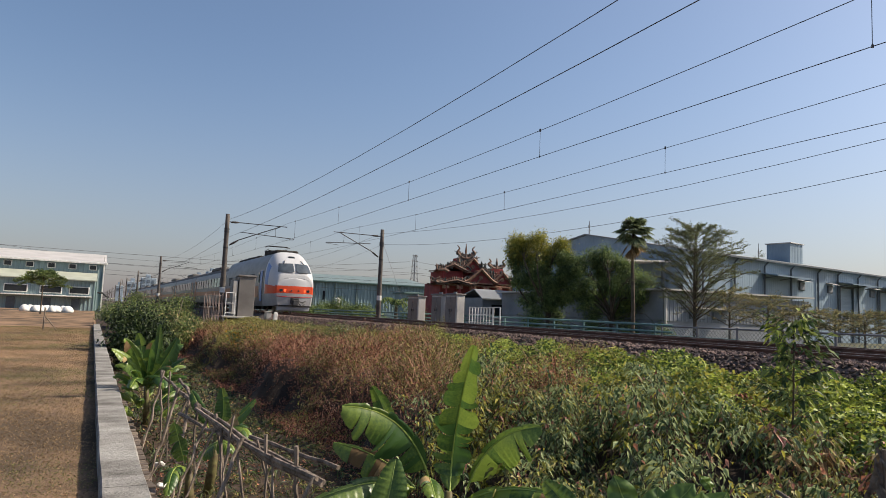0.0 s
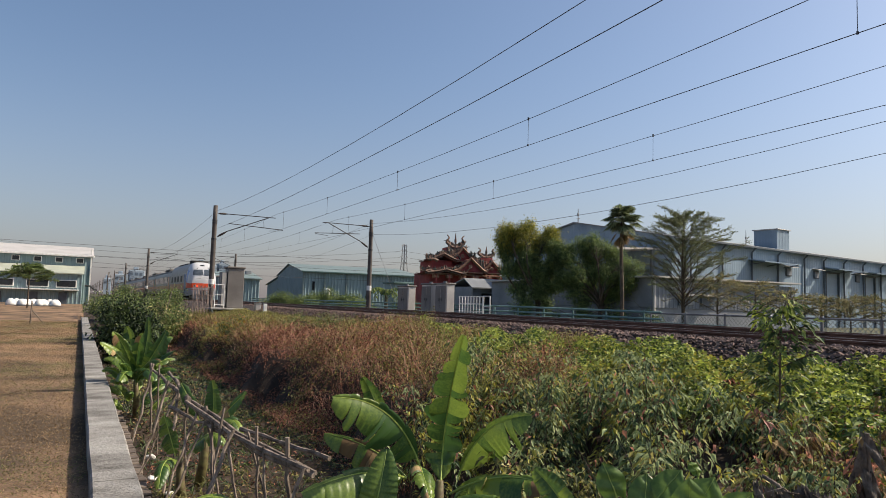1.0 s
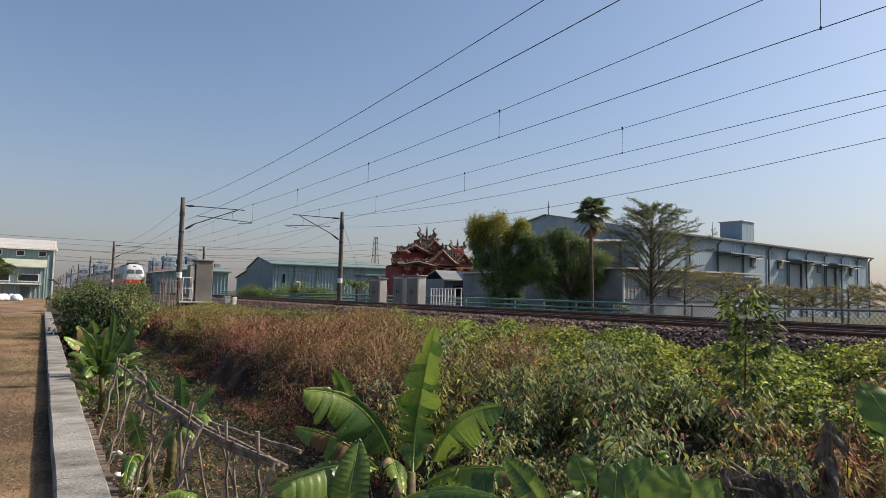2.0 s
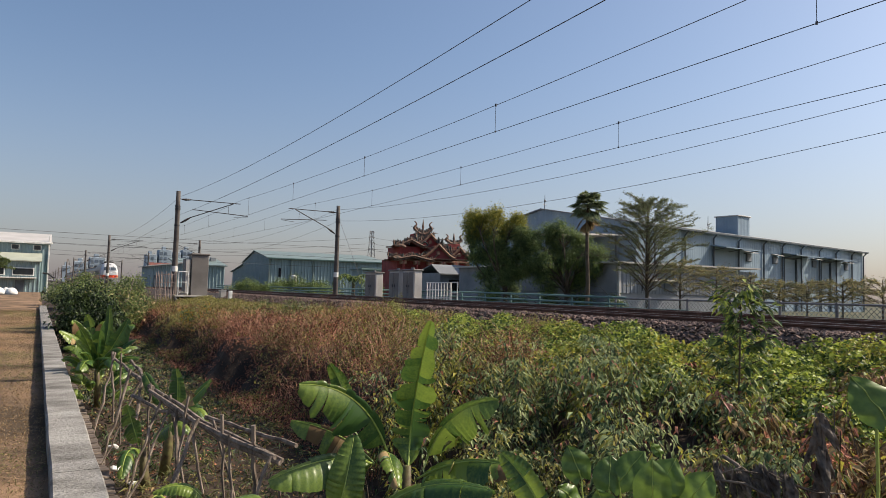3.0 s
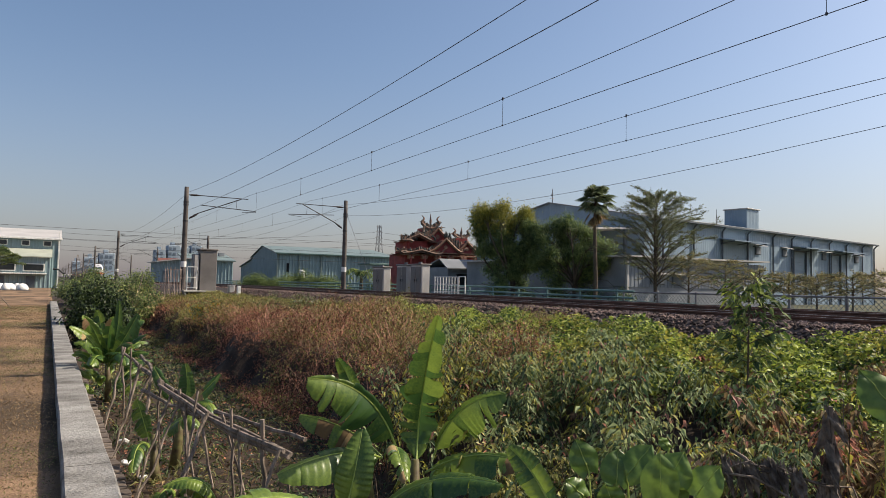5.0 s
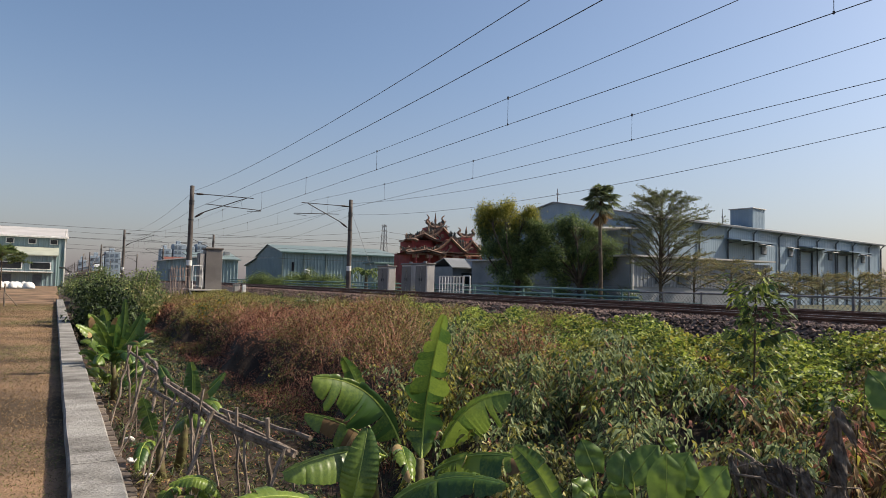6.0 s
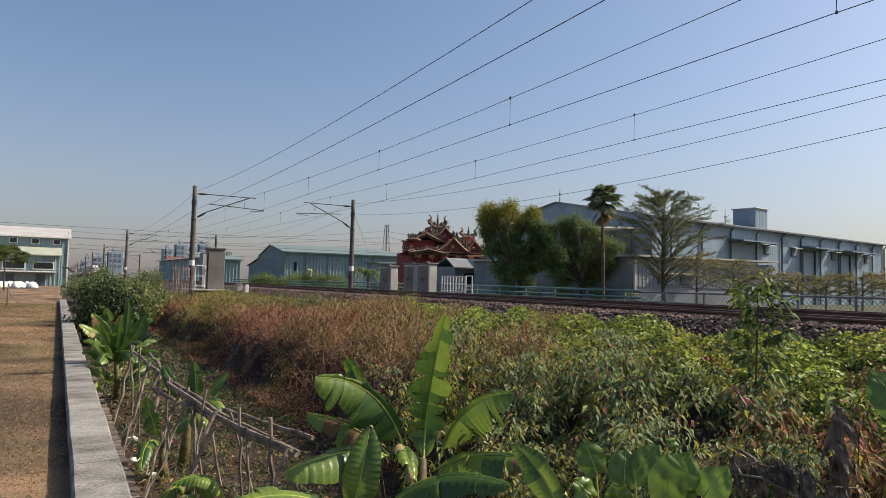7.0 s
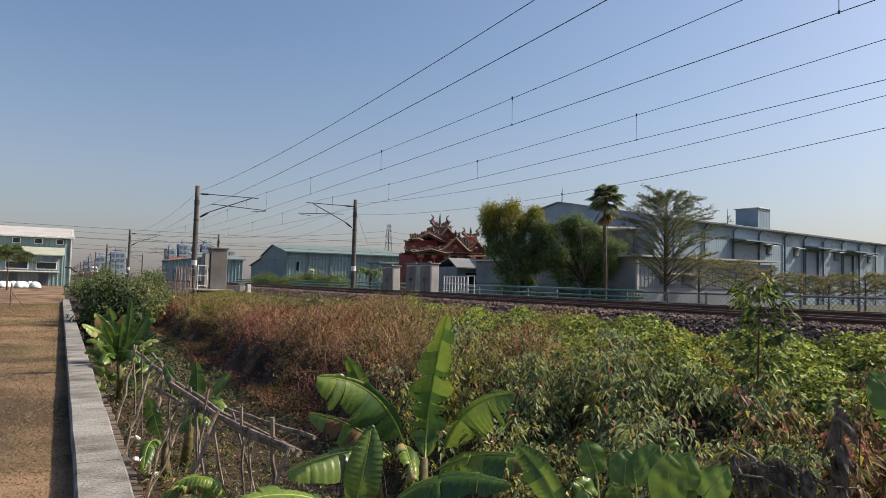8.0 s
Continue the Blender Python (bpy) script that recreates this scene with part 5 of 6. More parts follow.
broad_tree("broadleaf_tree", "rounded dark green broadleaf tree beside the fan palm", (29.4, 33.9, -0.85),
           [(27.4, 35.6, 3.3, 0.7), (27.4, 35.4, 2.2, 0.7), (27.2, 35.9, 4.2, 0.55), (27.65, 35.17, 3.8, 0.7), (28.56, 34.87, 4.32, 0.63), (29.13, 34.14, 4.42, 0.7), (30.09, 34.09, 4.11, 0.63), (30.59, 33.56, 3.56, 0.7), (30.56, 32.48, 3.07, 0.55), (27.68, 34.6, 2.68, 0.76), (29.09, 34.62, 2.93, 0.91), (29.7, 33.41, 2.56, 0.76), (30.34, 32.53, 2.2, 0.54), (27.9, 34.56, 1.6, 0.69), (29.45, 34.73, 1.54, 0.7), (30.46, 33.96, 1.42, 0.63), (31.13, 33.16, 1.44, 0.49), (28.25, 34.29, 0.71, 0.41), (30.06, 34.2, 0.68, 0.42)],
           44000, 0.125, [L["tree"], L["dark"]], 4, trunk_r=0.13, split_z=2.2)


def fan_palm(x, y, base, top):
    rs = np.random.RandomState(8)
    t = thing("fan_palm", "tall fan palm with a skirt of dead brown fronds", "palm tree", at=pose(x, y, base))
    h = top - base
    z = np.linspace(-0.1, h - 0.6, 16)
    part("trunk", Geo().tube(np.c_[0.05 * np.sin(z), 0 * z, z], np.linspace(0.12, 0.085, 16) * (1 + 0.06 * (np.arange(16) % 2)), 10), M["bark"], t, smooth=True)
    gl, gd = Geo(), Geo()
    for k in range(60):
        az = k * 2.4
        dead = k >= 55
        el = rs.uniform(-0.75, 1.35) if not dead else rs.uniform(-1.35, -0.75)
        d = np.array([math.cos(az) * math.cos(el), math.sin(az) * math.cos(el), math.sin(el)])
        o = np.array([0, 0, h - 0.75 - (0.25 if dead else 0)])
        tip = o + d * rs.uniform(0.4, 0.7)
        g = gd if dead else gl
        g.tube([o, tip], 0.014, 3)
        side = np.cross(d, [0, 0, 1.0])
        side /= np.linalg.norm(side) + 1e-6
        n = 22
        a = np.linspace(-1.5, 1.5, n) * (0.5 if dead else 1)
        dirs = d * np.cos(a)[:, None] + side * np.sin(a)[:, None]
        g.leaves(np.repeat(tip[None], n, 0), dirs, rs.uniform(0.5, 0.78) * (1 - 0.12 * np.abs(a)), 0.085, 0.35 if not dead else 0.1)
    part("fronds", gl, L["palm"], t)
    part("dead_frond_skirt", gd, L["straw"], t, "hanging dead brown fronds")


fan_palm(27.06, 29.45, -0.85, 6.15)


def layered_tree(name, label, base, h, spread, tiers, mats, seed, leaf=0.09, dens=1.0, low=0.25, lean=0.35, rise=0.5):
    """A small tree with near-horizontal limbs in tiers and fine sparse leaves."""
    rs = np.random.RandomState(seed)
    t = thing(name, label, "tree", "small trees behind the fence" if h < 3.5 else "", at=pose(*base))
    g, lv = Geo(), Geo()
    pts, rr = limb((0, 0, -0.1), (rs.normal(0, 0.05), 0, h * 0.96), rs, 0.03 + 0.012 * h, 0.01, 0.03, 12)
    g.tube(pts, rr, 7)
    P, D, S = [], [], []
    for k in range(tiers):
        f = low + (1 - low) * (k + rs.uniform(0, 0.8)) / tiers
        o = np.array([0, 0, h * f * 0.92])
        az = k * 2.4 + rs.uniform(-0.4, 0.4)
        reach = spread * (1.0 - 0.75 * max(0.0, (f - 0.45) / 0.55) ** 1.4) * rs.uniform(0.7, 1.1)
        e = o + np.array([math.cos(az) * reach, math.sin(az) * reach, reach * rise * rs.uniform(0.6, 1.3)])
        q, r = limb(o, e, rs, 0.010 + 0.004 * h * (1 - f), 0.004, 0.08, 10)
        g.tube(q, r, 5)
        for j in range(2, 10):
            for _ in range(int(2 + 2 * dens)):
                tw = rs.uniform(0.12, 0.34) * spread * 0.45
                dd = np.array([math.cos(az), math.sin(az), lean]) + rs.normal(0, 0.55, 3) * [1, 1, 0.35]
                dd /= np.linalg.norm(dd)
                e2 = q[j] + dd * tw
                g.tube([q[j], q[j] + dd * tw * 0.5, e2], [0.006, 0.005, 0.003], 3, cap=False)
                n = int(9 * dens)
                w = rs.uniform(0.1, 1.05, n)[:, None]
                P.append(q[j] + (e2 - q[j]) * w + rs.normal(0, 0.03, (n, 3)))
                D.append(dd + rs.normal(0, 0.7, (n, 3)) * [1, 1, 0.5])
    P, D = np.concatenate(P), np.concatenate(D)
    ln = leaf * rs.uniform(0.6, 1.3, len(P))
    half = rs.uniform(0, 1, len(P)) < 0.5
    for m, s in ((0, half), (1, ~half)):
        lv.leaves(P[s], D[s], ln[s], ln[s] * 0.4, 0.15, m=m)
    part("trunk", g, M["bark"], t, smooth=True)
    part("crown", lv, mats, t)


layered_tree("feathery_tree", "sparse fine-leaved tree with tiered grey branches behind the fence", (25.0, 23.0, -0.85), 6.0, 2.5, 84, [L["feather"], L["feather"]], 21, leaf=0.085, dens=1.15, low=0.24, rise=0.7)
for k, (x, y, h, s) in enumerate(((25.6, 21.6, 3.2, 2.0), (26.2, 20.1, 2.9, 1.9), (26.9, 18.9, 2.5, 1.7), (27.4, 17.9, 2.2, 1.6), (28.0, 17.0, 2.2, 1.7), (28.6, 15.9, 2.3, 1.7), (29.2, 14.6, 2.4, 1.7), (29.8, 13.0, 3.0, 1.9))):
    layered_tree("young_tree", "thin young tree with flat tiers of yellowing leaves", (x, y, -0.85), h * 0.93, s * 1.15, 22, [L["umber"], L["feather"]], 31 + k, leaf=0.075, dens=0.9, low=0.42, rise=0.22)
layered_tree("umbrella_tree", "spreading umbrella-shaped tree beside the road", (-4.3, 75, -1.2), 4.3, 3.2, 22, [L["tree"], L["dark"]], 51, leaf=0.16, dens=1.6, low=0.6, rise=0.12)


def bush(name, label, base, clumps, n, size, mats, seed, category="bush", group=""):
    rs = np.random.RandomState(seed)
    b = thing(name, label, category, group, at=pose(*base))
    rel = [(x - base[0], y - base[1], z - base[2], r) for x, y, z, r in clumps]
    g = Geo()
    for c in rel:
        for _ in range(5):
            e = np.array(c[:3]) + unit(rs, 1)[0] * c[3] * 0.7
            q, r = limb((rs.normal(0, 0.15), rs.normal(0, 0.15), -0.1), e, rs, 0.025, 0.006)
            g.tube(q, r, 4)
    part("stems", g, M["bark"], b)
    g = Geo()
    crown_into(g, rs, rel, n, size, lambda z: int(rs.uniform() < 0.25) if len(mats) > 1 else 0)
    part("foliage", g, mats, b)


bush("broadleaf_bush", "large glossy dark green bush beside the concrete wall", (1.6, 23.5, -1.6),
     [(1.2, 23.6, -0.35, 0.42), (1.62, 23.8, -0.38, 0.45), (0.95, 23.4, -0.8, 0.42), (1.45, 23.2, -0.75, 0.52), (1.85, 23.6, -0.8, 0.45), (1.2, 23.6, -1.25, 0.5), (1.75, 23.2, -1.25, 0.5), (1.1, 25.5, -0.2, 0.35)],
     15000, 0.12, [L["gloss"]], 61)
bush("roadside_bush", "olive green bush on the embankment below the track", (3.0, 31, -1.4),
     [(1.9, 33, -0.62, 0.5), (2.6, 32, -0.75, 0.55), (3.4, 31, -0.85, 0.55), (4.2, 33, -0.7, 0.5), (2.6, 36, -0.5, 0.6), (1.6, 35, -0.55, 0.5), (3.8, 36, -0.5, 0.6)], 12000, 0.11, [L["tree"], L["umber"]], 62)
bush("roadside_bush", "tangled olive bushes at the path's far end", (1.5, 46, -1.3),
     [(1.2, 46, -0.5, 0.7), (2.2, 46, -0.2, 0.8), (3.4, 45, -0.1, 0.8), (4.6, 48, -0.1, 0.9), (5.6, 50, 0.1, 0.8), (1.0, 50, -0.4, 0.8), (2.4, 52, 0.0, 1.0)], 12000, 0.14, [L["tree"], L["feather"]], 63)
for k, (x, y, z, r) in enumerate(((17.9, 73, 0.1, 1.1), (19.3, 73, 0.4, 1.0), (20.6, 72.5, 0.0, 0.9), (15.9, 78, -0.1, 1.0), (23.6, 76, 0.5, 1.1), (25.6, 75.5, 0.8, 1.1), (27.5, 75, 0.6, 1.1), (22.5, 60, -0.1, 0.8), (24.5, 62, -0.2, 0.8), (30.6, 66, 0.5, 1.0))):
    if x < 18.5:
        x += 4.0
    bush("trackside_bush", "leafy green bush beyond the far track", (x, y, -0.9), [(x, y, z, r), (x + 0.8 * r, y + 0.5, z - 0.4, r * 0.8), (x - 0.8 * r, y, z - 0.5, r * 0.8)], 4200, 0.15, [L["tree"], L["dark"]], 70 + k, group="far-side bushes")
bush("shade_bush", "dark low bushes at the foot of the grey wall", (27.5, 34.2, -0.9), [(25.2, 36.6, -0.1, 0.6), (26.6, 35.4, -0.2, 0.6), (28.2, 34.0, -0.1, 0.6), (29.8, 32.6, -0.2, 0.6), (31.0, 31.0, -0.2, 0.5)], 6000, 0.14, [L["dark"]], 90)
# plantain clump beyond the far track
b = thing("plantain_clump", "arching plantain fronds beyond the far track", "plant", at=pose(29.6, 69, -0.9))
rs = np.random.RandomState(3)
for k in range(13):
    az, el = k * 2.4, rs.uniform(0.5, 1.2)
    t = np.linspace(0, 1, 8)
    q = np.c_[np.cos(az) * 2.2 * t, np.sin(az) * 2.2 * t, 2.4 + 2.2 * t * math.sin(el) - 2.0 * t ** 2]
    g = Geo().tube(q, 0.03, 3)
    d = np.gradient(q, axis=0)
    s = np.cross(d, [0, 0, 1.0])
    s /= np.linalg.norm(s, axis=1)[:, None]
    g.leaves(np.concatenate([q, q]), np.concatenate([s + d * 0.5, -s + d * 0.5]) - [0, 0, 0.5], 0.5, 0.22, 0.3)
    part("frond", g, L["tree"], b)
part("stem", Geo().tube([(0, 0, -0.1), (0, 0, 2.5)], [0.25, 0.15], 8), M["bark"], b)

# white bulk bags by the road
for k in range(9):
    g0 = Geo()
    x, y = -6.6 + 0.52 * k + 0.1 * math.sin(k * 4), 88 + 1.1 * math.sin(k * 2.1)
    n = 9
    rr = 0.55 + 0.12 * math.sin(k * 3.3)
    a = np.linspace(0, np.pi / 2 * 1.0, 6)
    g0.tube(np.c_[0 * a, 0 * a, np.concatenate([[0], 0.75 * np.sin(a[1:])])], rr * np.concatenate([[0.9], np.cos(a[1:] * 0.93)]), 10)
    solid("bulk_bag", g0, M["whitepaint"], "white filled bulk bag lying beside the road", "bag", "bulk bags", smooth=True, at=pose(x, y, -1.2))
s = thing("leaning_stake", "thin wooden stake with a prop in the grass", "stake")
part("stake", Geo().tube([(-2.0, 38, -1.25), (-1.99, 38, -0.1)], 0.04, 6), M["wood"], s)
part("prop", Geo().tube([(-1.98, 38, -0.5), (-1.45, 38, -1.15)], 0.025, 5), M["wood"], s)


# ---- garden: wooden trellis ----
def stick(a, b, r, seed, sides=6):
    rs = np.random.RandomState(seed)
    t = np.linspace(0, 1, 8)[:, None]
    a, b = np.array(a, float), np.array(b, float)
    q = a + (b - a) * t + rs.normal(0, 0.012, (8, 3)) * np.sin(np.pi * t)
    return Geo().tube(q, np.linspace(r, r * 0.75, 8) * (1 + 0.12 * rs.normal(0, 1, 8)), sides)


trellis = thing("garden_trellis", "rough grey wooden rail on leaning sticks in the garden", "trellis")
beam = [(1.55, 4.88, -0.86), (1.37, 5.64, -0.83), (1.26, 6.22, -0.81), (1.20, 6.86, -0.79), (1.10, 7.86, -0.76)]
for k in range(3):
    off = np.array([0.035 * k - 0.03, 0.0, -0.03 * (k % 2)])
    part("rail", Geo().tube(np.array(beam) + off + np.random.RandomState(k).normal(0, 0.008, (5, 3)), [0.018, 0.022, 0.02, 0.018, 0.016], 6), M["wood"], trellis)
part("rail", stick((1.12, 7.93, -0.75), (1.01, 10.93, -0.72), 0.025, 4), M["wood"], trellis)
part("rail", stick((0.98, 8.42, -0.89), (1.24, 6.47, -0.86), 0.02, 5), M["wood"], trellis)
part("rail", stick((1.05, 9.27, -0.59), (1.16, 7.56, -0.84), 0.02, 6), M["wood"], trellis)
part("rail", stick((1.34, 6.28, -0.79), (1.73, 5.00, -0.81), 0.022, 7), M["wood"], trellis)
poles = [((1.24, 6.10, -0.76), (0.73, 5.55, -1.75)), ((1.22, 6.22, -0.81), (1.28, 5.79, -1.75)), ((1.34, 5.70, -0.67), (1.40, 5.69, -1.75)), ((1.48, 5.28, -0.69), (1.52, 5.28, -1.75)),
         ((1.17, 6.73, -0.78), (1.17, 6.56, -1.75)), ((1.15, 6.98, -0.81), (0.67, 6.47, -1.75)), ((1.04, 9.21, -0.69), (0.73, 8.78, -1.75)), ((1.37, 5.56, -0.81), (1.39, 5.37, -1.75)),
         ((1.51, 4.90, -0.84), (1.10, 4.70, -1.75)), ((1.07, 8.30, -0.69), (0.85, 7.56, -1.75)), ((1.10, 7.93, -0.69), (1.12, 7.87, -1.75)), ((1.02, 10.13, -0.57), (1.05, 10.00, -1.75)),
         ((1.01, 10.86, -0.63), (0.73, 10.25, -1.75)), ((1.32, 5.92, -0.75), (1.59, 5.61, -1.75)), ((1.10, 8.66, -0.72), (0.67, 8.42, -1.75)), ((1.18, 7.20, -0.72), (1.34, 6.95, -1.75)),
         ((1.59, 5.00, -1.00), (1.63, 4.76, -1.75)), ((1.22, 6.47, -0.63), (1.04, 6.10, -1.75)), ((1.05, 11.71, -0.69), (1.10, 11.59, -1.75)), ((1.16, 7.44, -0.75), (0.73, 6.83, -1.75))]
for k, (a, b) in enumerate(poles):
    part("pole", stick(a, b, 0.013 if k % 3 else 0.019, 20 + k), M["wood"], trellis)


# ---- garden: banana plants ----
def banana_leaf(parent, base, mid, tip, width, face, seed, tear=0.5, hang=0.2, mats=None, dead=0.0, upper=1.0):
    """A ribbed leaf on a bent midrib, its blade torn into strips. face: the way its upper side looks."""
    rs = np.random.RandomState(seed)
    base, mid, tip = (np.array(p, float) for p in (base, mid, tip))
    ctrl = 2 * mid - (base + tip) / 2
    n = 46
    t = np.linspace(0, 1, n)[:, None]
    rib = (1 - t) ** 2 * base + 2 * t * (1 - t) * ctrl + t ** 2 * tip
    d = np.gradient(rib, axis=0)
    d /= np.linalg.norm(d, axis=1)[:, None]
    f = np.array(face, float)
    s = np.cross(d, f)
    s /= np.linalg.norm(s, axis=1)[:, None]
    nor = np.cross(s, d)
    u = t[:, 0]
    prof = np.clip(np.sin(np.pi * np.clip((u - 0.06) / 0.96, 0, 1) ** 0.75), 0, 1) ** 0.55 * width / 2
    leaf = Geo()
    down = np.array([0, 0, -1.0])
    for sgn in (-1, 1):
        half = upper if sgn * s[:, 2].mean() > 0 else 1.0
        k = 2
        while k < n - 1:
            step = rs.randint(1, 6) if rs.uniform() < tear else rs.randint(7, 15)
            e = min(n - 1, k + step)
            extra = rs.uniform(-0.3, 0.35) * tear
            sag = hang * rs.uniform(0.3, 1.9)
            m = 1 if rs.uniform() < dead else 0
            rows = []
            cols = np.linspace(0, 1, 6)
            lift = rs.uniform(-0.22, 0.22) * tear
            cut = rs.uniform(1.0 - 0.35 * tear, 1.05)
            for i in range(k, e + 1):
                w = prof[i] * cut * half
                edge = (i - k) / max(1, e - k)
                shrink = 1 - tear * 0.22 * (2 * edge - 1) ** 2
                for c in cols:
                    out = s[i] * sgn * (1 - 0.25 * hang * c) + d[i] * (0.22 + extra) * c
                    rows.append(rib[i] + out * w * c * shrink + nor[i] * w * (0.50 * c - 0.42 * c * c + lift * c * c) + down * w * sag * c * c + nor[i] * 0.007 * math.sin(i * 2.1) * c)
            nc = 6
            q = e - k + 1
            fs = [(a * nc + b, a * nc + b + 1, (a + 1) * nc + b + 1, (a + 1) * nc + b) for a in range(q - 1) for b in range(nc - 1)]
            leaf.add(rows, fs, m)
            k = e
            if rs.uniform() < tear * 0.35:
                k += 0
    ob = part("leaf", leaf, mats or [L["banana"], L["straw"]], parent, smooth=True)
    part("midrib", Geo().tube(rib + nor * 0.002, np.linspace(0.009, 0.002, n) * (0.6 + width), 5), L["rib"], ob)
    return ob


TO_EYE = (-0.45, -0.85, 0.25)
ban = thing("banana_plant", "young banana plant with torn bright green leaves", "banana plant", "banana plants")
part("stem", Geo().tube([(2.46, 4.73, -1.95), (2.49, 4.70, -1.39), (2.49, 4.66, -0.96)], [0.08, 0.07, 0.03], 10), L["stem"], ban, smooth=True)
part("stem", Geo().tube([(2.13, 4.65, -1.95), (2.08, 4.61, -1.22), (2.04, 4.59, -0.88)], [0.07, 0.06, 0.03], 10), L["stem"], ban, smooth=True)
banana_leaf(ban, (2.49, 4.64, -1.01), (2.54, 4.67, -0.49), (2.30, 4.02, 0.17), 0.36, TO_EYE, 1, tear=0.9, hang=0.12)
banana_leaf(ban, (2.35, 4.73, -0.85), (2.06, 4.72, -0.45), (1.64, 4.73, -0.32), 0.52, (-0.35, -0.9, 0.25), 2, tear=0.55, hang=0.25, upper=0.3)
banana_leaf(ban, (2.16, 4.93, -0.63), (2.08, 5.02, -0.38), (1.97, 5.00, -0.21), 0.15, (-0.6, -0.8, 0.1), 3, tear=0.3, hang=0.2)
banana_leaf(ban, (2.60, 4.57, -0.92), (2.72, 4.38, -0.56), (2.93, 4.11, -0.41), 0.46, (-0.1, -0.95, 0.35), 4, tear=0.5, hang=0.3, upper=0.3)
banana_leaf(ban, (2.50, 4.51, -1.02), (2.68, 4.13, -0.83), (2.86, 3.76, -0.82), 0.40, (-0.1, -0.8, 0.5), 5, tear=0.6, hang=0.35, dead=0.12, upper=0.4)
banana_leaf(ban, (1.84, 4.45, -1.22), (1.89, 4.42, -0.94), (1.98, 4.51, -0.66), 0.26, (-0.5, -0.85, 0.1), 6, tear=0.1, hang=0.1)
banana_leaf(ban, (2.21, 4.66, -0.92), (1.83, 4.58, -0.83), (1.37, 4.49, -0.90), 0.36, (-0.2, -0.8, 0.45), 7, tear=0.3, hang=0.3, upper=0.35)
banana_leaf(ban, (2.26, 4.76, -0.94), (2.04, 4.97, -0.75), (1.75, 5.20, -0.66), 0.32, (-0.3, -0.9, 0.3), 8, tear=0.5, hang=0.3, dead=0.4, upper=0.3)
banana_leaf(ban, (1.99, 4.24, -1.16), (2.27, 3.99, -0.92), (2.53, 3.58, -0.87), 0.38, (-0.1, -0.4, 0.9), 9, tear=0.5, hang=0.5)
banana_leaf(ban, (2.37, 4.70, -0.94), (2.24, 4.48, -0.81), (2.18, 4.20, -0.96), 0.24, (0.1, -0.5, 0.8), 10, tear=0.5, hang=0.5, dead=0.3)
ban = thing("banana_plant", "banana shoot with one upright green leaf", "banana plant", "banana plants")
part("stem", Geo().tube([(2.4, 2.8, -1.7), (2.38, 2.82, -1.2), (2.36, 2.85, -0.8)], [0.06, 0.05, 0.02], 10), L["stem"], ban, smooth=True)
banana_leaf(ban, (2.36, 2.85, -0.82), (2.30, 2.96, -0.63), (2.22, 3.08, -0.50), 0.16, (-0.75, -0.6, 0.2), 11, tear=0.0, hang=0.1)
ban = thing("banana_plant", "banana shoot with a broad low leaf near the wall", "banana plant", "banana plants")
part("stem", Geo().tube([(1.5, 3.7, -1.72), (1.45, 3.68, -1.2), (1.38, 3.66, -0.86)], [0.06, 0.05, 0.02], 10), L["stem"], ban, smooth=True)
banana_leaf(ban, (1.38, 3.65, -0.88), (1.10, 3.64, -0.78), (0.80, 3.61, -0.79), 0.30, (0.0, -0.3, 0.95), 12, tear=0.1, hang=0.4)
ban = thing("banana_plant", "small banana plant growing through the trellis", "banana plant", "banana plants")
part("stem", Geo().tube([(1.28, 7.99, -1.75), (1.31, 7.95, -1.42), (1.33, 7.94, -1.00)], [0.06, 0.05, 0.025], 10), L["stem"], ban, smooth=True)
for k, (a, b, c, w, f, tr) in enumerate((((1.35, 7.94, -1.08), (1.38, 7.93, -0.84), (1.35, 7.94, -0.55), 0.22, TO_EYE, 0.2), ((1.29, 7.94, -1.06), (1.48, 7.80, -0.89), (1.66, 7.64, -0.64), 0.16, (0.2, -0.6, 0.7), 0.4),
                                          ((1.26, 8.08, -1.00), (1.13, 8.10, -0.74), (1.07, 8.22, -0.61), 0.14, (-0.4, -0.6, 0.6), 0.3), ((1.34, 7.93, -1.06), (1.52, 7.69, -0.94), (1.61, 7.50, -1.12), 0.18, (0, -0.5, 0.8), 0.5))):
    banana_leaf(ban, a, b, c, w, f, 30 + k, tear=tr, hang=0.3, dead=0.25 * (k % 2))
ban = thing("banana_plant", "small banana plant with drooping leaves among sticks", "banana plant", "banana plants")
part("stem", Geo().tube([(1.05, 7.44, -1.75), (1.02, 7.47, -1.55), (1.00, 7.49, -1.20)], [0.055, 0.05, 0.02], 10), L["stem"], ban, smooth=True)
for k, (a, b, c, w, f) in enumerate((((0.96, 7.50, -1.25), (0.89, 7.52, -1.02), (0.83, 7.52, -0.84), 0.2, TO_EYE), ((1.07, 7.49, -1.24), (1.26, 7.33, -1.03), (1.39, 7.20, -1.11), 0.22, (0.1, -0.5, 0.8)), ((0.98, 7.44, -1.30), (0.83, 7.20, -1.24), (0.76, 6.95, -1.42), 0.2, (-0.1, -0.4, 0.9)))):
    banana_leaf(ban, a, b, c, w, f, 40 + k, tear=0.5, hang=0.5)
ban = thing("banana_plant", "low banana sucker with pale green leaves", "banana plant", "banana plants")
part("stem", Geo().tube([(0.95, 5.61, -1.75), (0.94, 5.56, -1.55), (0.93, 5.54, -1.24)], [0.05, 0.04, 0.02], 8), L["stem"], ban, smooth=True)
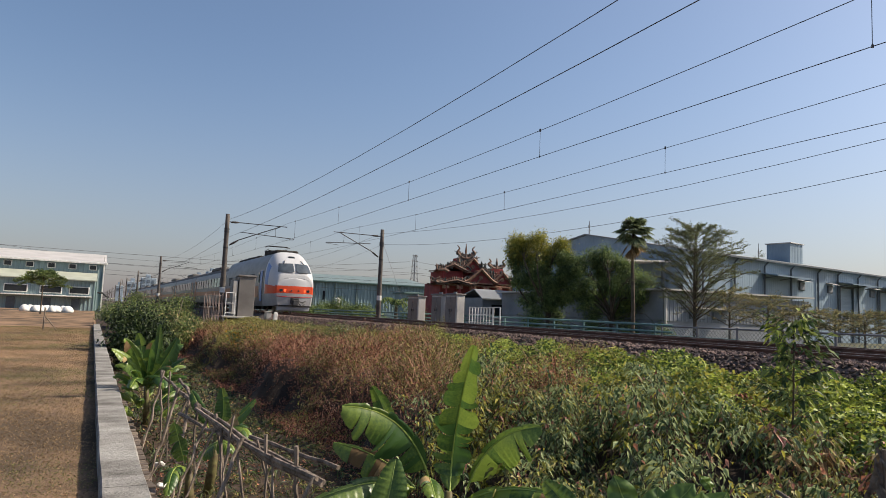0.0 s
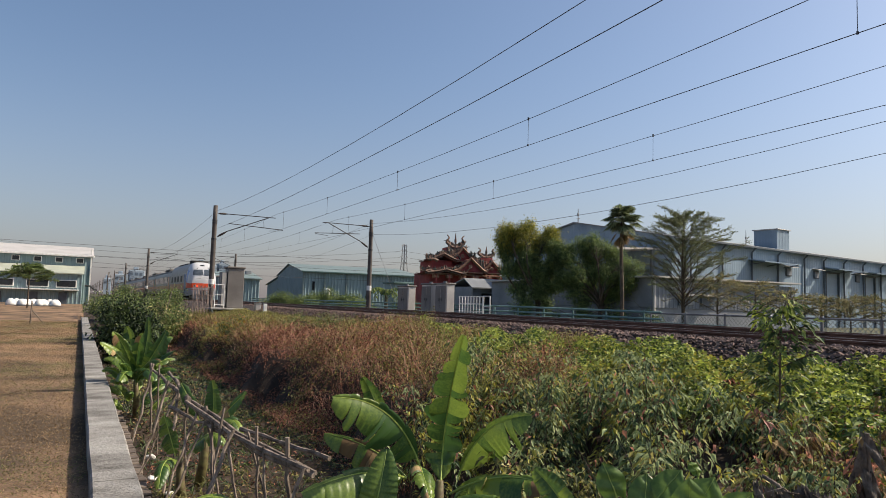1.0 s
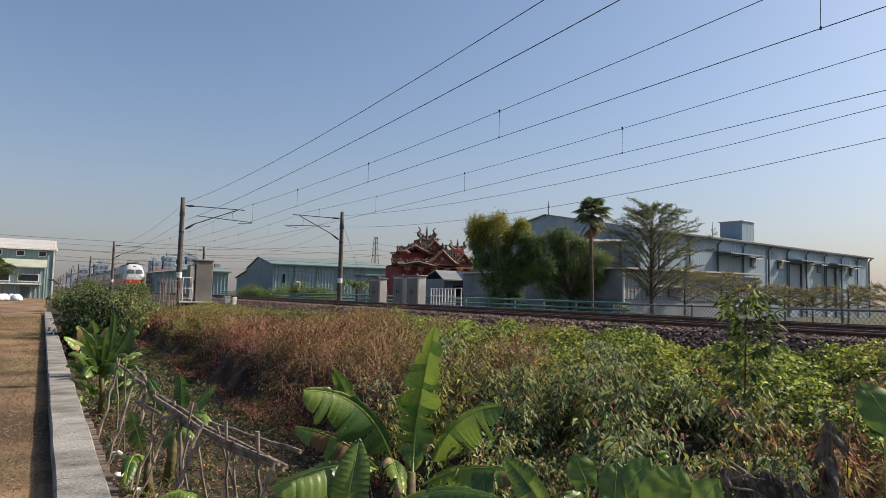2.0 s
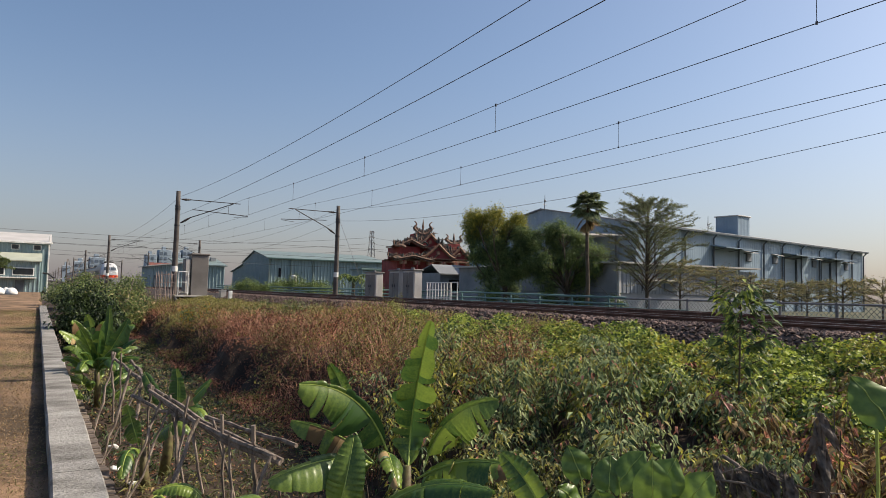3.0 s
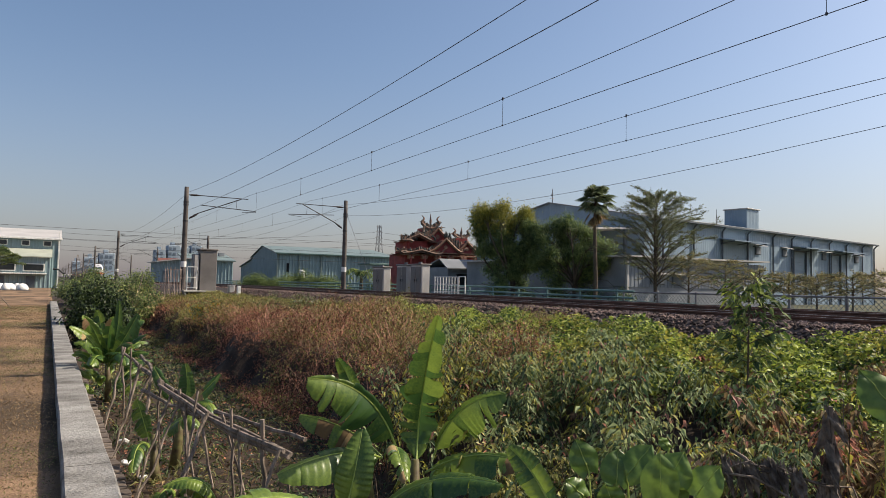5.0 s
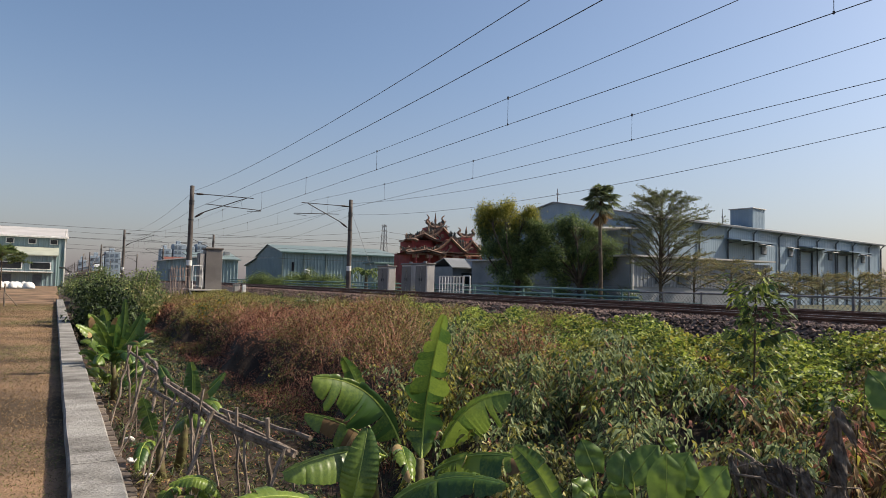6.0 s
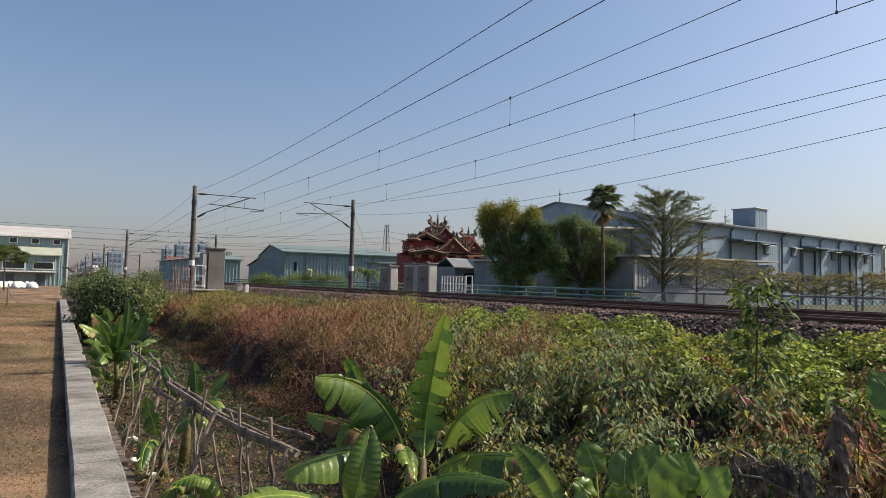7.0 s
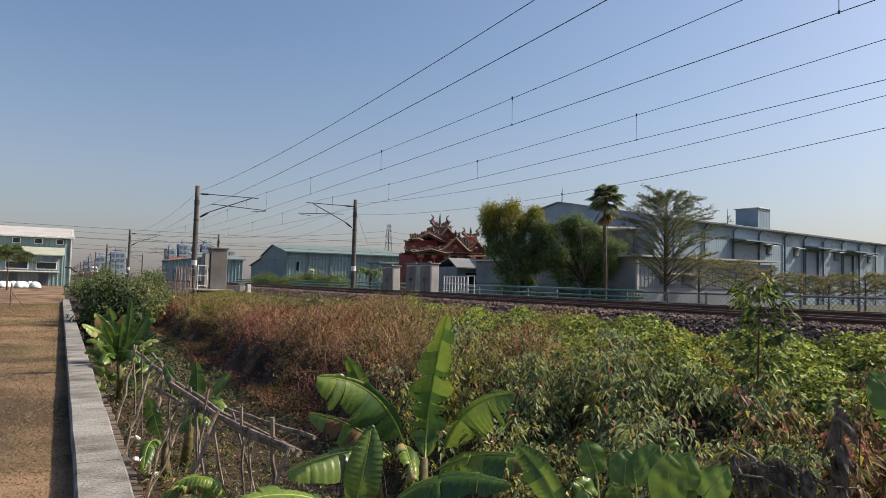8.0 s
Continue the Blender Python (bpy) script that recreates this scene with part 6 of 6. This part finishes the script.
for k, (a, b, c, w) in enumerate((((0.93, 5.54, -1.28), (1.01, 5.49, -1.20), (1.12, 5.38, -1.33), 0.16), ((0.93, 5.54, -1.28), (0.84, 5.51, -1.20), (0.73, 5.44, -1.33), 0.16), ((1.18, 5.36, -1.30), (1.04, 5.39, -1.13), (0.81, 5.43, -1.15), 0.16), ((0.95, 5.49, -1.30), (0.90, 5.31, -1.24), (0.88, 5.12, -1.40), 0.18))):
    banana_leaf(ban, a, b, c, w, (0, -0.4, 0.9), 50 + k, tear=0.4, hang=0.4, dead=0.2)
ban = thing("banana_plant", "leafy banana clump beside the concrete wall", "banana plant", "banana plants")
part("stem", Geo().tube([(0.95, 12.5, -1.75), (0.93, 12.48, -1.3), (0.9, 12.47, -1.0)], [0.06, 0.05, 0.03], 10), L["stem"], ban, smooth=True)
for k, (b, c, w, f) in enumerate((((0.62, 12.28, -0.62), (0.33, 12.19, -0.40), 0.30, (-0.3, -0.5, 0.8)), ((1.02, 12.46, -0.57), (1.04, 12.46, 0.0), 0.22, TO_EYE), ((1.12, 12.25, -0.62), (1.30, 12.13, -0.20), 0.34, (-0.2, -0.9, 0.4)),
                                  ((0.71, 12.38, -0.53), (0.50, 12.29, -0.24), 0.28, (-0.4, -0.6, 0.6)), ((0.80, 12.57, -0.46), (0.72, 12.58, -0.16), 0.26, TO_EYE), ((1.16, 12.24, -0.72), (1.42, 11.92, -0.52), 0.3, (0.1, -0.5, 0.8)),
                                  ((0.75, 12.0, -0.85), (0.62, 11.6, -0.95), 0.3, (-0.1, -0.4, 0.9)), ((1.0, 11.9, -0.8), (1.1, 11.5, -0.95), 0.3, (0.1, -0.4, 0.9)), ((0.9, 12.3, -0.5), (0.95, 12.1, -0.25), 0.26, TO_EYE), ((1.2, 12.6, -0.5), (1.45, 12.6, -0.35), 0.28, (0.1, -0.6, 0.8)))):
    banana_leaf(ban, (0.9, 12.45, -1.05), b, c, w, f, 60 + k, tear=0.4, hang=0.4, dead=0.03)
for k in range(24):
    az = 2.4 * k
    r = 0.34 + 0.14 * math.sin(k * 1.3) ** 2
    b = (0.92 + 0.2 * math.cos(az), 12.4 + 0.2 * math.sin(az), -1.58 + 0.032 * k)
    tip = (b[0] + r * math.cos(az + 0.3), b[1] + r * math.sin(az + 0.3), b[2] + 0.22 - 0.02 * (k % 5))
    mid = ((b[0] + tip[0]) / 2, (b[1] + tip[1]) / 2, (b[2] + tip[2]) / 2 + 0.08)
    banana_leaf(ban, b, mid, tip, 0.17, (-0.2, -0.5, 0.8), 160 + k, tear=0.3, hang=0.4, dead=0.04)


# ---- garden: broad-leaved climber and withered leaves ----
def heart_leaf(parent, base, tip, width, face, seed, m=None):
    rs = np.random.RandomState(seed)
    base, tip = np.array(base, float), np.array(tip, float)
    d = tip - base
    ln = np.linalg.norm(d)
    d /= ln
    s = np.cross(d, np.array(face, float))
    s /= np.linalg.norm(s)
    nor = np.cross(s, d)
    n, k = 12, 9
    v = []
    for i in range(n):
        u = i / (n - 1)
        w = width / 2 * (math.sin(math.pi * min(1, u * 0.9 + 0.13)) ** 0.7 if u < 0.98 else 0.03)
        for j in range(k):
            c = 2 * j / (k - 1) - 1
            back = -0.16 * ln * abs(c) * (1 - u) ** 3
            v.append(base + d * (u * ln + back) + s * w * c * (1 + 0.03 * math.sin(9 * u + seed)) + nor * (0.34 * w * abs(c) - 0.42 * w * c * c - 0.14 * ln * (u - 0.3) ** 2 + 0.006 * math.sin(14 * u + 3 * c + seed)))
    g = Geo().add(v, [(i * k + j, i * k + j + 1, (i + 1) * k + j + 1, (i + 1) * k + j) for i in range(n - 1) for j in range(k - 1)])
    ob = part("leaf", g, m or L["ear"], parent, smooth=True)
    q = np.array(v).reshape(n, k, 3)[:, k // 2] + nor * 0.003
    part("vein", Geo().tube(q, np.linspace(0.003, 0.001, n), 4), m or L["rib"], ob)


ear = thing("broad_leaf_plant", "low plant with large heart-shaped green leaves", "plant")
spread = [((2.02, 2.22, -0.40), (1.98, 2.26, -0.27), 0.15), ((2.08, 2.12, -0.43), (2.12, 2.15, -0.30), 0.17), ((2.12, 2.1, -0.40), (2.21, 2.05, -0.27), 0.16), ((2.16, 1.96, -0.48), (2.15, 1.95, -0.28), 0.19),
          ((2.22, 2.0, -0.45), (2.30, 1.96, -0.29), 0.20), ((2.32, 1.92, -0.46), (2.38, 1.85, -0.33), 0.17), ((2.40, 2.13, -0.32), (2.36, 2.15, -0.275), 0.06), ((1.98, 2.2, -0.50), (1.9, 2.22, -0.42), 0.14),
          ((2.05, 2.1, -0.52), (2.0, 2.1, -0.42), 0.14), ((2.26, 2.0, -0.5), (2.22, 1.95, -0.40), 0.18)]
for k, (a, b, w) in enumerate(spread):
    heart_leaf(ear, a, b, w * 0.82, (-0.55 + 0.25 * math.sin(k * 2.1), -0.6, 0.55), 80 + k)
    part("stalk", stick((2.15 + 0.1 * math.sin(k), 2.1, -1.6), a, 0.006, 90 + k, 5), L["rib"], ear)
ear = thing("broad_leaf_plant", "tall stalk with a broad notched green leaf", "plant")
heart_leaf(ear, (2.53, 1.26, -0.03), (2.50, 1.36, 0.11), 0.15, (-0.6, -0.7, 0.35), 99)
part("stalk", stick((2.6, 1.3, -1.5), (2.5, 1.28, -0.06), 0.008, 97, 5), L["rib"], ear)
wither = mat("withered grey leaf", (0.23, 0.19, 0.155), (0.05, 0.04, 0.034), scale=14, rough=0.9, bump=0.5)
w = thing("withered_plant", "withered grey-brown hanging leaves on a bare stem", "dead plant")
part("stem", stick((2.95, 1.74, -1.5), (2.93, 1.72, -0.11), 0.012, 110), M["wood"], w)
for k in range(16):
    a = (2.93 + 0.03 * math.sin(k * 2), 1.73, -0.12 - 0.022 * k)
    heart_leaf(w, a, (2.93 + 0.07 * math.sin(k * 1.7), 1.71 - 0.05 * math.cos(k), -0.25 - 0.03 * k), 0.035, (-0.6 + 0.6 * math.sin(k * 5), -0.7 + 0.3 * math.sin(k * 3), 0.2), 120 + k, wither)
w = thing("withered_plant", "collapsed withered leaves hung over bent stems", "dead plant")
part("stem", Geo().tube([(2.71, 2.05, -0.34), (2.70, 1.97, -0.36), (2.73, 1.88, -0.45), (2.76, 1.8, -0.62), (2.8, 1.75, -1.5)], [0.008, 0.009, 0.01, 0.011, 0.012], 6), M["wood"], w, smooth=True)
part("stem", Geo().tube([(2.60, 2.0, -0.42), (2.66, 1.9, -0.42), (2.8, 1.76, -0.52), (2.9, 1.7, -1.4)], [0.005, 0.006, 0.007, 0.009], 6), M["wood"], w, smooth=True)
for k in range(5):
    c = 0.05 * k
    part("bare_stem", Geo().tube([(2.60 + c, 2.05 - c, -0.62), (2.60 + c, 2.0 - c, -0.40 + 0.03 * (k % 2)), (2.68 + c, 1.93 - c, -0.36 - 0.02 * k), (2.78 + c, 1.86 - c, -0.44), (2.84 + c, 1.82 - c, -0.62)], [0.003, 0.004, 0.004, 0.004, 0.003], 5), M["wood"], w, smooth=True)
for k in range(22):
    x = 2.62 + 0.01 * k + 0.02 * math.sin(k * 5.3)
    a = (x, 2.02 - 0.011 * k, -0.36 - 0.03 * math.sin(k * 2.9) ** 2)
    heart_leaf(w, a, (x + 0.03 * math.sin(k * 2.7), 1.98 - 0.011 * k, -0.46 - 0.08 * math.sin(k * 1.3) ** 2), 0.03, (-0.7 + 0.5 * math.sin(k * 3.7), -0.6, 0.3 * math.sin(k)), 140 + k, wither)


# ---- embankment growth ----
def patch(rs, n, x0, x1, y0, y1, near=1.6):
    x = rs.uniform(x0, x1, n)
    y = y0 + (y1 - y0) * rs.uniform(0, 1, n) ** near
    return x, y


def brushwood():
    """Dead brown scrub with patches of green on the slope."""
    rs = np.random.RandomState(200)
    g = Geo()
    n = 26000
    x, y = patch(rs, n, 3.1, 8.7, 7.0, 44, 1.5)
    hump = 0.31 + 0.34 * wavy(x, y, 0.9, 1.0) + 0.26 * wavy(x, y, 2.4, 3.0)
    hump *= 1 - 0.45 * smoothstep(6.5, 8.4, x)
    hump *= (1 + 0.9 * np.exp(-((x - 4.7) / 0.6) ** 2)) * (0.35 + 0.65 * smoothstep(3.5, 4.3, x))
    hump *= 1 - 0.6 * smoothstep(14, 25, y)
    keep = rs.uniform(0, 1, n) < np.where(y < 9.5, 0.8 * (x < 5.6), 1)
    x, y, hump = x[keep], y[keep], np.maximum(0.07, hump[keep])
    z = ground_z(x, y)
    n = len(x)
    a = rs.uniform(0, 6.28, n)
    ln = np.minimum(hump, 0.55) * rs.uniform(0.3, 0.85, n)
    z = z + hump * rs.uniform(0, 0.75, n) ** 0.8
    tilt = rs.uniform(0.9, 2.9, n)
    p0 = np.c_[x, y, z - 0.03]
    p1 = p0 + np.c_[np.cos(a) * ln * tilt * 0.4, np.sin(a) * ln * tilt * 0.4, ln * 0.7]
    p2 = p1 + np.c_[np.cos(a + 0.9) * ln * tilt * 0.5, np.sin(a + 0.9) * ln * tilt * 0.5, ln * (0.45 - 0.4 * tilt)]
    r = 0.0028 + 0.00016 * y
    for k, (q0, q1, r0, r1) in enumerate(((p0, p1, r, r * 0.8), (p1, p2, r * 0.8, r * 0.3))):
        s = np.c_[-np.sin(a), np.cos(a), 0 * a]
        u = np.c_[np.cos(a), np.sin(a), 0.2 + 0 * a]
        v = np.stack([q0 + s * r0[:, None], q0 - s * r0[:, None], q0 + u * r0[:, None], q1 + s * r1[:, None], q1 - s * r1[:, None], q1 + u * r1[:, None]], 1).reshape(-1, 3)
        b = np.arange(n)[:, None] * 6
        g.add(v, np.concatenate([b + [[0, 1, 4, 3]], b + [[1, 2, 5, 4]], b + [[2, 0, 3, 5]]]), 1)
    for m, per, size, low in ((0, 8.0, 0.044, 0.05), (2, 8.5, 0.044, 0.1), (3, 2.2, 0.044, 0.5)):
        k = rs.randint(0, n, int(n * per))
        greenish = wavy(x[k], y[k], 0.55, 5.0) + 0.45 * wavy(x[k], y[k], 1.7, 2.0) + 0.34 * (x[k] - 5.3) + 0.035 * (y[k] - 12)
        ok = greenish > -0.22 if m >= 2 else greenish < 0.45
        k = k[ok]
        t = rs.uniform(low, 1.0, len(k))[:, None]
        p = np.where(t < 0.5, p0[k] + (p1[k] - p0[k]) * t * 2, p1[k] + (p2[k] - p1[k]) * (t * 2 - 1)) + rs.normal(0, 0.05, (len(k), 3))
        sz = size * (0.7 + 0.02 * y[k]) * rs.uniform(0.6, 1.4, len(k))
        g.leaves(p, unit(rs, len(k)) + [0, 0, 0.1], sz, sz * 0.42, 0.2, m=m)
    solid("dead_brushwood", g, [L["brown"], mat("dead twig", (0.44, 0.24, 0.16), (0.13, 0.06, 0.04), island=1.0, rough=0.95, bump=0), L["olive"], L["yellow"]], "tangled reddish-brown dead scrub with green patches on the slope", "scrub", kind="stuff")


brushwood()


def vine_carpet():
    rs = np.random.RandomState(210)
    g = Geo()
    n = 76000
    x, y = patch(rs, n, 5.3, 8.95, 2.2, 17.5, 1.25)
    keep = (x > 5.9 + 0.10 * (y - 9) + 0.4 * wavy(x, y, 1.1, 4.0)) & (y < 12.5 + 2.2 * (x - 6.5) + 1.5 * wavy(x, y, 0.8, 1.0))
    x, y = x[keep], y[keep]
    n = len(x)
    top = 0.25 + 0.17 * wavy(x, y, 1.9, 6.0) + 0.09 * wavy(x, y, 4.5, 1.0)
    top *= smoothstep(9.0, 8.4, x)
    z = ground_z(x, y) + np.maximum(0.02, top) * (1 - rs.uniform(0, 1, n) ** 2.2 * 0.8)
    d = rs.normal(0, 1, (n, 3)) * [1, 1, 0.7] + [0, 0, 0.1]
    sz = 0.054 * rs.uniform(0.6, 1.4, n)
    yel = (wavy(x, y, 1.3, 9.0) + rs.normal(0, 0.4, n) + 0.05 * (9 - y)) > 0.62
    for m, s in ((0, ~yel), (1, yel)):
        g.leaves(np.c_[x, y, z][s], d[s], sz[s], sz[s] * 0.8, 0.25, m=m, fold=0.12)
    solid("vine_carpet", g, [L["vine"], L["yellow"]], "bright green creeping vine leaves along the ballast edge", "vine", kind="stuff")


vine_carpet()


def shrub_thicket():
    """Upright stems with long drooping leaves."""
    rs = np.random.RandomState(220)
    g = Geo()
    n = 2900
    x, y = patch(rs, n, 2.7, 7.4, 0.9, 9.5, 1.2)
    keep = y < 7.0 + 0.5 * (x - 3) + 1.0 * wavy(x, y, 1.1, 3.0)
    for px, py in zip(x[keep], y[keep]):
        gap = float(wavy(px, py, 2.4, 11.0))
        if gap < -0.16:
            continue
        sort = float(wavy(px, py, 1.3, 15.0)) + rs.normal(0, 0.35)
        h = (0.72 + 0.46 * float(wavy(px, py, 1.9, 8.0))) * (1 - 0.68 * float(smoothstep(4.0, 6.3, px))) * rs.uniform(0.6, 1.2)
        h = max(0.15, h)
        z = float(ground_z(px, py))
        lean = rs.normal(0, 0.22, 2) * h
        t = np.linspace(0, 1, 6)
        q = np.c_[px + lean[0] * t ** 2, py + lean[1] * t ** 2, z + h * t]
        g.tube(q, np.linspace(0.007, 0.0025, 6), 4, 2, cap=False)
        if rs.uniform() < 0.06:
            continue
        fine_leaf = sort < -0.25
        k = int(60 + 36 * rs.uniform()) if fine_leaf else int(34 + 20 * rs.uniform())
        # leaves sit in drooping whorls up the stem
        whorl = rs.uniform(0.3, 1.0, 7) ** 0.7
        u = np.clip(whorl[rs.randint(0, 7, k)] + rs.normal(0, 0.03, k), 0.2, 1.02)
        c = np.stack([np.interp(u, t, q[:, i]) for i in range(3)], 1)
        az = rs.uniform(0, 6.28, k)
        out = np.c_[np.cos(az), np.sin(az), rs.uniform(-0.2, 0.6, k)]
        p = c + out * rs.uniform(0.005, 0.08 if not fine_leaf else 0.14, k)[:, None]
        d = out * [1, 1, 0] + np.c_[0 * az, 0 * az, rs.uniform(-1.0, 0.25, k)]
        ln = rs.uniform(0.03, 0.06, k) if fine_leaf else rs.uniform(0.04, 0.09, k)
        main = 1 if sort > 0.70 else (4 if sort < -0.7 else 0)
        if float(wavy(px, py, 2.9, 21.0)) + rs.normal(0, 0.2) > 0.92:
            main = 3
        # dry straw-brown stand at the thicket's near end
        if px - 1.5 * py + rs.normal(0, 0.35) > 0.25:
            main, h = (6 if rs.uniform() < 0.85 else 3), h * 0.7
        pick = rs.uniform(0, 1, k)
        for m, s in ((main, pick < 0.82), (1, (pick >= 0.82) & (pick < 0.95)), (3, (pick >= 0.95) & (pick < 0.975)), (5, pick >= 0.975)):
            g.leaves(p[s], d[s], ln[s], ln[s] * rs.uniform(0.30, 0.48) * (1.5 if fine_leaf else 1), 0.45, m=m)
    solid("shrub_thicket", g, [L["shrub"], L["yellow"], M["bark"], L["brown"], L["olive"], L["pink"], L["straw"]], "dense green shrubs with long drooping leaves on the slope", "shrubs", kind="stuff")


shrub_thicket()


def tufts(name, label, seed, n, x0, x1, y0, y1, h, mats, near=1.4, width=0.006, keepf=None):
    rs = np.random.RandomState(seed)
    x, y = patch(rs, n, x0, x1, y0, y1, near)
    if keepf is not None:
        k = keepf(x, y, rs)
        x, y = x[k], y[k]
    n = len(x)
    z = ground_z(x, y)
    d = rs.normal(0, 1, (n, 3)) * [0.8, 0.8, 0] + [0, 0, 0.75]
    ln = h * rs.uniform(0.5, 1.5, n)
    g = Geo()
    pick = (wavy(x, y, 0.7, seed) + rs.normal(0, 0.35, n)) > 0.25
    for m, s in ((0, ~pick), (1, pick)):
        g.leaves(np.c_[x, y, z][s], d[s], ln[s], (width * (1 + 0.12 * y))[s], 0.35, m=m)
    solid(name, g, mats, label, "grass", kind="stuff")


tufts("mown_grass", "short dry mown grass with straw on the path", 230, 250000, -7.5, 0.14, 1.6, 42, 0.044, [L["grass"], L["grassgreen"]], near=2.5, width=0.0038)
tufts("tall_grass", "tall dry grass tufts on the embankment", 231, 17000, 4.4, 8.6, 8.0, 40, 0.22, [L["straw"], L["grassgreen"]], near=1.3, width=0.006, keepf=lambda x, y, rs: wavy(x, y, 0.8, 7.0) > -0.1)
tufts("wall_weeds", "weeds and litter along the garden floor", 232, 12000, 0.8, 3.3, 3.0, 26, 0.16, [L["gloss"], L["grassgreen"]], near=1.3, width=0.009)
tufts("leaf_litter", "dry fallen leaves on the garden soil", 233, 8000, 0.75, 3.4, 3.0, 22, 0.055, [L["straw"], L["brown"]], near=1.4, width=0.014)

# flowering bush by the cabinet platform
bush("flowering_bush", "green bush dotted with yellow blossoms on the slope", (4.9, 21.2, -1.35), [(4.3, 21.6, -0.62, 0.3), (4.75, 21.5, -0.70, 0.35), (5.3, 21.3, -0.85, 0.4), (5.7, 21.0, -0.8, 0.4), (4.0, 22, -0.6, 0.25)], 3800, 0.07, [L["tree"], L["flower"]], 240)
bush("slope_bush", "low dark green bush amid dead scrub", (5.4, 15.6, -1.2), [(5.2, 15.8, -0.75, 0.4), (5.7, 15.4, -0.8, 0.38), (4.9, 15.2, -1.0, 0.35)], 3200, 0.06, [L["tree"], L["yellow"]], 241)
bush("slope_bush", "olive bush on the upper slope", (6.6, 20, -0.9), [(6.5, 20, -0.4, 0.4), (7.0, 19, -0.4, 0.35), (6.2, 22, -0.4, 0.4)], 3200, 0.06, [L["tree"], L["straw"]], 242)


# ---- sapling ----
def sapling():
    rs = np.random.RandomState(250)
    t = thing("sapling", "slender leafy sapling rising from the shrubs", "sapling", at=pose(5.66, 4.12, -1.1))
    g, lv = Geo(), Geo()
    q, r = limb((0, 0, -0.1), (0.02, -0.02, 1.48), rs, 0.014, 0.004, 0.03, 10)
    g.tube(q, r, 6)
    for k in range(46):
        j = 3 + k % 7
        az = k * 2.4
        tip = q[j] + np.array([math.cos(az) * 0.32, math.sin(az) * 0.32, 0.16]) * rs.uniform(0.4, 1.1)
        g.tube([q[j], tip], [0.005, 0.003], 4)
        n = 16
        w = rs.uniform(0.2, 1.0, n)[:, None]
        p = q[j] + (tip - q[j]) * w + rs.normal(0, 0.02, (n, 3))
        ln = rs.uniform(0.05, 0.11, n)
        lv.leaves(p, np.c_[np.cos(az) + rs.normal(0, 0.7, n), np.sin(az) + rs.normal(0, 0.7, n), rs.uniform(-0.9, 0.3, n)], ln, ln * 0.42, 0.3, m=int(k % 4 == 0))
    part("stem", g, M["bark"], t)
    part("leaves", lv, [L["tree"], L["vine"]], t)


sapling()
for k, (x, y) in enumerate(((8.75, 5.9), (8.9, 5.5), (8.85, 5.1), (8.7, 6.3))):
    solid("paper_scrap", Geo().box(-0.06, 0.06, -0.04, 0.04, 0, 0.03, 0.012), M["whitepaint"], "crumpled white litter on the ballast edge", "litter", "litter", at=pose(x, y, -0.40, 15 * k, 20, 40 * k))
for k, (x, y) in enumerate(((0.85, 8.3), (0.95, 7.6), (1.2, 4.9), (0.9, 9.4))):
    solid("plastic_scrap", Geo().box(-0.07, 0.07, -0.05, 0.05, 0, 0.05, 0.02), M["whitepaint"], "crumpled pale plastic scrap on the garden soil", "litter", "litter", at=pose(x, y, -1.68, 10 * k, 15, 50 * k))


# ---- what moves ----
def motions():
    for car, back in train_cars:
        walk(car, [(0.5 * k, pose(TRACK_1, 42.6 + 31.9 * 0.5 * k + back, 0)) for k in range(17)])


motions()
